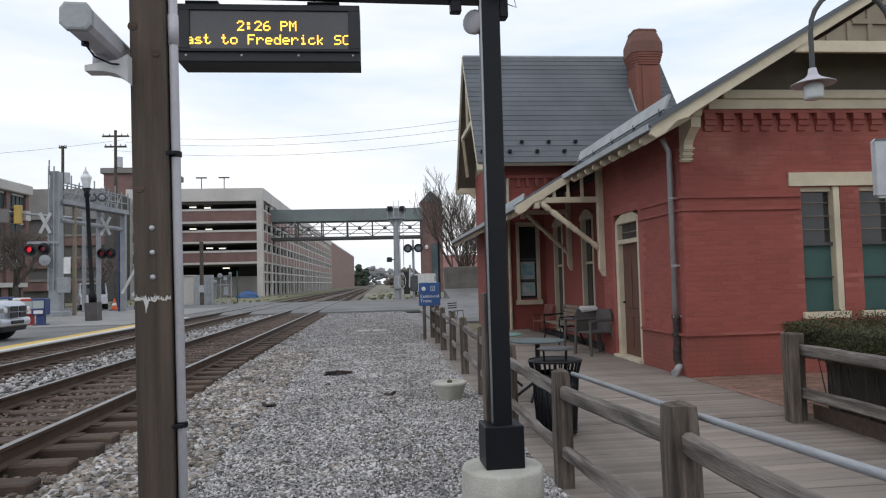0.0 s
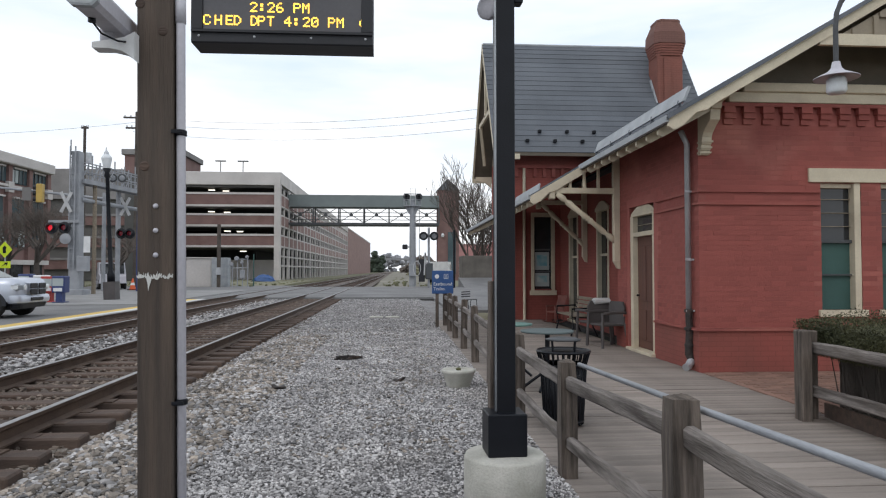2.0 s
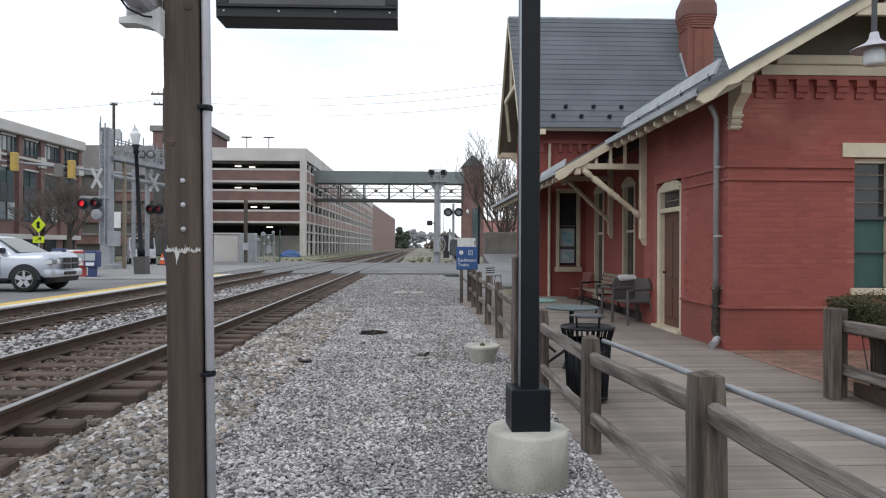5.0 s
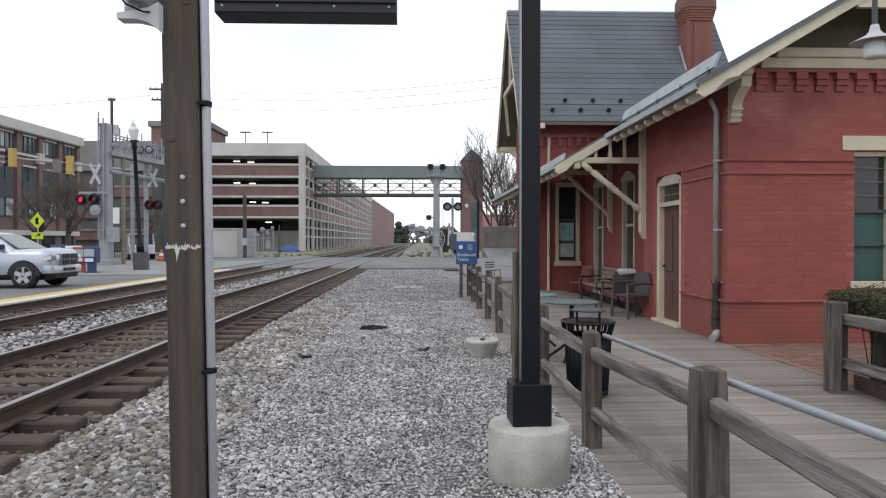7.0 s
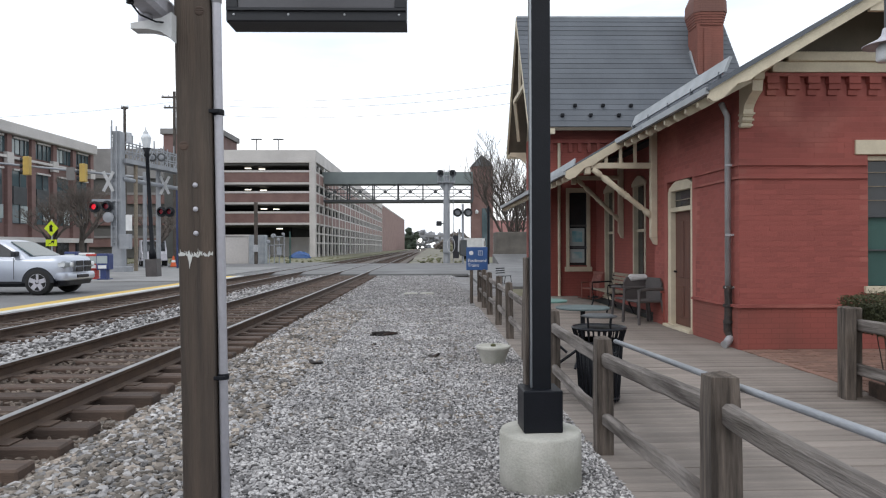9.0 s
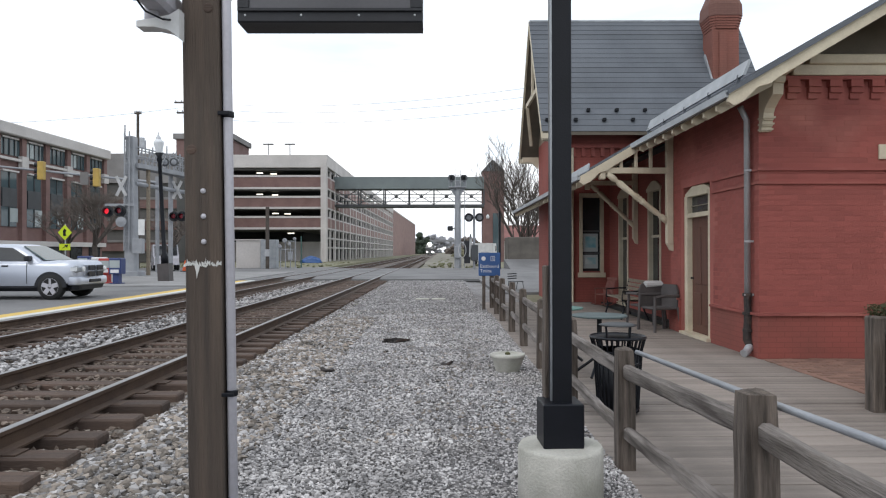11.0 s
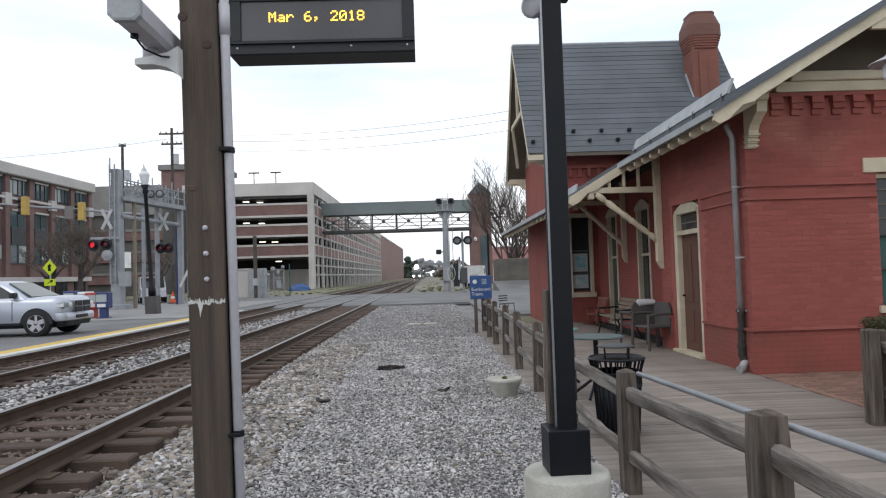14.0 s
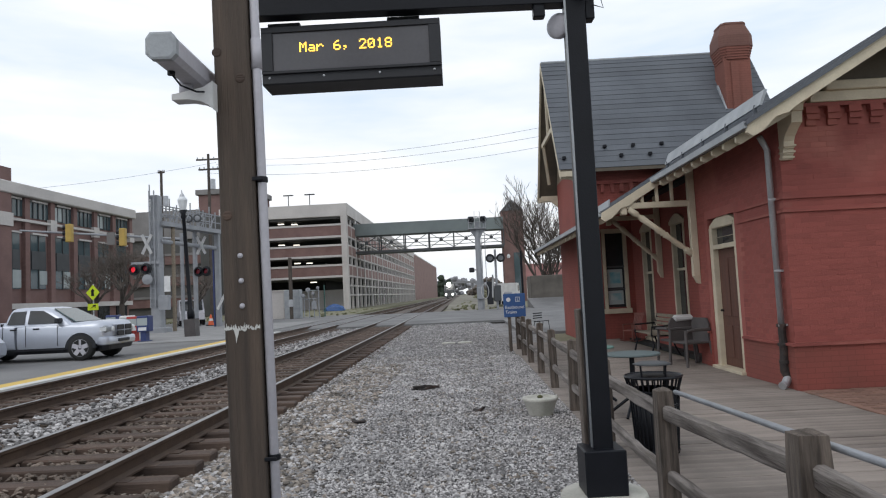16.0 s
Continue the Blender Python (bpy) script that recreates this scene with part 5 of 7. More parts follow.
    part("jar", lathe([(0.08, 0.0), (0.105, -0.04), (0.105, -0.16), (0.09, -0.185), (0.01, -0.19)], (0, 0, 3.62), n=20), "globe", t, "frosted glass jar", True)


def side_sign():
    t = thing("grey_sign", 4.75, 6.2, 0, 0, "pale grey rounded sign panel on a post", "sign")
    part("post", box(0.3, 0.36, 0.0, 0.06, -0.1, 2.7), "black", t)
    part("panel", box(-0.08, 0.75, -0.03, -0.01, 2.15, 2.72, 0.03), "grey_metal", t)


def tall_block():
    t = thing("wall_bay", label="tall red brick cross-gabled bay of the station", category="wall", kind="structure")
    x0, x1, y0, y1 = 3.52, 10.2, 20.2, 24.6
    ys, yn, yr, ez, rz, gx = 19.55, 25.1, 22.3, 4.88, 8.92, 2.9
    part("masonry", box(x0, 4.12, y0, y0 + 0.3, -0.2, 5.2), "brick_x", t)
    part("masonry", box(4.72, x1, y0, y0 + 0.3, -0.2, 5.2), "brick_x", t)
    part("masonry", box(4.12, 4.72, y0, y0 + 0.3, -0.2, 0.9), "brick_x", t)
    part("masonry", box(4.12, 4.72, y0, y0 + 0.3, 3.05, 5.2), "brick_x", t)
    part("masonry", box(x0, x0 + 0.3, y0 + 0.3, y1, -0.2, 5.2), "brick_y", t)
    part("masonry", box(x1 - 0.3, x1, y0 + 0.3, y1, -0.2, 5.2), "brick_y", t)
    part("gable_masonry", prism([(y0 - 0.02, 5.2), (y1, 5.2), (yr, rz - 0.5)], "yz", x0, x0 + 0.25), "tan", t)
    x = x0 + 0.05
    while x < 8:
        part("corbel", box(x, x + 0.1, y0 - 0.08, y0, 4.25, 4.5), "brick", t)
        x += 0.28
    part("corbel_course", box(x0, 9, y0 - 0.1, y0, 4.5, 4.6), "brick", t)
    r = thing("tall_roof", label="steep grey slate cross-gable roof with snow guards", category="roof", kind="structure")
    for a, b in ((ys, yr), (yn, yr)):
        part("roof_deck", prism([(a, ez), (b, rz), (b, rz - 0.12), (a, ez - 0.1)], "yz", gx, 9.58), "dark_soffit", r)
    n = 22
    rng = random.Random(9)
    for i in range(n):
        f0, f1 = i / n, (i + 1.15) / n
        lift = rng.uniform(0.011, 0.015)
        ya, yb = ys + (yr - ys) * f0, ys + (yr - ys) * min(f1, 1)
        za, zb = ez + (rz - ez) * f0, ez + (rz - ez) * min(f1, 1)
        bm = prism([(ya - lift * 1.4, za + lift), (yb - 0.008, zb + 0.006), (yb, zb), (ya, za)], "yz", gx - 0.03, 9.6)
        part("slate_course", bm, "slate", r)
    part("ridge_cap", tube((gx, yr, rz + 0.01), (9.55, yr, rz + 0.01), 0.05, n=8), "lead", r)
    # snow guards in two staggered rows
    for row in range(2):
        f = (0.075, 0.155)[row]
        for k in range(8):
            x = 3.0 + 0.82 * k + (0.41 if row else 0)
            y, z = ys + (yr - ys) * f, ez + (rz - ez) * f
            part("snow_guard", box(x, x + 0.1, y - 0.1, y + 0.02, z + 0.02, z + 0.11, 0.01), "black", r, "dark iron snow guard")
    # verge boards
    for a in (ys, yn):
        part("verge_board", prism([(a, ez + 0.02), (yr, rz + 0.02), (yr, rz - 0.2), (a, ez - 0.2)], "yz", gx - 0.04, gx + 0.02), "cream", r, "cream verge board")
        part("verge_return", box(gx, x0 + 0.1, a - 0.02 if a < yr else a - 0.1, a + 0.1 if a < yr else a + 0.02, ez - 0.2, ez - 0.05), "cream", r)
    part("gable_tie", box(gx + 0.05, gx + 0.12, yr - 1.5, yr + 1.5, 6.4, 6.55), "cream", r)
    part("king_post", box(gx + 0.05, gx + 0.12, yr - 0.06, yr + 0.06, 6.5, rz - 0.2), "cream", r)
    for s in (-1, 1):
        part("gable_strut", beam((gx + 0.3, yr + s * 1.9, 5.2), (gx + 0.08, yr + s * 1.2, 6.4), 0.1, 0.12), "cream", r)
        part("knee_bracket", prism([(x0, 4.45), (x0, 4.85), (gx + 0.05, 4.85), (gx + 0.05, 4.7), (x0 - 0.25, 4.66)], "xz", yr + s * 2.35, yr + s * 2.35 + 0.12), "cream", r)
    c = thing("chimney", 8.62, 21.15, 0, 0, "red brick chimney with a corbelled chamfered cap", "chimney", kind="structure")
    part("stack", box(-0.45, 0.45, -0.43, 0.43, 5.3, 8.28, 0.03), "chimney_brick", c)
    c.scale = (0.9, 0.9, 1.0)
    part("rib", box(-0.24, 0.02, -0.48, -0.43, 5.8, 8.1), "chimney_brick", c)

    def frustum(k0, k1, z0, z1, cut=0.3):
        def ring(k, z):
            d = k * cut
            return [(-k + d, -k, z), (k - d, -k, z), (k, -k + d, z), (k, k - d, z), (k - d, k, z), (-k + d, k, z), (-k, k - d, z), (-k, -k + d, z)]
        return loft([ring(k0, z0), ring(k1, z1)])
    for i in range(5):
        k = 0.455 + 0.02 * (i + 1)
        part("corbel_course", frustum(k, k, 8.2 + 0.075 * i, 8.27 + 0.075 * i), "chimney_brick", c)
    part("cap", frustum(0.575, 0.565, 8.575, 8.93), "cap_brick", c)
    for i in range(6):
        k = 0.56 - 0.026 * i
        part("stepped_course", frustum(k, k - 0.018, 8.93 + 0.062 * i, 8.992 + 0.062 * i), "cap_brick", c, "weathered sloping brick course")
    part("top_course", frustum(0.425, 0.42, 9.302, 9.36), "cap_brick", c)
    part("flashing", beam((-0.49, -0.44, 6.65), (-0.49, 0.15, 7.53), 0.05, 0.1), "lead", c)
    w = thing("window_bay", label="tall bay window with posters behind the glass", category="window", kind="structure")
    for a in (4.06, 4.68):
        part("window_frame", box(a, a + 0.1, y0 - 0.03, y0 + 0.12, 0.85, 3.1, 0.005), "cream", w)
    part("window_frame", box(4.06, 4.78, y0 - 0.03, y0 + 0.12, 3.05, 3.18, 0.005), "cream", w)
    part("window_sill", box(4.02, 4.82, y0 - 0.07, y0 + 0.1, 0.72, 0.86, 0.005), "cream", w)
    part("pane", box(4.14, 4.7, y0 + 0.08, y0 + 0.09, 0.86, 3.06), "dark_glass", w)
    part("sash_bar", box(4.14, 4.7, y0 + 0.03, y0 + 0.08, 1.4, 1.45), "steel_dark", w)
    part("sash_bar", box(4.14, 4.7, y0 + 0.03, y0 + 0.08, 2.05, 2.1), "steel_dark", w)
    for z0, z1, m in ((0.98, 1.38, "poster"), (1.47, 2.0, "poster")):
        p = part("poster", box(4.19, 4.62, y0 + 0.06, y0 + 0.075, z0, z1), "pale_blind", w, "pale printed poster with a teal picture")
        part("picture", box(4.25, 4.56, y0 + 0.055, y0 + 0.06, z0 + 0.12, z1 - 0.08, 0.002), m, p)
    d = thing("downspout", label="dark downspout on the bay corner", category="downspout", kind="structure")
    part("pipe", tube((3.85, y0 - 0.06, -0.02), (3.85, y0 - 0.06, 4.5), 0.045, n=8), "cream", d)


def interior():
    """Plain dark floor and lid, so that no light leaks through the station."""
    part("floor", box(WX + 0.3, EX, SY + 0.3, 20.2, -0.1, 0.0), "dark", None)
    tagged(bpy.data.objects["floor"], "dark unseen floor inside the station", "floor", kind="structure")
    part("ceiling", box(WX + 0.3, EX, SY + 0.3, 20.2, 3.7, 3.75), "dark", None)
    tagged(bpy.data.objects["ceiling"], "dark unseen ceiling inside the station", "ceiling", kind="structure")
    t = thing("wall_east", label="plain rear brick wall of the station", category="wall", kind="structure")
    part("masonry", box(EX - 0.3, EX, SY + 0.3, 25, -0.1, 4.0), "brick_y", t)


south_wall()
west_wall()
for k, o in enumerate(SOUTH_OPEN):
    window_south(k + 1, o)
door_west()
for k, o in enumerate(BACK_OPEN):
    window_west(k + 3, o)
main_roof()
bracket_scrolled()
canopy_truss(13.12, True, WX)
canopy_truss(17.3, False, BACK_X)
downspout()
gooseneck_lamp()
side_sign()
tall_block()
interior()


# ---- furniture on the boardwalk ----
def bench():
    t = thing("park_bench", 4.2, 15.7, 0, -90, "park bench with faded timber slats and black iron ends", "bench")
    for x in (-0.7, 0.7):
        bm = wire([(x, -0.3, 0), (x, -0.24, 0.22), (x, -0.28, 0.42), (x, 0.16, 0.4), (x, 0.26, 0.82)], 0.02, n=6)
        wire([(x, 0.3, 0), (x, 0.2, 0.2), (x, 0.16, 0.4)], 0.02, bm, 6)
        wire([(x, -0.28, 0.42), (x, -0.27, 0.6), (x, 0.2, 0.62)], 0.018, bm, 6)
        part("end_frame", bm, "black", t, "scrolled black iron end")
    for i in range(5):
        y = -0.26 + 0.095 * i
        part("seat_slat", box(-0.75, 0.75, y, y + 0.075, 0.425, 0.455, 0.004), "bench_slat", t)
    for i in range(4):
        z = 0.5 + 0.09 * i
        part("back_slat", box(-0.75, 0.75, 0.17 + 0.024 * i, 0.2 + 0.024 * i, z, z + 0.07, 0.004), "bench_slat", t)


def resin_chair(x, y, rz, name, label, material):
    t = thing(name, x, y, 0, rz, label, "chair", "chairs by the door")
    part("seat", rough(box(-0.24, 0.24, -0.24, 0.24, 0.40, 0.44, 0.015), 0.006), material, t)
    bm = prism([(-0.24, 0.44), (0.24, 0.44), (0.26, 0.75), (0.2, 0.86), (-0.2, 0.86), (-0.26, 0.75)], "xz", 0.2, 0.235)
    part("backrest", bm, material, t)
    for sx in (-1, 1):
        part("armrest", wire([(sx * 0.28, 0.22, 0.66), (sx * 0.3, -0.1, 0.66), (sx * 0.29, -0.26, 0.64)], 0.028, n=6), material, t)
        for y0, y1 in ((-0.26, -0.28), (0.22, 0.27)):
            part("leg", wire([(sx * 0.25, y0, 0.65 if y0 < 0 else 0.45), (sx * 0.28, y1, 0)], 0.026, n=6), material, t)
    return t


def rocking_chair():
    t = thing("rocking_chair", 4.5, 19.0, 0, -60, "small faded red-brown timber rocking chair by the bay", "chair")
    t.scale = (0.74, 0.74, 0.74)
    part("seat", box(-0.24, 0.24, -0.24, 0.22, 0.38, 0.42, 0.01), "red_brown", t)
    for i in range(6):
        x = -0.21 + 0.075 * i
        part("back_slat", beam((x, 0.2, 0.42), (x, 0.42, 0.98), 0.05, 0.015), "red_brown", t)
    part("top_rail", box(-0.26, 0.26, 0.38, 0.42, 0.93, 1.02, 0.01), "red_brown", t)
    for sx in (-0.24, 0.24):
        part("rocker", wire([(sx, -0.42, 0.07), (sx, -0.2, 0.02), (sx, 0.1, 0.02), (sx, 0.45, 0.1)], 0.018, n=5), "red_brown", t)
        part("armrest", wire([(sx, -0.25, 0.62), (sx, 0.27, 0.62)], 0.025, n=5), "red_brown", t)
        for y in (-0.22, 0.2):
            part("leg", tube((sx, y, 0.03), (sx, y, 0.62), 0.018, n=6), "red_brown", t)


def draped_chair():
    t = resin_chair(4.03, 13.62, 188, "garden_chair", "dark grey resin armchair with folded cloth over its back", "grey_plastic")
    part("folded_cloth", rough(box(-0.24, 0.16, 0.14, 0.3, 0.80, 0.92, 0.04), 0.05, 6), "worn_white", t, "pale folded cloth")


def cafe_table(x, y, s, top, label):
    t = thing("cafe_table", x, y, 0, 15, label, "table", "cafe tables")
    part("top", lathe([(0.4 * s, 0.70), (0.41 * s, 0.712), (0.4 * s, 0.724), (0.02, 0.726)], n=28), top, t)
    part("column", tube((0, 0, 0.02), (0, 0, 0.7), 0.03, n=8), "black", t)
    for k in range(4):
        a = math.pi * (k / 2 + 0.25)
        part("leg", wire([(0, 0, 0.25), (0.3 * math.cos(a), 0.3 * math.sin(a), 0.02)], 0.018, n=5), "black", t)


bench()
draped_chair()
resin_chair(4.08, 12.98, -75, "garden_chair", "dark grey resin garden armchair by the door", "grey_plastic")
rocking_chair()
cafe_table(1.88, 8.4, 0.8, "green_top", "round grey-green metal cafe table beyond the bin")
cafe_table(1.62, 9.5, 0.72, "sea_green", "round sea-green metal cafe table by the fence")



# ---- beyond the crossing ----
def parking_garage():
    t = thing("parking_garage", -15.85, 95, 0, 0, "multi-storey parking garage of brick and pale precast concrete", "parking garage")
    W, L = 18.0, 118.0
    z_top = 15.0
    spand = [(11.9, 10.5), (9.0, 7.75), (6.2, 4.9)]
    # Near-black block fills the decks in place of their own shade.
    part("deck_core", box(-W + 0.6, -5.0, 9.0, L - 0.5, 0.05, 14.2), "dark", t, "near-black block standing in for the shaded decks")
    part("retaining_wall", box(-W + 1, -1.0, 7.0, 7.4, 0.05, 3.0), "offwhite", t, "pale wall inside the lowest deck")
    # Slabs in a dark grey that already carries the decks' shade.
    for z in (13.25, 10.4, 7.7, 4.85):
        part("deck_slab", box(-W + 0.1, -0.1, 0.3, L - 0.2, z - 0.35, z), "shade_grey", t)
    # south face
    part("parapet", box(-W, 0.15, -0.15, 0.25, 13.2, z_top, 0.05), "offwhite", t)
    for a, b in spand:
        part("brick_spandrel", box(-W, -0.7, 0.0, 0.3, b, a), "far_brick_x", t)
        for z in (a + 0.14, b - 0.14):
            part("precast_band", box(-W, -0.2, -0.08, 0.3, z - 0.14, z + 0.14), "offwhite", t)
    for x in (-0.75, -W):
        part("corner_column", box(x, x + 0.85, -0.2, 0.6, 0.05, 14.2), "offwhite", t)
    # east face, slightly turned away to fit the camera's view
    def ex(y):
        return 0.009 * y
    bays = 15
    step = L / bays
    for i in range(bays + 1):
        y = i * step
        part("column", box(ex(y) - 0.3, ex(y) + 0.04, y - 0.4, y + 0.4, 0.05, 14.0), "offwhite", t)
    for i in range(bays):
        y0, y1 = i * step + 0.35, (i + 1) * step - 0.35
        x = ex(y0)
        for a, b in spand:
            part("brick_spandrel", box(x - 0.25, x + 0.02, y0, y1, b, a), "pale_brick", t)
        bm = bmesh.new()
        for a, b in spand + [(3.3, 2.2)]:
            for z in (a + 0.12, b - 0.12):
                box(x - 0.28, x + 0.03, y0, y1, z - 0.11, z + 0.11, 0, bm)
        ym = (y0 + y1) / 2
        box(x - 0.26, x + 0.03, ym - 0.22, ym + 0.22, 0.05, 13.0, 0, bm)
        part("precast_frame", bm, "offwhite", t)
    part("east_parapet", prism([(-0.3, -0.1), (0.15, -0.1), (ex(L) + 0.15, L), (ex(L) - 0.3, L)], "xy", 13.35, z_top), "offwhite", t)
    # lamps under the decks
    for z, xs in ((13.0, (-9.6, -7.9)), (10.0, (-9.6, -7.7)), (7.3, (-7.4, -5.9)), (4.5, (-5.2,))):
        for k, x in enumerate(xs):
            part("ceiling_lamp", box(x - 0.42, x + 0.42, 1.2 + k, 1.5 + k, z - 0.46, z - 0.32), "tube", t, "lit ceiling lamp")
    for x in (-11.1, -7.7):
        part("roof_lamp", tube((x, 12, 14), (x, 12, 18.4), 0.07, n=6), "steel_dark", t)
        part("roof_lamp_head", box(x - 0.8, x + 0.8, 11.8, 12.2, 18.3, 18.45), "steel_dark", t)
    b = thing("brick_block", -15.5, 213.5, 0, 0, "plain pale brick building beyond the garage", "building")
    part("wall", prism([(0, 0), (2.8, 135), (-20, 135), (-20, 0)], "xy", 0.05, 15.0), "pale_brick", b)
    part("roof", prism([(0.1, -0.1), (2.9, 135), (-20, 135), (-20, 0)], "xy", 15.0, 15.4), "offwhite", b)


def foot_bridge():
    t = thing("foot_bridge", 0, 104, 0, 0, "grey covered steel footbridge over the tracks", "bridge")
    x0, x1 = -16.0, 6.6
    part("roof_panel", box(x0, x1, -1.6, 1.6, 10.95, 12.75), "bridge_grey", t, "grey-green metal fascia")
    part("bottom_chord", box(x0, x1, -1.6, -1.3, 8.25, 8.6), "steel_dark", t)
    part("bottom_chord", box(x0, x1, 1.3, 1.6, 8.25, 8.6), "steel_dark", t)
    part("walkway", box(x0, x1, -1.3, 1.3, 8.2, 8.4), "bridge_grey", t)
    n = 6
    w = (x1 - x0) / n
    for i in range(n + 1):
        for y in (-1.45, 1.45):
            part("truss_post", box(x0 + i * w - 0.09, x0 + i * w + 0.09, y - 0.09, y + 0.09, 8.5, 11), "steel_dark", t)
    for i in range(n):
        a = x0 + i * w
        for z0, z1 in ((8.6, 10.95), (10.95, 8.6)):
            part("truss_diagonal", beam((a, -1.45, z0), (a + w, -1.45, z1), 0.07, 0.09), "steel_dark", t)
        part("gusset", lathe([(0.28, 0), (0.28, 0.1)], (a + w / 2, -1.55, 9.78), (0, 1, 0), 8), "steel_dark", t)
    for k in range(3):
        part("guard_rail", box(x0, x1, 1.35, 1.42, 9.2 + 0.55 * k, 9.3 + 0.55 * k), "bridge_grey", t)
    w = thing("clock_tower", 8.1, 105, -0.1, 0, "brown brick lift tower with pointed gables and a round clock", "tower")
    part("shaft", box(-1.62, 1.62, -1.62, 1.62, 0, 13.85), "far_brick_x", w)
    bm = bmesh.new()
    vs = [bm.verts.new(p) for p in ((-1.75, -1.75, 13.8), (1.75, -1.75, 13.8), (1.75, 1.75, 13.8), (-1.75, 1.75, 13.8), (0, 0, 15.8))]
    bm.faces.new(vs[:4][::-1])
    for i in range(4):
        bm.faces.new((vs[i], vs[(i + 1) % 4], vs[4]))
    part("roof", bm, "steel_dark", w)
    part("clock", lathe([(0.55, 0), (0.55, 0.06), (0.45, 0.08)], (0.1, -1.6, 11.9), (0, -1, 0), 16), "far_brick_y", w, "round clock face")
    part("tall_window", box(-0.1, 1.1, -1.8, -1.7, 1.0, 7.4), "far_glass", w, "dark green stair window")
    part("lamp", lathe([(0.2, 0), (0.28, 0.3), (0.1, 0.6)], (-0.9, -1.95, 6.6), n=8), "globe", w)


def office_building():
    t = thing("office_building", -36.3, 74, 0, 88.0, "three-storey brown brick office building with cream bands", "office building")
    part("wall", box(-44, 0, 0.3, 14, 0.2, 11.6), "far_brick_x", t)
    part("cornice", box(-44, 0.4, -0.5, 14, 11.5, 12.5, 0.08), "offwhite", t, "deep pale cornice")
    part("parapet_set_back", box(-40, -3, 3, 13, 12.5, 13.1), "dark_soffit", t)
    for z, h in ((9.5, 0.22), (2.25, 0.45)):
        part("stone_band", box(-44, 0.1, -0.12, 0.3, z - h / 2, z + h / 2), "offwhite", t)
    bay = 3.4
    for i in range(15):
        x = -1.6 - i * bay
        part("brick_pier", box(x - 0.3 + bay / 2, x + 0.3 + bay / 2, -0.05, 0.3, 2.5, 11.5), "far_brick_x", t)
        if i % 2 == 0:
            part("pier_stone", box(x - 0.45 + bay / 2, x + 0.45 + bay / 2, -0.16, 0.2, 8.9, 9.9), "offwhite", t)
        for za, zb in ((9.85, 11.25), (3.7, 8.4)):
            k = 1.42 if za > 9 else 1.0
            w = part("window", box(x - k, x + k, 0.2, 0.34, za, zb), "far_glass", t, "blue-green glazing")
            if za > 9:
                for m in (-0.7, 0.7):
                    part("mullion", box(x + m - 0.03, x + m + 0.03, 0.12, 0.24, za, zb), "steel_dark", w)
            part("mullion", box(x - 0.04, x + 0.04, 0.12, 0.24, za, zb), "steel_dark", w)
            part("window_head", box(x - 1.05, x + 1.05, -0.02, 0.3, zb, zb + 0.15), "offwhite", w)
            if za < 5:
                part("spandrel", box(x - 0.95, x + 0.95, 0.12, 0.24, 5.4, 7.0), "steel_dark", w)
                part("pane_blind", box(x + 0.08, x + 1.15, 0.17, 0.23, 3.8 if i % 2 else 4.1, 5.3), "pale_blind", w)
            elif i % 2:
                part("pane_blind", box(x - 1.15, x - 0.1, 0.16, 0.24, za + 0.1, zb - 0.1), "pale_blind", w)
        part("shop_opening", box(x - 1.0, x + 1.0, 0.18, 0.36, 0.3, 2.0), "dark_glass", t)
    part("corner_pier", box(-21.0, -19.3, -0.35, 0.3, 0.2, 13.6), "far_brick_x", t)
    part("pier_cap", box(-21.1, -19.2, -0.45, 0.35, 8.8, 9.9), "offwhite", t)
    part("stair_tower", box(-34, -20.0, 0.1, 8, 11.5, 15.2), "far_brick_x", t)
    b = thing("car_park", -33.3, 86, 0, 0, "grey concrete and brick car park behind the street", "building")
    # Dark grey body puts the shade of the open decks into colour.
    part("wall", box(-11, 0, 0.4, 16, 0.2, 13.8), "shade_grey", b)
    part("top_panel", box(-11, 0, 0.0, 0.4, 10.2, 13.9), "stained", b, "stained grey concrete panel")
    for k in range(3):
        z = 1.6 + 2.7 * k
        part("brick_spandrel", box(-11, 0, 0.1, 0.4, z, z + 1.1), "far_brick_x", b)
        part("precast_band", box(-11, 0, 0.0, 0.4, z + 1.1, z + 1.4), "stained", b)
    s = thing("brick_tower_block", -39.6, 112, 0, 0, "brown brick block with a pale cornice behind the garage", "building")
    part("wall", box(-3.7, 5.4, 0, 10, 0, 20.0), "far_brick_x", s)
    part("cornice", box(-4.1, 5.8, -0.4, 10.3, 20.0, 20.9, 0.05), "stained", s)
    part("stone_panel", box(3.2, 4.8, -0.12, 0.1, 16.0, 19.0), "offwhite", s)


def crossing_gantry():
    t = thing("crossing_gantry", -17.85, 39.7, 0.05, 0, "silver cantilever railway crossing signal with ladder and red flashers", "crossing signal")
    part("mast", prism([(-0.29, 0), (0.29, 0), (0.21, 8.1), (-0.21, 8.1)], "xz", -0.3, 0.3), "signal_grey", t)
    part("mast_foot", box(-0.6, 0.6, -0.5, 0.5, 0, 0.35, 0.04), "signal_grey", t)
    for x in (-0.24, 0.04):
        part("ladder_rail", beam((x, -0.42, 1.5), (x + 0.02, -0.42, 8.35), 0.06, 0.06), "signal_grey", t)
    for i in range(22):
        part("rung", box(-0.24, 0.06, -0.44, -0.40, 1.7 + 0.3 * i, 1.75 + 0.3 * i), "signal_grey", t)
    d = Vector((1.25, 6.3, 0))
    for x in (-0.3, 0.35):
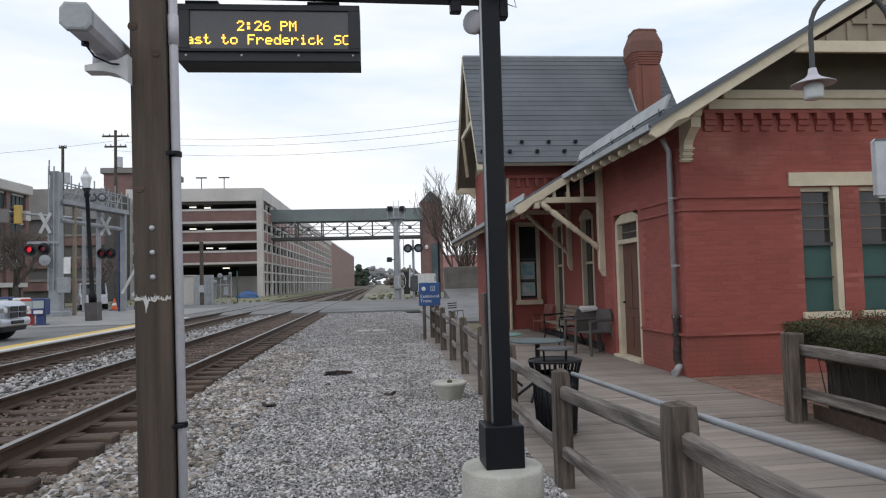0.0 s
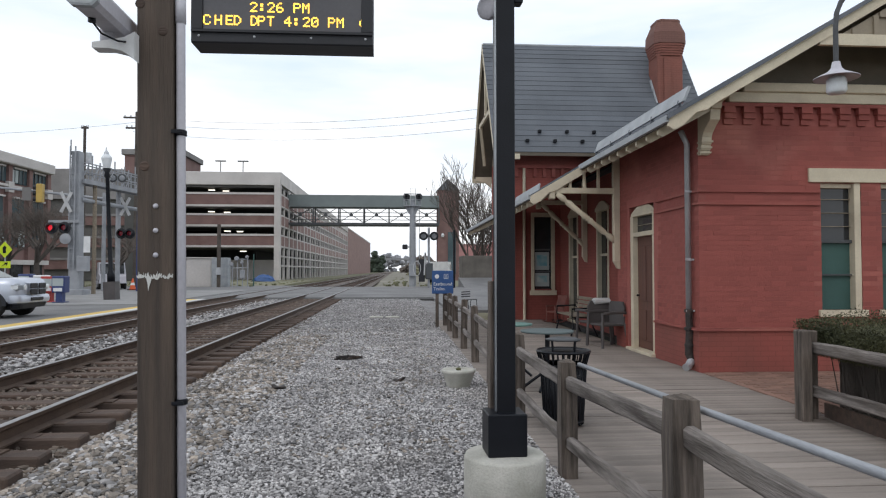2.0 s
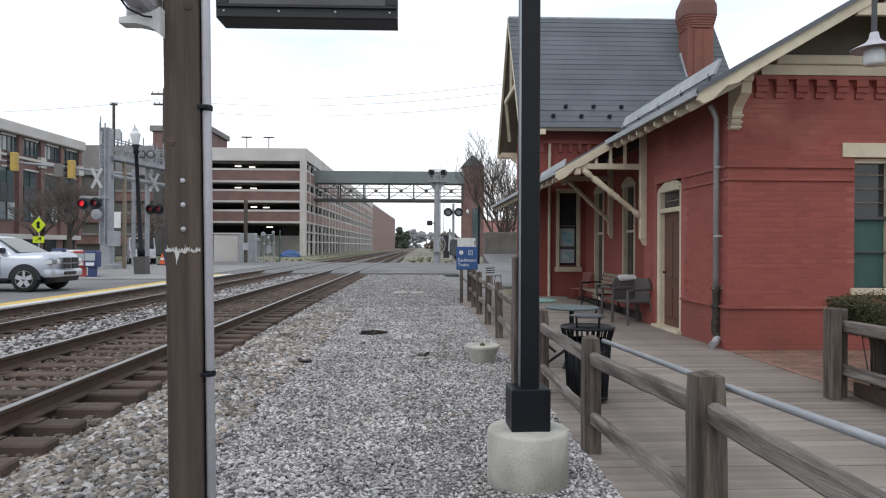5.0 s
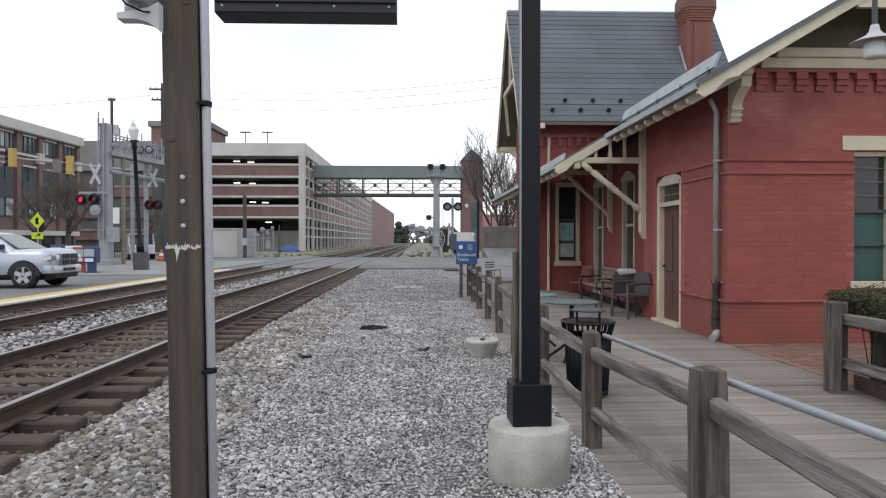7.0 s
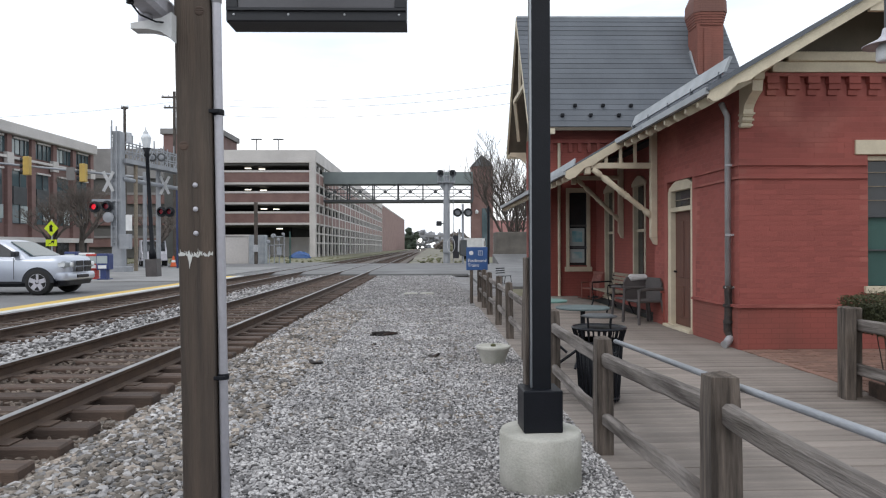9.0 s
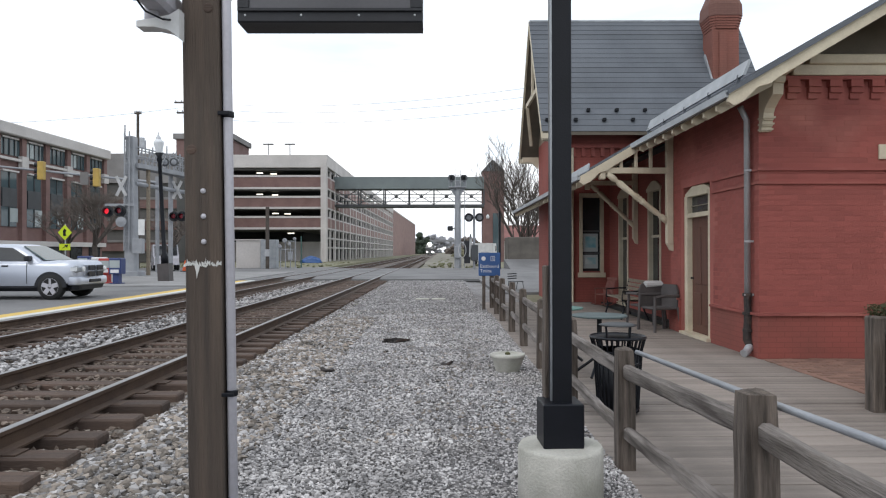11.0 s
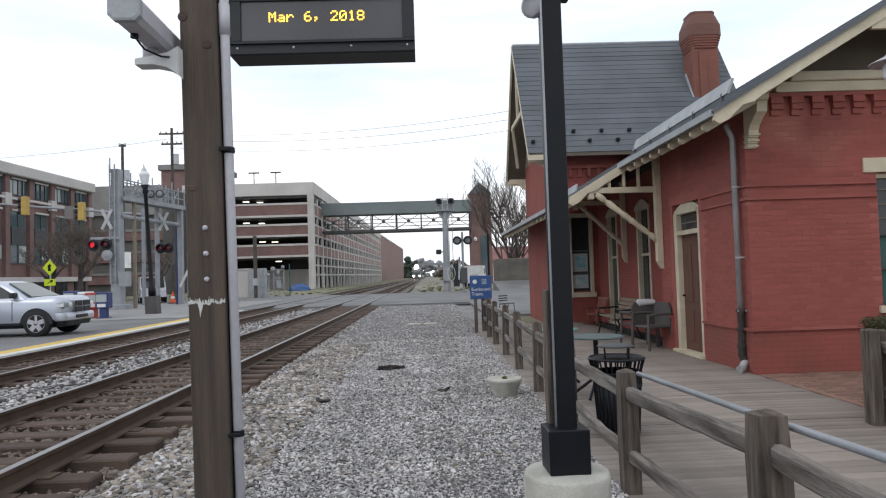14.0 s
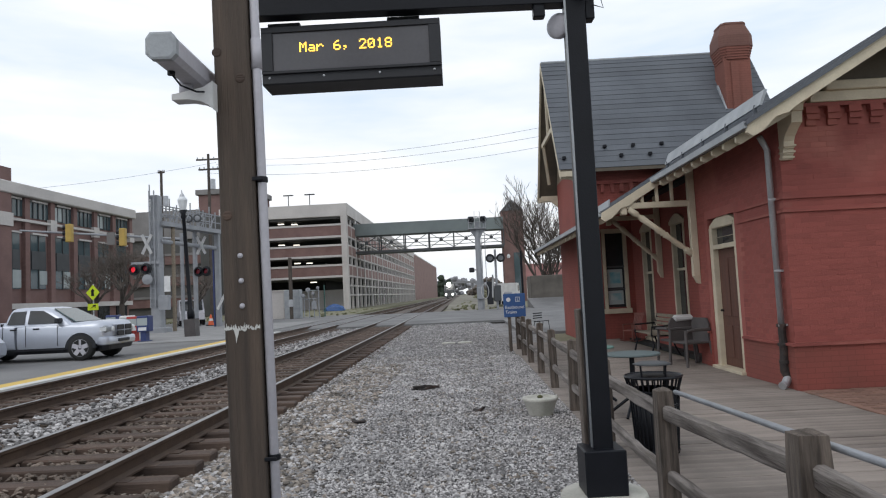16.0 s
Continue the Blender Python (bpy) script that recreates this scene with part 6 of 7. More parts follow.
        part("arm_chord", beam((x, 0, 6.45), (d.x + x, d.y, 6.45), 0.16, 0.26), "signal_grey", t)
        for z in (7.0, 7.5):
            part("arm_rail", beam((x, 0, z), (d.x + x, d.y, z), 0.06, 0.06), "signal_grey", t)
        for i in range(9):
            f, g = i / 9, (i + 1) / 9
            part("arm_post", beam((d.x * g + x, d.y * g, 6.45), (d.x * g + x, d.y * g, 7.7 if i % 3 else 8.0), 0.06, 0.06), "signal_grey", t)
            if i % 2:
                part("arm_lattice", beam((d.x * f + x, d.y * f, 6.5), (d.x * g + x, d.y * g, 7.5), 0.05, 0.05), "signal_grey", t)
    part("walkway", prism([(-0.25, 0), (0.3, 0), (d.x + 0.3, d.y), (d.x - 0.25, d.y)], "xy", 6.36, 6.42), "signal_grey", t)
    part("lower_arm", tube((0.2, 0, 5.4), (d.x, d.y, 5.35), 0.13, n=8), "signal_grey", t)
    part("second_mast", tube((0.55, 4.3, 0), (0.55, 4.3, 6.6), 0.15, n=10), "signal_grey", t)
    part("end_mast", box(1.15, 1.45, 6.15, 6.5, 0, 6.5), "signal_grey", t)
    part("end_mast_edge", box(0.98, 1.08, 6.2, 6.45, 0, 5.4), "blue_paint", t, "narrow blue post beside the mast")
    part("rear_post", tube((0.45, 1.2, 0), (0.45, 1.2, 6.4), 0.12, n=8), "bench_slat", t, "tan timber post")

    def crossbuck(x, y, z):
        c = part("crossbuck", beam((x - 0.28, y, z - 0.56), (x + 0.28, y, z + 0.56), 0.03, 0.17), "worn_white", t, "white crossed boards")
        part("crossbuck_board", beam((x + 0.28, y - 0.04, z - 0.56), (x - 0.28, y - 0.04, z + 0.56), 0.03, 0.17), "worn_white", c)
    crossbuck(-0.36, -0.5, 5.2)
    crossbuck(1.05, 4.1, 5.4)

    def flasher(x, y, z, lit):
        f = part("flasher", lathe([(0.33, 0), (0.33, 0.05), (0.3, 0.06)], (x, y, z), (0, -1, 0), 20), "black_plastic", t, "black round flasher target")
        part("lens", lathe([(0.16, 0.06), (0.16, 0.09), (0.1, 0.11), (0.01, 0.115)], (x, y, z), (0, -1, 0), 16), "lit_red" if lit else "dull_red", f, "lit red lens" if lit else "unlit red lens")
        part("hood", lathe([(0.2, 0.05), (0.2, 0.3), (0.185, 0.3), (0.185, 0.06)], (x, y, z), (0, -1, 0.05), 14), "black_plastic", f)
    flasher(-1.12, -0.5, 3.75, True)
    flasher(-0.42, -0.5, 3.78, False)
    flasher(0.9, 4.0, 3.7, False)
    flasher(1.4, 4.0, 3.7, False)
    for x in (0.85, 1.4):
        f = part("flasher", lathe([(0.26, 0), (0.26, 0.06)], (x, 2.7, 6.98), (0, -1, 0), 18), "steel_dark", t)
        part("lens", lathe([(0.17, 0.06), (0.12, 0.1), (0.01, 0.11)], (x, 2.7, 6.98), (0, -1, 0), 14), "signal_grey", f)
    part("flasher_bar", box(-1.35, 0.3, -0.42, -0.34, 4.05, 4.2, 0.01), "signal_grey", t)
    part("bell", lathe([(0.06, 0), (0.28, 0.08), (0.3, 0.2), (0.05, 0.26)], (-0.3, -0.5, 3.15), (0, -1, 0), 16), "signal_grey", t, "round crossing bell")
    part("control_box", box(0.25, 0.85, -0.55, -0.2, 1.35, 2.2, 0.02), "signal_grey", t)
    part("white_notice", box(0.6, 0.95, -0.5, -0.46, 2.4, 3.3), "white", t)
    part("gate_arm", beam((1.4, 5.8, 1.2), (3.1, 5.0, 3.9), 0.08, 0.16), "white", t, "raised white gate arm")
    part("spike", tube((-0.32, -0.15, 7.9), (-0.32, -0.15, 8.75), 0.04, n=6), "signal_grey", t)


def street_lamp():
    t = thing("street_lamp", -13.33, 32.9, 0.08, 0, "black post-top street lamp with a pale glass lantern", "street lamp")
    t.matrix_basis = pose(-13.14, 32.9, 0.08, 0, -2.9, 0)
    part("base", prism([(-0.27, -0.27), (0.27, -0.27), (0.27, 0.27), (-0.27, 0.27)], "xy", 0, 0.85), "grey_plastic", t, "square brown plinth")
    part("post", lathe([(0.17, 0.85), (0.17, 1.2), (0.1, 1.35), (0.085, 5.7), (0.14, 5.8), (0.1, 5.95), (0.2, 6.15)], n=14), "black", t, smooth=True)
    part("globe", lathe([(0.15, 6.15), (0.25, 6.62), (0.24, 6.68), (0.14, 6.8), (0.1, 6.82)], n=8), "globe", t, "faceted pale glass lantern")
    part("finial", lathe([(0.13, 6.8), (0.11, 6.9), (0.04, 7.0), (0.015, 7.16)], n=10), "grey_metal", t)


def news_boxes():
    for x, y, m, lab, h in ((-14.08, 30.0, "blue_paint", "dark blue newspaper box with a glass window", 1.12), (-14.78, 30.5, "red_paint", "faded red steel newspaper box", 1.1), (-15.3, 30.9, "white", "white steel newspaper box", 1.15), (-16.3, 31.6, "blue_paint", "blue steel newspaper box", 1.2), (-16.9, 32.2, "orange", "orange plastic newspaper box", 1.0)):
        t = thing("newspaper_box", x, y, 0.1, 0, lab, "newspaper box", "newspaper boxes")
        part("cabinet", box(-0.26, 0.26, -0.25, 0.25, 0.42, h, 0.03), m, t)
        part("pedestal", box(-0.13, 0.13, -0.15, 0.15, 0.04, 0.42), m, t)
        part("foot_plate", box(-0.24, 0.24, -0.22, 0.22, 0.0, 0.04, 0.01), m, t)
        part("window", box(-0.22, 0.22, -0.26, -0.245, h - 0.42, h - 0.1), "pale_blind", t)
        part("notice", box(-0.18, 0.18, -0.258, -0.246, 0.48, 0.62), "white", t)


def wheel(parent, x, y, r, w):
    s = 1 if y > 0 else -1
    wh = part("wheel", lathe([(r * 0.62, -w / 2), (r * 0.93, -w / 2), (r, -w / 2 + 0.04), (r, w / 2 - 0.04), (r * 0.93, w / 2), (r * 0.62, w / 2)], (x, y, r), (0, s, 0), 28), "tyre", parent, "black tyre", True)
    part("rim", lathe([(r * 0.66, w / 2 - 0.02), (r * 0.62, w / 2 + 0.004), (r * 0.55, w / 2 - 0.05), (0.05, w / 2 - 0.05)], (x, y, r), (0, s, 0), 24), "steel_dark", wh)
    part("rim_lip", lathe([(r * 0.56, w / 2 - 0.02), (r * 0.66, w / 2 + 0.004), (r * 0.68, w / 2 - 0.01), (r * 0.58, w / 2 - 0.03)], (x, y, r), (0, s, 0), 28), "conduit", wh)
    for k in range(5):
        a = 2 * math.pi * k / 5 + 0.3
        part("spoke", beam((x, y + s * (w / 2 - 0.02), r), (x + 0.62 * r * math.cos(a), y + s * (w / 2 - 0.01), r + 0.62 * r * math.sin(a)), 0.06, 0.13), "conduit", wh)
    part("hub", lathe([(0.07, w / 2 - 0.04), (0.06, w / 2 + 0.015), (0.01, w / 2 + 0.02)], (x, y, r), (0, s, 0), 12), "chrome", wh)


def pickup_truck():
    t = thing("pickup_truck", -11.68, 21.65, 0.05, 0, "silver extended-cab pickup truck waiting by the platform", "pickup truck")
    # local x forward; the front axle is at 0, the rear axle at -3.57
    def ring(x, w, z0, z1, sh):
        half = [(0.86 * w, z0), (0.965 * w, z0 + 0.05), (0.99 * w, z0 + 0.2), (w, 0.45 * z0 + 0.55 * sh), (0.995 * w, sh - 0.06), (0.975 * w, sh), (0.93 * w, sh + 0.5 * (z1 - sh)), (0.86 * w, z1 - 0.012), (0.6 * w, z1), (0.2 * w, z1 + 0.012)]
        return [(x, -a, z) for a, z in half] + [(x, a, z) for a, z in half[::-1]]
    body = loft([ring(-2.03, 0.95, 0.38, 1.2, 1.1), ring(-1.9, 0.965, 0.38, 1.2, 1.1), ring(-1.0, 0.97, 0.38, 1.2, 1.1), ring(0.0, 0.975, 0.38, 1.2, 1.07), ring(0.3, 0.97, 0.42, 1.22, 1.06), ring(0.55, 0.95, 0.46, 1.215, 1.05), ring(0.72, 0.91, 0.5, 1.19, 1.03), ring(0.83, 0.85, 0.52, 1.14, 1.0), ring(0.88, 0.76, 0.56, 1.07, 0.96)])
    part("body", body, "silver", t, smooth=True, sharp=40)
    part("cargo_bed", loft([ring(-5.0, 0.93, 0.45, 1.24, 1.12), ring(-4.9, 0.96, 0.42, 1.26, 1.14), ring(-2.1, 0.965, 0.4, 1.26, 1.14)]), "silver", t, smooth=True, sharp=40)

    def plan(x0, x1, w, z, c=0.14, nose=0.1):
        out = []
        for cx, cy, a0 in ((x1 - c, w - c, 0), (x0 + c, w - c, 90), (x0 + c, -w + c, 180), (x1 - c, -w + c, 270)):
            for k in range(4):
                a = math.radians(a0 + 30 * k)
                px = cx + c * math.cos(a)
                out.append((px + (nose * (1 - (cy / w) ** 2) if a0 in (0, 270) else 0), cy + c * math.sin(a), z))
        return out
    cab = loft([plan(-2.02, 0.2, 0.93, 1.12), plan(-2.0, 0.1, 0.915, 1.22), plan(-1.95, -0.28, 0.83, 1.5), plan(-1.90, -0.56, 0.75, 1.68), plan(-1.86, -0.68, 0.71, 1.755), plan(-1.78, -0.8, 0.64, 1.80), plan(-1.6, -0.95, 0.5, 1.82)])
    for v in cab.verts:
        v.co.z = 1.12 + (v.co.z - 1.12) * 0.87
    part("cab", cab, "silver", t, smooth=True, sharp=60)
    for s in (-1, 1):
        def q(x, z):
            f = (z - 1.15) / 0.65
            return (x, s * (0.968 - 0.222 * f), 1.12 + (z - 1.12) * 0.87)
        for pts in ([(-1.86, 1.22), (-1.8, 1.6), (-1.75, 1.68), (-1.35, 1.69), (-1.32, 1.22)], [(-1.2, 1.22), (-1.22, 1.7), (-0.8, 1.68), (-0.6, 1.56), (-0.16, 1.28), (-0.14, 1.22)]):
            bm = bmesh.new()
            a = [bm.verts.new(q(*p)) for p in pts]
            b = [bm.verts.new((v.co.x, v.co.y - s * 0.03, v.co.z)) for v in a]
            bm.faces.new(a)
            bm.faces.new(b[::-1])
            for i in range(len(a)):
                bm.faces.new((a[i], a[(i + 1) % len(a)], b[(i + 1) % len(a)], b[i]))
            part("side_window", bm, "dark_glass", t, "dark tinted glass")
        part("mirror", box(-0.28, -0.12, s * 0.98 - 0.12, s * 0.98 + 0.12, 1.2, 1.36, 0.03), "black_plastic", t)
        for x in (-1.75, -1.02):
            part("door_handle", box(x, x + 0.2, s * 0.965 - 0.02, s * 0.965 + 0.02, 1.02, 1.07, 0.008), "black_plastic", t)
        for x in (-2.0, -1.26, -0.25):
            part("door_gap", box(x, x + 0.012, s * 0.972 - 0.006, s * 0.972 + 0.006, 0.5, 1.16), "black_plastic", t)
        part("sill_trim", box(-3.0, -0.5, s * 0.965 - 0.012, s * 0.965 + 0.012, 0.36, 0.43), "black_plastic", t)
        h = part("headlight", box(0.52, 0.9, s * 0.72 - 0.19, s * 0.72 + 0.2, 0.82, 1.05, 0.06), "lead", t, "smoked headlight housing")
        part("lens", lathe([(0.085, 0), (0.075, 0.03), (0.01, 0.04)], (0.87, s * 0.66, 0.94), (1, 0, 0), 14), "globe", h, "bright reflector")
        part("turn_lens", box(0.6, 0.8, s * 0.925 - 0.005, s * 0.925 + 0.003, 0.88, 1.0, 0.02), "globe", h)
        for x in (0.0, -3.57):
            n = 14
            pts = [(x + 0.49 * math.cos(math.pi * k / n), 0.38 + 0.49 * math.sin(math.pi * k / n)) for k in range(n + 1)]
            part("wheel_arch", prism(pts, "xz", s * 0.70, s * 0.978), "black_plastic", t)
            wheel(t, x, s * 0.86, 0.40, 0.26)
    bm = bmesh.new()
    a = [bm.verts.new(p) for p in ((0.2, -0.78, 1.21), (0.2, 0.78, 1.21), (-0.60, 0.58, 1.725), (-0.60, -0.58, 1.725))]
    b = [bm.verts.new((v.co.x - 0.03, v.co.y, v.co.z - 0.03)) for v in a]
    bm.faces.new(a)
    bm.faces.new(b[::-1])
    for i in range(4):
        bm.faces.new((a[i], a[(i + 1) % 4], b[(i + 1) % 4], b[i]))
    for v in bm.verts:
        v.co.x += 0.06
        v.co.z = 1.12 + (v.co.z + 0.03 - 1.12) * 0.87
    part("windscreen", bm, "far_glass", t, "windscreen")
    g = part("grille", box(0.84, 0.93, -0.5, 0.5, 0.7, 1.1, 0.04), "silver", t, "silver crosshair grille")
    for y in (-0.25, 0.25):
        for z in (0.785, 0.975):
            part("grille_opening", box(0.9, 0.94, y - 0.205, y + 0.205, z - 0.075, z + 0.085, 0.02), "black_plastic", g)
    lip = loft([plan(0.45, 0.9, 0.9, 0.44, 0.2, 0.1), plan(0.45, 0.96, 0.95, 0.47, 0.22, 0.1), plan(0.45, 0.98, 0.965, 0.58, 0.22, 0.1), plan(0.45, 0.95, 0.95, 0.68, 0.2, 0.1), plan(0.45, 0.9, 0.9, 0.7, 0.2, 0.1)])
    part("bumper", lip, "silver", t, smooth=True, sharp=50)
    part("bumper_intake", box(1.0, 1.07, -0.35, 0.35, 0.52, 0.62, 0.02), "black_plastic", t)
    part("air_dam", loft([plan(0.5, 0.86, 0.82, 0.3, 0.2, 0.1), plan(0.5, 0.9, 0.88, 0.45, 0.2, 0.1)]), "black_plastic", t)
    part("bed_gap", box(-2.08, -2.03, -0.93, 0.93, 0.5, 1.25), "black_plastic", t)
    part("underbody", box(-4.9, 0.5, -0.7, 0.7, 0.25, 0.45), "black_plastic", t)
    # the cab is set well back behind a long bonnet to fit the camera's view
    for p in t.children:
        if p.name.split(".")[0] in ("cab", "side_window", "mirror", "door_handle", "door_gap", "windscreen", "bed_gap"):
            for v in p.data.vertices:
                v.co.x -= 0.48
    # a short front overhang, squeezed to fit the camera's view
    for p in t.children:
        for v in p.data.vertices:
            if p.name.split(".")[0] not in ("wheel", "wheel_arch") and v.co.x > 0.4:
                v.co.x = 0.4 + (v.co.x - 0.4) * 0.78
    t.scale = (0.97, 0.97, 0.97)


def parked_car(name, x, y, rz, m, label, k=1.0):
    t = thing(name, x, y, 0.05, rz, label, "car")
    def sec(px, w, z0, z1):
        return [(px, -w, z0), (px, -w - 0.02, (z0 + z1) / 2), (px, -w + 0.05, z1), (px, w - 0.05, z1), (px, w + 0.02, (z0 + z1) / 2), (px, w, z0)]
    part("body", loft([sec(-2.2, 0.75, 0.4, 0.9), sec(-2.1, 0.88, 0.25, 0.98), sec(0.9, 0.9, 0.22, 0.98), sec(1.9, 0.86, 0.25, 0.86), sec(2.2, 0.7, 0.35, 0.7)]), m, t)
    part("cabin", loft([[(-1.7, -0.8, 0.95), (-1.2, -0.62, 1.45), (-1.2, 0.62, 1.45), (-1.7, 0.8, 0.95)], [(0.95, -0.82, 0.95), (0.2, -0.62, 1.47), (0.2, 0.62, 1.47), (0.95, 0.82, 0.95)]]), "dark_glass", t, "dark window glass")
    part("roof", box(-1.15, 0.15, -0.61, 0.61, 1.44, 1.5, 0.02), m, t)
    for s in (-1, 1):
        part("headlight", box(1.95, 2.12, s * 0.6 - 0.15, s * 0.6 + 0.15, 0.58, 0.74, 0.03), "globe", t)
        for px in (-1.35, 1.35):
            wheel(t, px, s * 0.8, 0.32, 0.2)


def street_clutter():
    t = thing("pedestrian_sign", -24.7, 45.2, 0.05, 0, "yellow-green diamond pedestrian warning sign", "road sign")
    part("post", tube((0, 0, 0), (0, 0, 3.3), 0.05, n=6), "grey_metal", t)
    part("diamond", prism([(0, 2.2), (0.46, 2.72), (0, 3.24), (-0.46, 2.72)], "xz", -0.08, -0.05), "lime", t)
    part("walking_symbol", prism([(-0.1, 2.5), (0.1, 2.5), (0.06, 2.75), (0.12, 2.85), (0.0, 2.98), (-0.12, 2.85)], "xz", -0.09, -0.08), "black", t)
    part("arrow_plate", box(-0.36, 0.36, -0.08, -0.05, 1.55, 1.98), "lime", t)
    part("arrow_symbol", prism([(-0.2, 1.65), (0.1, 1.8), (0.15, 1.7), (0.22, 1.92), (-0.02, 1.88), (0.03, 1.83)], "xz", -0.09, -0.08), "black", t)
    a = thing("traffic_lights", -19.4, 47, 0.05, 0, "yellow traffic signals hung from a steel mast arm", "traffic light")
    part("mast", tube((0, 0, 0), (0, 0, 6.6), 0.14, n=8), "signal_grey", a)
    part("mast_arm", tube((0, 0, 6.2), (-9.5, -3.0, 7.0), 0.09, 0.06, n=8), "signal_grey", a)
    for x, y, z in ((-3.5, -1.2, 6.45), (-6.6, -2.2, 6.8)):
        s = part("signal_head", box(x - 0.2, x + 0.2, y - 0.25, y + 0.1, z - 0.65, z + 0.55, 0.03), "signal_yellow", a, "yellow three-lamp signal head")
        for k in range(3):
            part("visor", lathe([(0.15, 0), (0.16, 0.2), (0.14, 0.2), (0.13, 0.02)], (x - 0.2, y - 0.1, z + 0.32 - 0.38 * k), (-1, -0.3, 0), 10), "black_plastic", s)
    part("name_board", box(-4.5, -3.95, -1.5, -1.46, 5.9, 6.75), "stained", a)
    for k, (x, y) in enumerate(((-20.5, 52), (-18.6, 50), (-16.85, 50), (-22.0, 53))):
        c = thing("traffic_cone", x, y, 0.06, 0, "orange traffic cone with a pale band", "traffic cone", "traffic cones")
        part("cone", lathe([(0.22, 0.04), (0.05, 0.8), (0.02, 0.82)], n=12), "orange", c)
        part("foot", box(-0.28, 0.28, -0.28, 0.28, 0, 0.05), "black", c)
        part("band", lathe([(0.155, 0.35), (0.118, 0.52)], n=12), "white", c)
    v = thing("utility_van", -21.7, 54, 0.06, -65, "pale grey work van behind traffic cones", "van")
    part("body", loft([[(-2.2, -0.95, 0.4), (-2.2, -0.9, 2.0), (-2.2, 0.9, 2.0), (-2.2, 0.95, 0.4)], [(0.8, -0.95, 0.4), (0.7, -0.88, 2.0), (0.7, 0.88, 2.0), (0.8, 0.95, 0.4)], [(1.5, -0.95, 0.4), (1.4, -0.93, 1.15), (1.4, 0.93, 1.15), (1.5, 0.95, 0.4)], [(2.2, -0.9, 0.45), (2.1, -0.85, 0.95), (2.1, 0.85, 0.95), (2.2, 0.9, 0.45)]]), "conduit", v)
    part("windscreen", prism([(1.45, 1.15), (1.5, 1.15), (0.85, 1.9), (0.8, 1.9)], "xz", -0.8, 0.8), "dark_glass", v)
    for s in (-1, 1):
        for px in (-1.4, 1.4):
            wheel(v, px, s * 0.85, 0.36, 0.2)
    d = thing("barrier_board", -17.2, 51.5, 0.06, -20, "white slanted construction barrier", "barrier")
    part("board", beam((-0.9, 0, 1.0), (0.9, 0, 2.0), 0.05, 0.25), "white", d)
    part("leg", tube((-0.7, 0, 0), (-0.5, 0, 1.3), 0.04, n=6), "steel_dark", d)
    part("leg", tube((0.7, 0, 0), (0.5, 0, 1.8), 0.04, n=6), "steel_dark", d)


def utility_pole(x, y, h, label, arms=True):
    t = thing("utility_pole", x, y, 0, 0, label, "utility pole", "utility poles")
    part("pole", tube((0, 0, -0.1), (0, 0, h), 0.17, 0.12, n=8), "bark", t)
    for dz, w in ((0.5, 1.1), (1.4, 0.9)) if arms else ((0.15, 0.3),):
        part("crossarm", box(-w, w, -0.06, 0.06, h - dz - 0.07, h - dz + 0.07), "bark", t)
        for k in (-0.9, -0.45, 0.45, 0.9):
            part("insulator", lathe([(0.05, 0), (0.06, 0.1), (0.03, 0.18)], (w * k, 0, h - dz + 0.07), n=6), "grey_metal", t)
    part("transformer", tube((0.35, 0, h - 3.2), (0.35, 0, h - 2.3), 0.24, n=10), "grey_metal", t)


def overhead_wires():
    for k, (a, b, sag) in enumerate((((-21.5, 60, 14.6), (9.5, 44, 12.6), 0.9), ((-21.5, 60, 14.1), (9.5, 44, 12.0), 0.9), ((-22.5, 60, 13.4), (9.5, 44, 11.3), 1.0), ((-21.5, 60, 14.3), (-60, 55, 12.5), 1.2))):
        pts = []
        for i in range(17):
            f = i / 16
            p = Vector(a).lerp(Vector(b), f)
            p.z -= 4 * sag * f * (1 - f)
            pts.append(p)
        t = thing("overhead_wire", label="thin dark overhead wire across the sky", category="wire", group="overhead wires")
        part("wire", wire(pts, 0.012, n=4), "steel_dark", t)


def signal_cabinets():
    t = thing("signal_cabinet", -15.6, 60, 0.04, 0, "white railway signal equipment hut", "equipment hut")
    part("hut", box(-2.3, -0.2, 0, 2, 0, 2.45, 0.03), "offwhite", t)
    part("roof", box(-2.4, -0.1, -0.1, 2.1, 2.45, 2.55), "offwhite", t)
    g = thing("signal_cabinet", -14.9, 59, 0.04, 0, "grey railway equipment cabinet", "equipment cabinet")
    part("cabinet", box(-0.6, 0.75, 0, 1, 0, 2.5, 0.03), "lead", g)
    part("door", box(-0.5, 0.1, -0.03, 0.0, 0.2, 2.3, 0.01), "lead", g)
    p = thing("timber_pole", -14.7, 58.2, 0.2, 0, "short brown timber pole with a small meter box", "pole")
    part("pole", tube((0, 0, -0.2), (0, 0, 5.1), 0.16, n=8), "bark", p)
    part("meter_box", box(-0.15, 0.2, -0.3, -0.15, 0.9, 1.5), "grey_metal", p)
    q = thing("meter_rack", -13.2, 58.5, 0.2, 0, "grey electrical meter rack with pipes", "meter rack")
    for i, (h, r) in enumerate(((1.75, 0.17), (2.25, 0.2), (1.95, 0.15), (2.4, 0.13))):
        x = -0.5 + 0.42 * i
        part("meter", lathe([(r, 0), (r, 0.14), (r * 0.7, 0.2)], (x, 0, h), (0, -1, 0), 12), "signal_grey", q)
        part("riser", tube((x + 0.04, 0.05, -0.2), (x + 0.04, 0.05, h), 0.045, n=6), "signal_grey", q)
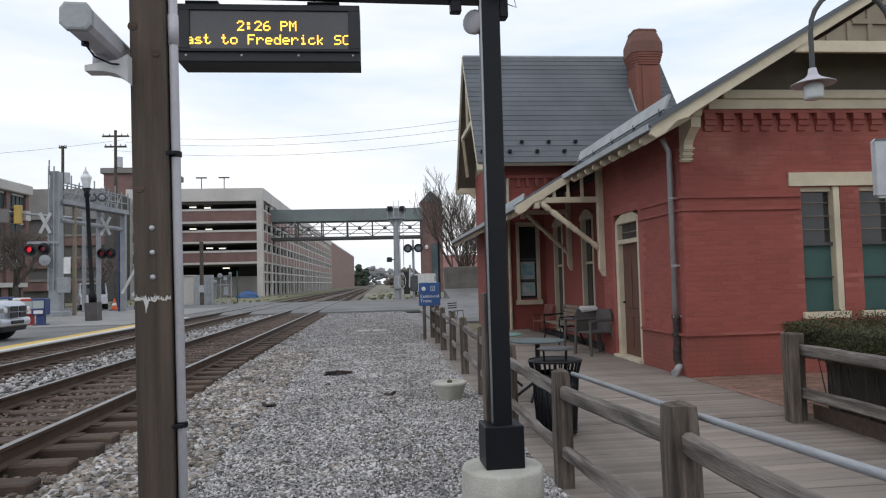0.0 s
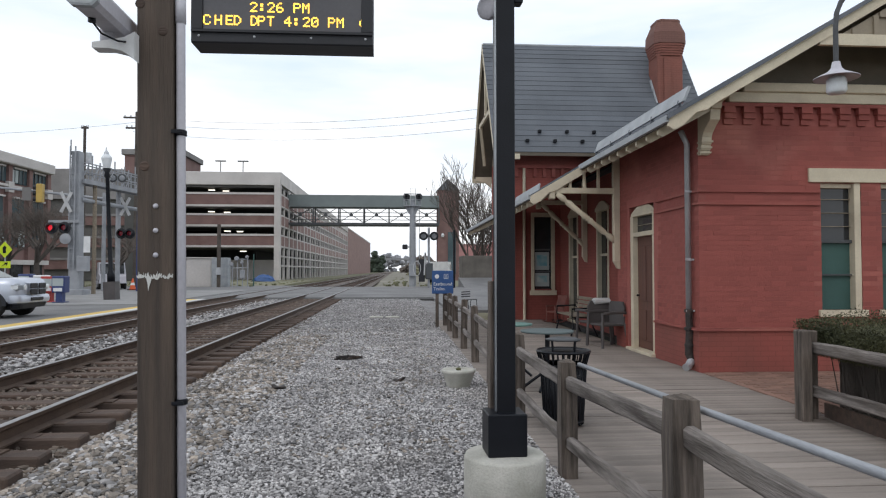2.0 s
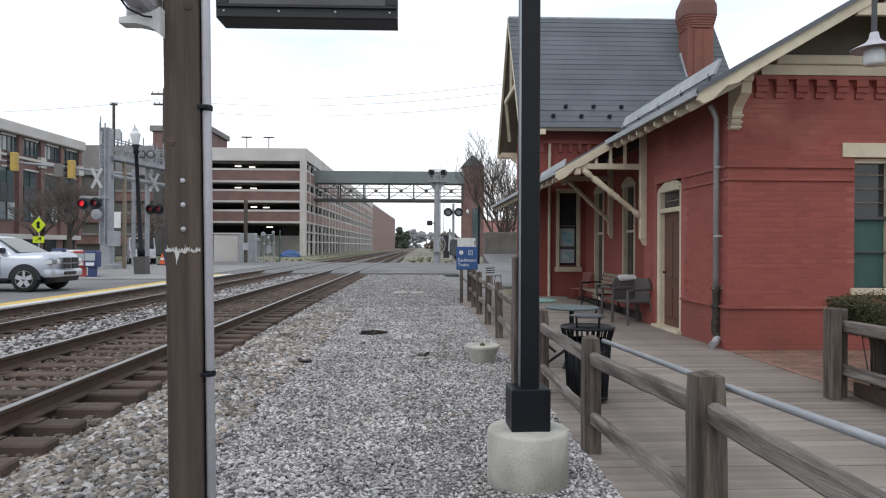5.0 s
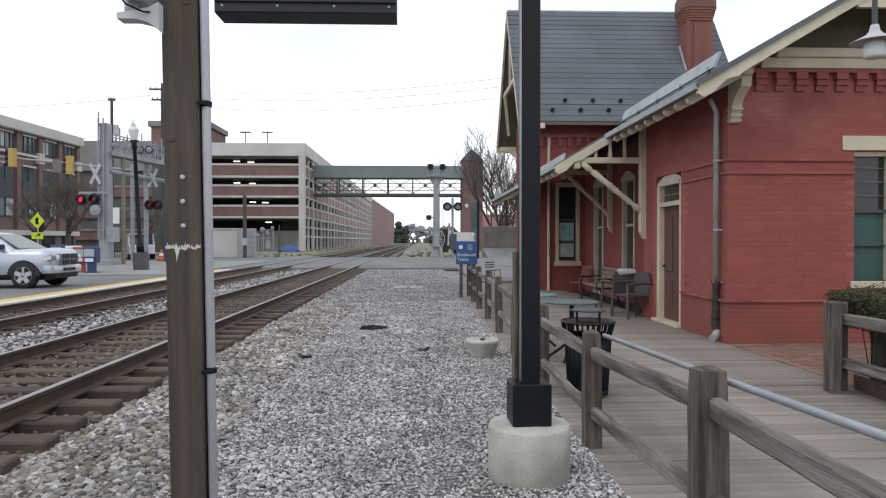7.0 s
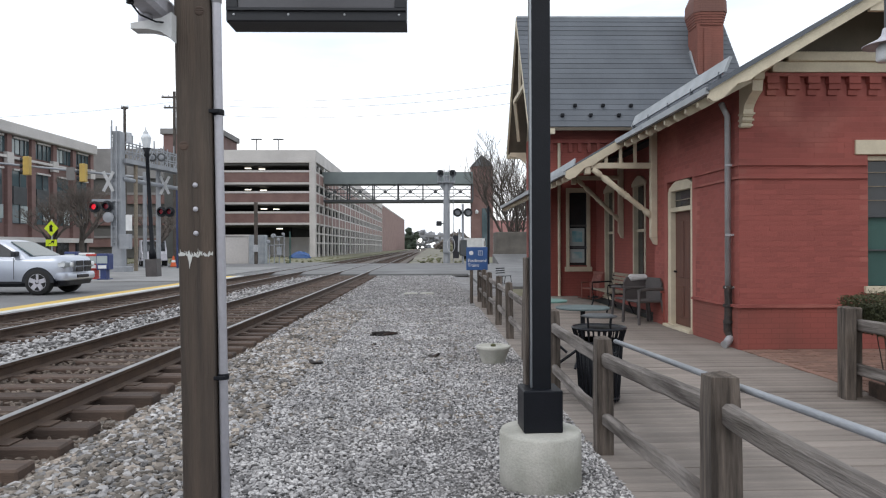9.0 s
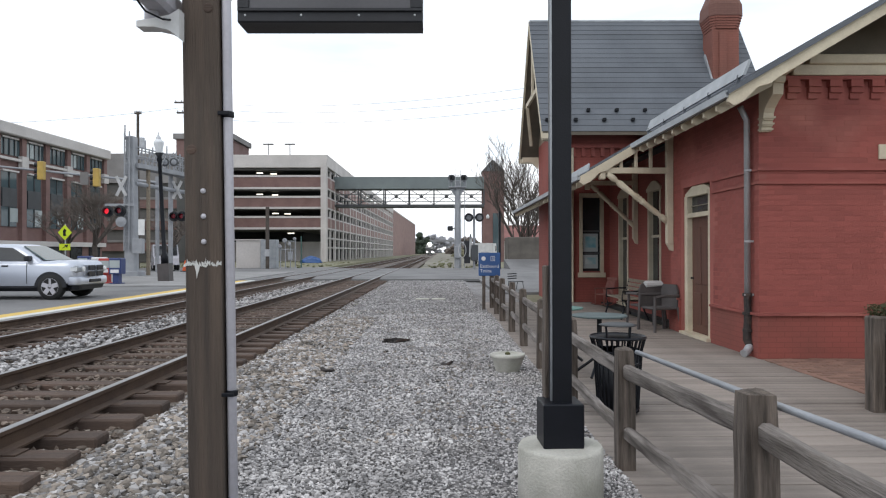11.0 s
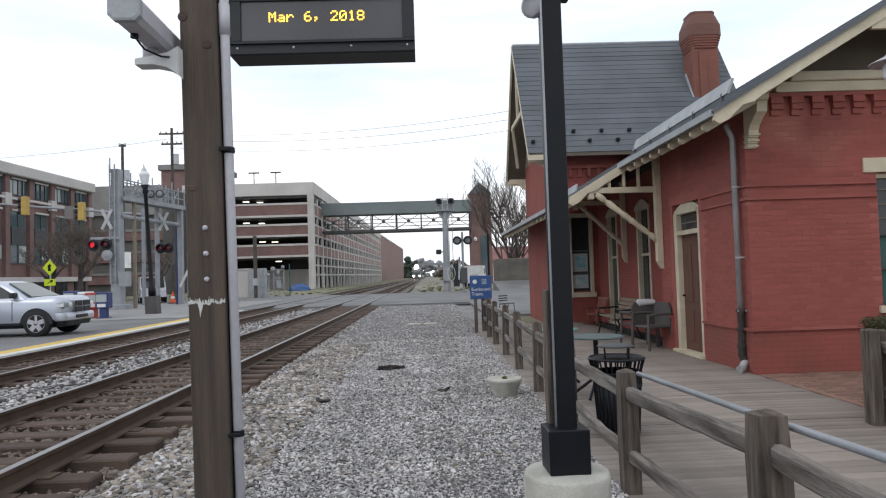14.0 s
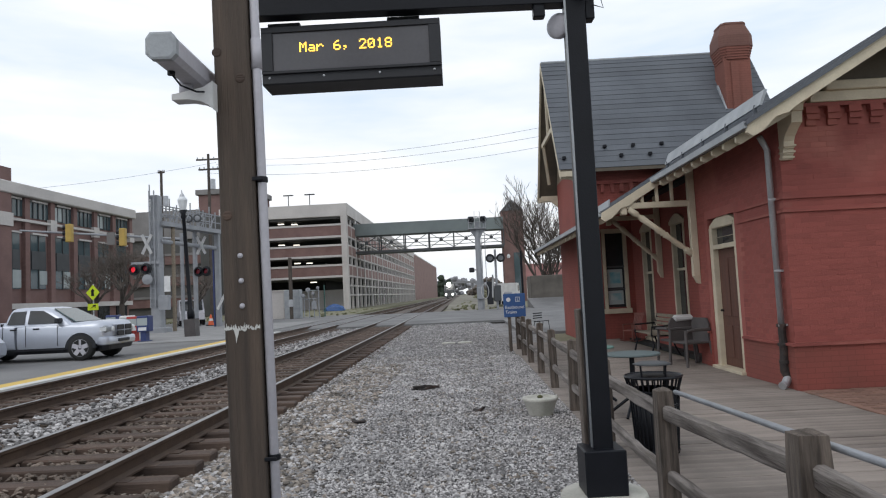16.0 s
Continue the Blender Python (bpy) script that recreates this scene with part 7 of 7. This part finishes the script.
    part("cross_pipe", tube((-0.6, 0.06, 1.45), (0.9, 0.06, 1.5), 0.05, n=6), "signal_grey", q)
    part("cross_pipe", tube((-0.2, 0.06, 2.2), (0.8, 0.06, 2.2), 0.04, n=6), "lead", q)
    part("switch_box", box(0.2, 0.6, -0.12, 0.05, 0.6, 1.3, 0.02), "signal_grey", q)
    b = thing("blue_tarpaulin", -15.8, 84, 0.15, 0, "crumpled blue tarpaulin over a heap", "tarpaulin")
    bm = bmesh.new()
    bmesh.ops.create_icosphere(bm, subdivisions=3, radius=1.0)
    for v in bm.verts:
        v.co = Vector((v.co.x * 1.3, v.co.y * 0.8, max(v.co.z, -0.1) * 0.75)) + noise.noise_vector(v.co * 2) * 0.22
    part("sheet", bm, "blue", b)
    s = thing("green_post", -12.6, 62, 0.2, 0, "slim green trackside marker post", "post")
    part("post", tube((0, 0, -0.2), (0, 0, 2.7), 0.06, n=6), "green", s)


def far_signals():
    t = thing("rail_signal", 1.47, 58, -0.05, 0, "silver railway signal mast with signal heads", "rail signal")
    part("mast", tube((0, 0, -0.2), (0, 0, 7.6), 0.28, 0.22, n=12), "signal_grey", t)
    part("platform", box(-0.75, 0.75, -0.45, 0.45, 6.95, 7.03), "signal_grey", t)
    for x in (-0.5, 0.55):
        h = part("signal_head", lathe([(0.05, 0.0), (0.3, 0.02), (0.3, 0.05), (0.05, 0.06)], (x, -0.2, 7.75), (0, -1, 0), 16), "black_plastic", t, "round black target signal")
        part("hood", lathe([(0.12, 0), (0.13, 0.3), (0.11, 0.3), (0.1, 0.02)], (x, -0.26, 7.75), (0, -1, 0), 10), "black_plastic", h)
        part("head_case", box(x - 0.13, x + 0.13, -0.2, 0.15, 7.45, 7.95, 0.04), "signal_grey", h)
        part("bracket", tube((x, 0, 7.0), (x, 0, 7.5), 0.05, n=6), "signal_grey", t)
    for x in (-0.72, 0.72):
        part("railing", wire([(x, 0.4, 7.03), (x, 0.4, 8.0), (x, -0.4, 8.0), (x, -0.4, 7.03)], 0.025, n=5), "signal_grey", t)
    for y in (-0.42, 0.42):
        for z in (7.5, 8.0):
            part("railing", tube((-0.72, y, z), (0.72, y, z), 0.025, n=5), "signal_grey", t)
    part("railing", wire([(-0.2, -0.42, 7.03), (-0.2, -0.42, 8.45), (0.25, -0.42, 8.45), (0.25, -0.42, 7.03)], 0.025, n=5), "worn_white", t)
    part("gusset", prism([(-0.7, 6.95), (0.7, 6.95), (0.25, 6.3), (-0.25, 6.3)], "xz", -0.06, 0.06), "signal_grey", t)
    part("ladder", wire([(0.3, 0.25, 0.2), (0.3, 0.25, 7.9)], 0.03, n=5), "signal_grey", t)
    part("ladder", wire([(0.6, 0.25, 0.2), (0.6, 0.25, 7.9)], 0.03, n=5), "signal_grey", t)
    part("cabinet", box(-0.3, 0.3, -0.5, -0.2, 1.0, 2.0, 0.03), "signal_grey", t)
    part("side_arm", box(-0.6, 0.0, -0.05, 0.05, 3.45, 3.55), "signal_grey", t)
    part("side_head", box(-0.85, -0.4, -0.3, 0.2, 3.3, 3.7, 0.05), "black_plastic", t)
    c = thing("crossing_flasher", 2.55, 51.5, 0.1, 0, "railway crossing flasher pair on a silver mast", "crossing signal")
    part("mast", tube((0, 0, 0), (0, 0, 4.6), 0.09, n=8), "signal_grey", c)
    part("bar", box(-0.5, 0.5, -0.08, 0.0, 3.9, 4.0), "black_plastic", c)
    for x in (-0.4, 0.4):
        f = part("flasher", lathe([(0.33, 0), (0.33, 0.05), (0.24, 0.07)], (x, -0.1, 3.95), (0, -1, 0), 20), "black_plastic", c)
        part("lens", lathe([(0.2, 0.07), (0.2, 0.1), (0.05, 0.12)], (x, -0.1, 3.95), (0, -1, 0), 16), "signal_grey", f, "pale unlit lens")
        part("hood", lathe([(0.26, 0.05), (0.26, 0.32), (0.245, 0.32), (0.245, 0.06)], (x, -0.1, 3.95), (0, -1, 0.06), 16), "black_plastic", f)
    part("gate_post", box(1.85, 2.0, -0.1, 0.1, 0, 4.4), "black", c)
    part("mechanism", box(-0.25, 0.3, -0.3, 0.3, 0.7, 1.9, 0.05), "steel_dark", c)
    part("mechanism_box", box(0.5, 1.1, -0.2, 0.3, 0.2, 1.35, 0.04), "signal_grey", c)
    for x in (-0.35, -0.1):
        part("counterweight", beam((x, -0.25, 1.0), (-0.28, -0.25, 2.7), 0.08, 0.1), "worn_white", c, "white gate arm pivot")
    part("control_case", box(-0.75, -0.3, -0.2, 0.2, 0.5, 2.2, 0.03), "black_plastic", c)
    part("coiled_cable", wire([(-0.9 + 0.28 * math.cos(a), -0.2, 1.5 + 0.55 * math.sin(a)) for a in (math.pi * k / 8 for k in range(17))], 0.03), "worn_white", c, "loop of pale cable")


def right_side():
    w = thing("concrete_wall", 6.2, 57, 0.1, 0, "low weathered concrete wall block", "wall")
    part("block", box(-0.55, 4, 0, 3, 0, 2.6, 0.05), "dark_concrete", w)
    part("footing", prism([(-6.0, -0.05), (-0.4, 0.72), (0.0, 0.75), (0.0, -0.05)], "yz", -0.9, 4.4), "asphalt", w, "sloping asphalt apron at its foot")
    v = thing("white_van", 4.6, 68, 0.2, 80, "white van parked beyond the crossing", "van")
    part("body", loft([[(-2.4, -0.95, 0.4), (-2.4, -0.9, 2.1), (-2.4, 0.9, 2.1), (-2.4, 0.95, 0.4)], [(1.2, -0.95, 0.4), (0.9, -0.88, 2.1), (0.9, 0.88, 2.1), (1.2, 0.95, 0.4)], [(2.2, -0.9, 0.45), (2.1, -0.85, 1.1), (2.1, 0.85, 1.1), (2.2, 0.9, 0.45)]]), "white", v)
    part("windows", box(-0.4, 0.9, -0.93, 0.93, 1.3, 1.85), "dark_glass", v)
    for s in (-1, 1):
        for px in (-1.5, 1.5):
            wheel(v, px, s * 0.85, 0.36, 0.2)
    b = thing("red_roofed_house", 17, 125, -0.1, 0, "low building with a dull red roof", "house")
    part("wall", box(-7, 14, 0, 10, 0, 3.6), "offwhite", b)
    part("roof", prism([(-0.6, 3.5), (10.6, 3.5), (5, 6.6)], "yz", -7.5, 14.5), "red_roof", b)
    k = thing("iron_bench", 2.85, 26.0, 0.0, 55, "black iron bench behind the fence", "bench")
    k.scale = (0.75, 0.75, 0.8)
    part("seat", box(-0.45, 0.45, -0.2, 0.2, 0.42, 0.45, 0.01), "black", k)
    for z in (0.55, 0.66, 0.77):
        part("back_slat", box(-0.45, 0.45, 0.2, 0.22, z, z + 0.05), "black", k)
    for x in (-0.45, 0.45):
        part("leg", wire([(x, -0.2, 0), (x, -0.15, 0.42), (x, 0.15, 0.42), (x, 0.22, 0)], 0.02, n=5), "black", k)


def bare_tree(name, x, y, z, h, seed, spread, label, levels=5):
    t = thing(name, x, y, z, 0, label, "tree")
    rng = random.Random(seed)
    trunk, crown = bmesh.new(), bmesh.new()

    def grow(p, d, length, r, lev):
        q = p + d * length
        m = p.lerp(q, 0.5) + Vector((rng.uniform(-1, 1), rng.uniform(-1, 1), 0)) * length * 0.05
        bm = trunk if lev < 2 else crown
        n = 7 if lev < 2 else (5 if lev < 3 else 3)
        tube(p, m, r, r * 0.85, n, bm, False)
        tube(m, q, r * 0.85, r * 0.66, n, bm, False)
        if lev >= levels:
            return
        for i in range(rng.choice((2, 3, 3)) if lev else 5):
            v = Vector((rng.uniform(-1, 1), rng.uniform(-1, 1), rng.uniform(-0.2, 0.8)))
            nd = (d * 1.0 + v.normalized() * spread * rng.uniform(0.6, 1.2)).normalized()
            nd.z = max(nd.z, -0.05)
            grow(m.lerp(q, rng.uniform(0.2, 1.0)) if lev else q, nd.normalized(), length * rng.uniform(0.62, 0.85), r * 0.58, lev + 1)
    grow(Vector((0, 0, -0.2)), Vector((0, 0, 1)), h * 0.17, h * 0.02, 0)
    part("trunk", trunk, "bark", t)
    part("crown", crown, "twig", t, "bare grey-brown twigs")


def vase_tree(x, y, h):
    """Many stems that fan out from a low stool."""
    t = thing("bare_tree", x, y, 0.1, 0, "bare many-stemmed winter tree with fine twigs", "tree")
    rng = random.Random(17)
    trunk, crown = bmesh.new(), bmesh.new()
    tube((0, 0, -0.2), (0, 0, 0.07 * h), 0.03 * h, 0.024 * h, 9, trunk)

    def twig(p, d, length, r, lev):
        n = 5 if lev == 0 else 3
        bm = trunk if lev == 0 else crown
        steps = 6 if lev == 0 else 3
        for k in range(steps):
            d = (d + Vector((rng.uniform(-0.12, 0.12), rng.uniform(-0.12, 0.12), 0.06))).normalized()
            q = p + d * (length / steps)
            tube(p, q, r, r * 0.8, n, bm, False)
            r *= 0.8
            p = q
            if lev < 4 and (lev > 0 or k > 0):
                for b in range(2 if lev < 2 else 1):
                    v = Vector((rng.uniform(-1, 1), rng.uniform(-1, 1), rng.uniform(-0.1, 0.7))).normalized()
                    twig(p, (d + v * 0.75).normalized(), length * rng.uniform(0.36, 0.52), max(r * 0.62, 0.02), lev + 1)
    for i in range(11):
        a = 2 * math.pi * (i + rng.uniform(-0.3, 0.3)) / 11
        lean = rng.uniform(0.3, 1.35)
        d = Vector((math.cos(a) * lean, math.sin(a) * lean, 1)).normalized()
        twig(Vector((0.02 * h * math.cos(a), 0.02 * h * math.sin(a), 0.06 * h)), d, h * rng.uniform(0.6, 0.82), 0.019 * h, 0)
    part("trunk", trunk, "bark", t)
    part("crown", crown, "bark", t, "bare dark twigs")


def far_woods():

    def clumps(name, n, x0, x1, y0, y1, zmax, s0, s1, material, label, foot=0.0):
        bm = bmesh.new()
        r = random.Random(n)
        for i in range(n):
            x, y = r.uniform(x0, x1), r.uniform(y0, y1)
            f = (x - x0) / (x1 - x0)
            z = foot + r.random() ** 0.8 * zmax * (0.65 + 0.35 * math.sin(f * 9 - 1.7))
            s = r.uniform(s0, s1)
            a = r.uniform(0, 6.28)
            m = Matrix.Translation((x, y, z)) @ Euler((r.uniform(-0.5, 0.5), r.uniform(-0.5, 0.5), a)).to_matrix().to_4x4() @ Matrix.Diagonal((s, s, s * 0.8, 1))
            bmesh.ops.create_icosphere(bm, subdivisions=1, radius=1.0, matrix=m)
        rough(bm, s0 * 0.5, 0.9 / s0)
        tagged(part(name, bm, material), label, "woods", kind="stuff")
    clumps("far_woods", 500, -90, 130, 760, 860, 19, 2.2, 4.6, "far_wood", "winter woods on the skyline in haze-toned grey")
    clumps("far_woods", 120, 10, 170, 330, 380, 8.0, 2.0, 4.0, "far_wood", "bare grey thicket beyond the crossing")
    clumps("evergreen_thicket", 90, -17.5, -9.3, 480, 510, 14, 1.5, 3.0, "evergreen", "dark evergreen bushes beside the tracks")
    clumps("brushwood", 120, -34, -9.6, 500, 530, 11, 1.5, 3, "far_wood", "dull brushwood beside the far tracks")
    clumps("brushwood", 260, 2.8, 34, 340, 352, 9, 0.6, 1.3, "twig", "brown brushwood beside the curve of the tracks")
    clumps("brushwood", 80, 3.0, 9.0, 120, 180, 2.2, 0.4, 0.9, "grass", "low dry scrub beside the tracks")
    clumps("scrub", 220, -1.4, 4.2, 58, 110, 0.35, 0.10, 0.24, "dry_scrub", "low dry tufts beside the far tracks")
    clumps("scrub", 160, -30, -10.8, 60, 92, 0.2, 0.10, 0.22, "dry_scrub", "thin dry grass tufts before the garage")
    # Its haze is only colour, shared with the far woods.
    o = thing("far_overpass", -6, 640, 0, 0, "road overpass across the tracks in haze-toned grey", "bridge")
    part("deck", box(-14, 26, 0, 12, 11.0, 13.0), "far_wood", o)
    for x in (-8, 16):
        part("pier", box(x - 1, x + 1, 2, 10, 0, 12.0), "far_wood", o)


def train():
    t = thing("train", -3.95, 900, 0, 0, "distant approaching locomotive with bright headlights", "train")
    part("nose", loft([[(-1.5, 0.6, 0.6), (-1.5, 0.6, 2.6), (1.5, 0.6, 2.6), (1.5, 0.6, 0.6)], [(-1.55, 1.6, 0.6), (-1.45, 1.6, 4.4), (1.45, 1.6, 4.4), (1.55, 1.6, 0.6)], [(-1.55, 19, 0.6), (-1.45, 19, 4.5), (1.45, 19, 4.5), (1.55, 19, 0.6)]]), "steel_dark", t)
    part("windscreen", prism([(1.0, 3.0), (1.1, 3.0), (1.55, 3.9), (1.45, 3.9)], "yz", -1.2, 1.2), "dark_glass", t)
    # Glowing lens over a metre wide: its size imitates the lamp's glare.
    part("headlight", lathe([(0.62, 0), (0.62, 0.15), (0.3, 0.25)], (0, 1.0, 4.45), (0, -1, 0), 16), "head", t, "white headlight widened to imitate its glare")
    for x in (-1.0, 1.0):
        part("ditch_light", lathe([(0.22, 0), (0.22, 0.1), (0.16, 0.15)], (x, 0.5, 1.4), (0, -1, 0), 12), "head", t, "bright ditch light")
    for y in (4, 8, 13, 17):
        for x in (-0.75, 0.75):
            part("wheel", lathe([(0.5, -0.07), (0.5, 0.07)], (x, y, 0.68), (1, 0, 0), 14), "steel_dark", t)
    return t


parking_garage()
foot_bridge()
office_building()
crossing_gantry()
street_lamp()
news_boxes()
pickup_truck()
parked_car("parked_car", -15.4, 18.9, 0, "silver", "silver car with a dark bumper beside the pickup")
parked_car("parked_car", -24.5, 40.5, 20, "bench_slat", "pale beige car parked behind the pickup")
parked_car("parked_car", -28.5, 38, 10, "steel_dark", "dark car parked along the street")
street_clutter()
utility_pole(-26.5, 60, 13.8, "weathered timber utility pole behind the crossing", False)
utility_pole(-22.2, 60, 15.1, "tall timber utility pole carrying wires")
overhead_wires()
signal_cabinets()
far_signals()
right_side()
vase_tree(7.95, 61.3, 9.3)
bare_tree("bare_tree", -25.2, 50, 0.0, 13.0, 12, 0.95, "bare winter street tree before the office building", 8)
bare_tree("bare_tree", -21.0, 53, 0.0, 10.0, 21, 0.95, "bare winter street tree near the crossing", 6)
bare_tree("bare_tree", -28.5, 52, 0.0, 11.0, 33, 1.0, "spreading bare street tree along the office building", 7)
far_woods()
loco = train()


# ---- what moves ----
def motions():
    rows = []
    for t, y in ((0, 490), (2, 446), (4, 405), (5, 384), (6, 358), (7.5, 318), (9, 285), (11, 257), (12.5, 239), (14, 223), (16, 205)):
        turn = math.degrees(math.atan(0.0024 * max(0, y - 300)))
        rows.append((float(t), pose(-3.95 + curve_x(y), y, 0, 0, 0, -turn)))
    walk(loco, rows)
    # the display's text rolls to the left; what has not come yet, or has gone, lies behind the frame
    for ob, x, z, until, since in LETTERS:
        if since is None:
            start = until
            place = x
        else:
            start = since
            place = 0.96 + x
        rows = [(0.0, pose(max(-PARK, min(PARK, place)), 0, z))]
        stop = -PARK if since is None else x
        first, last = start + max(0.0, (place - PARK) / ROLL), start + (place - stop) / ROLL
        for k in range(9):
            t = first + (last - first) * k / 8
            if 0.02 < t < 15.9 and last > 0.02:
                rows.append((t, pose(max(stop, min(PARK, place - ROLL * (t - start))), 0, z)))
        rows.append((16.0, pose(stop, 0, z)))
        walk(ob, rows)


motions()
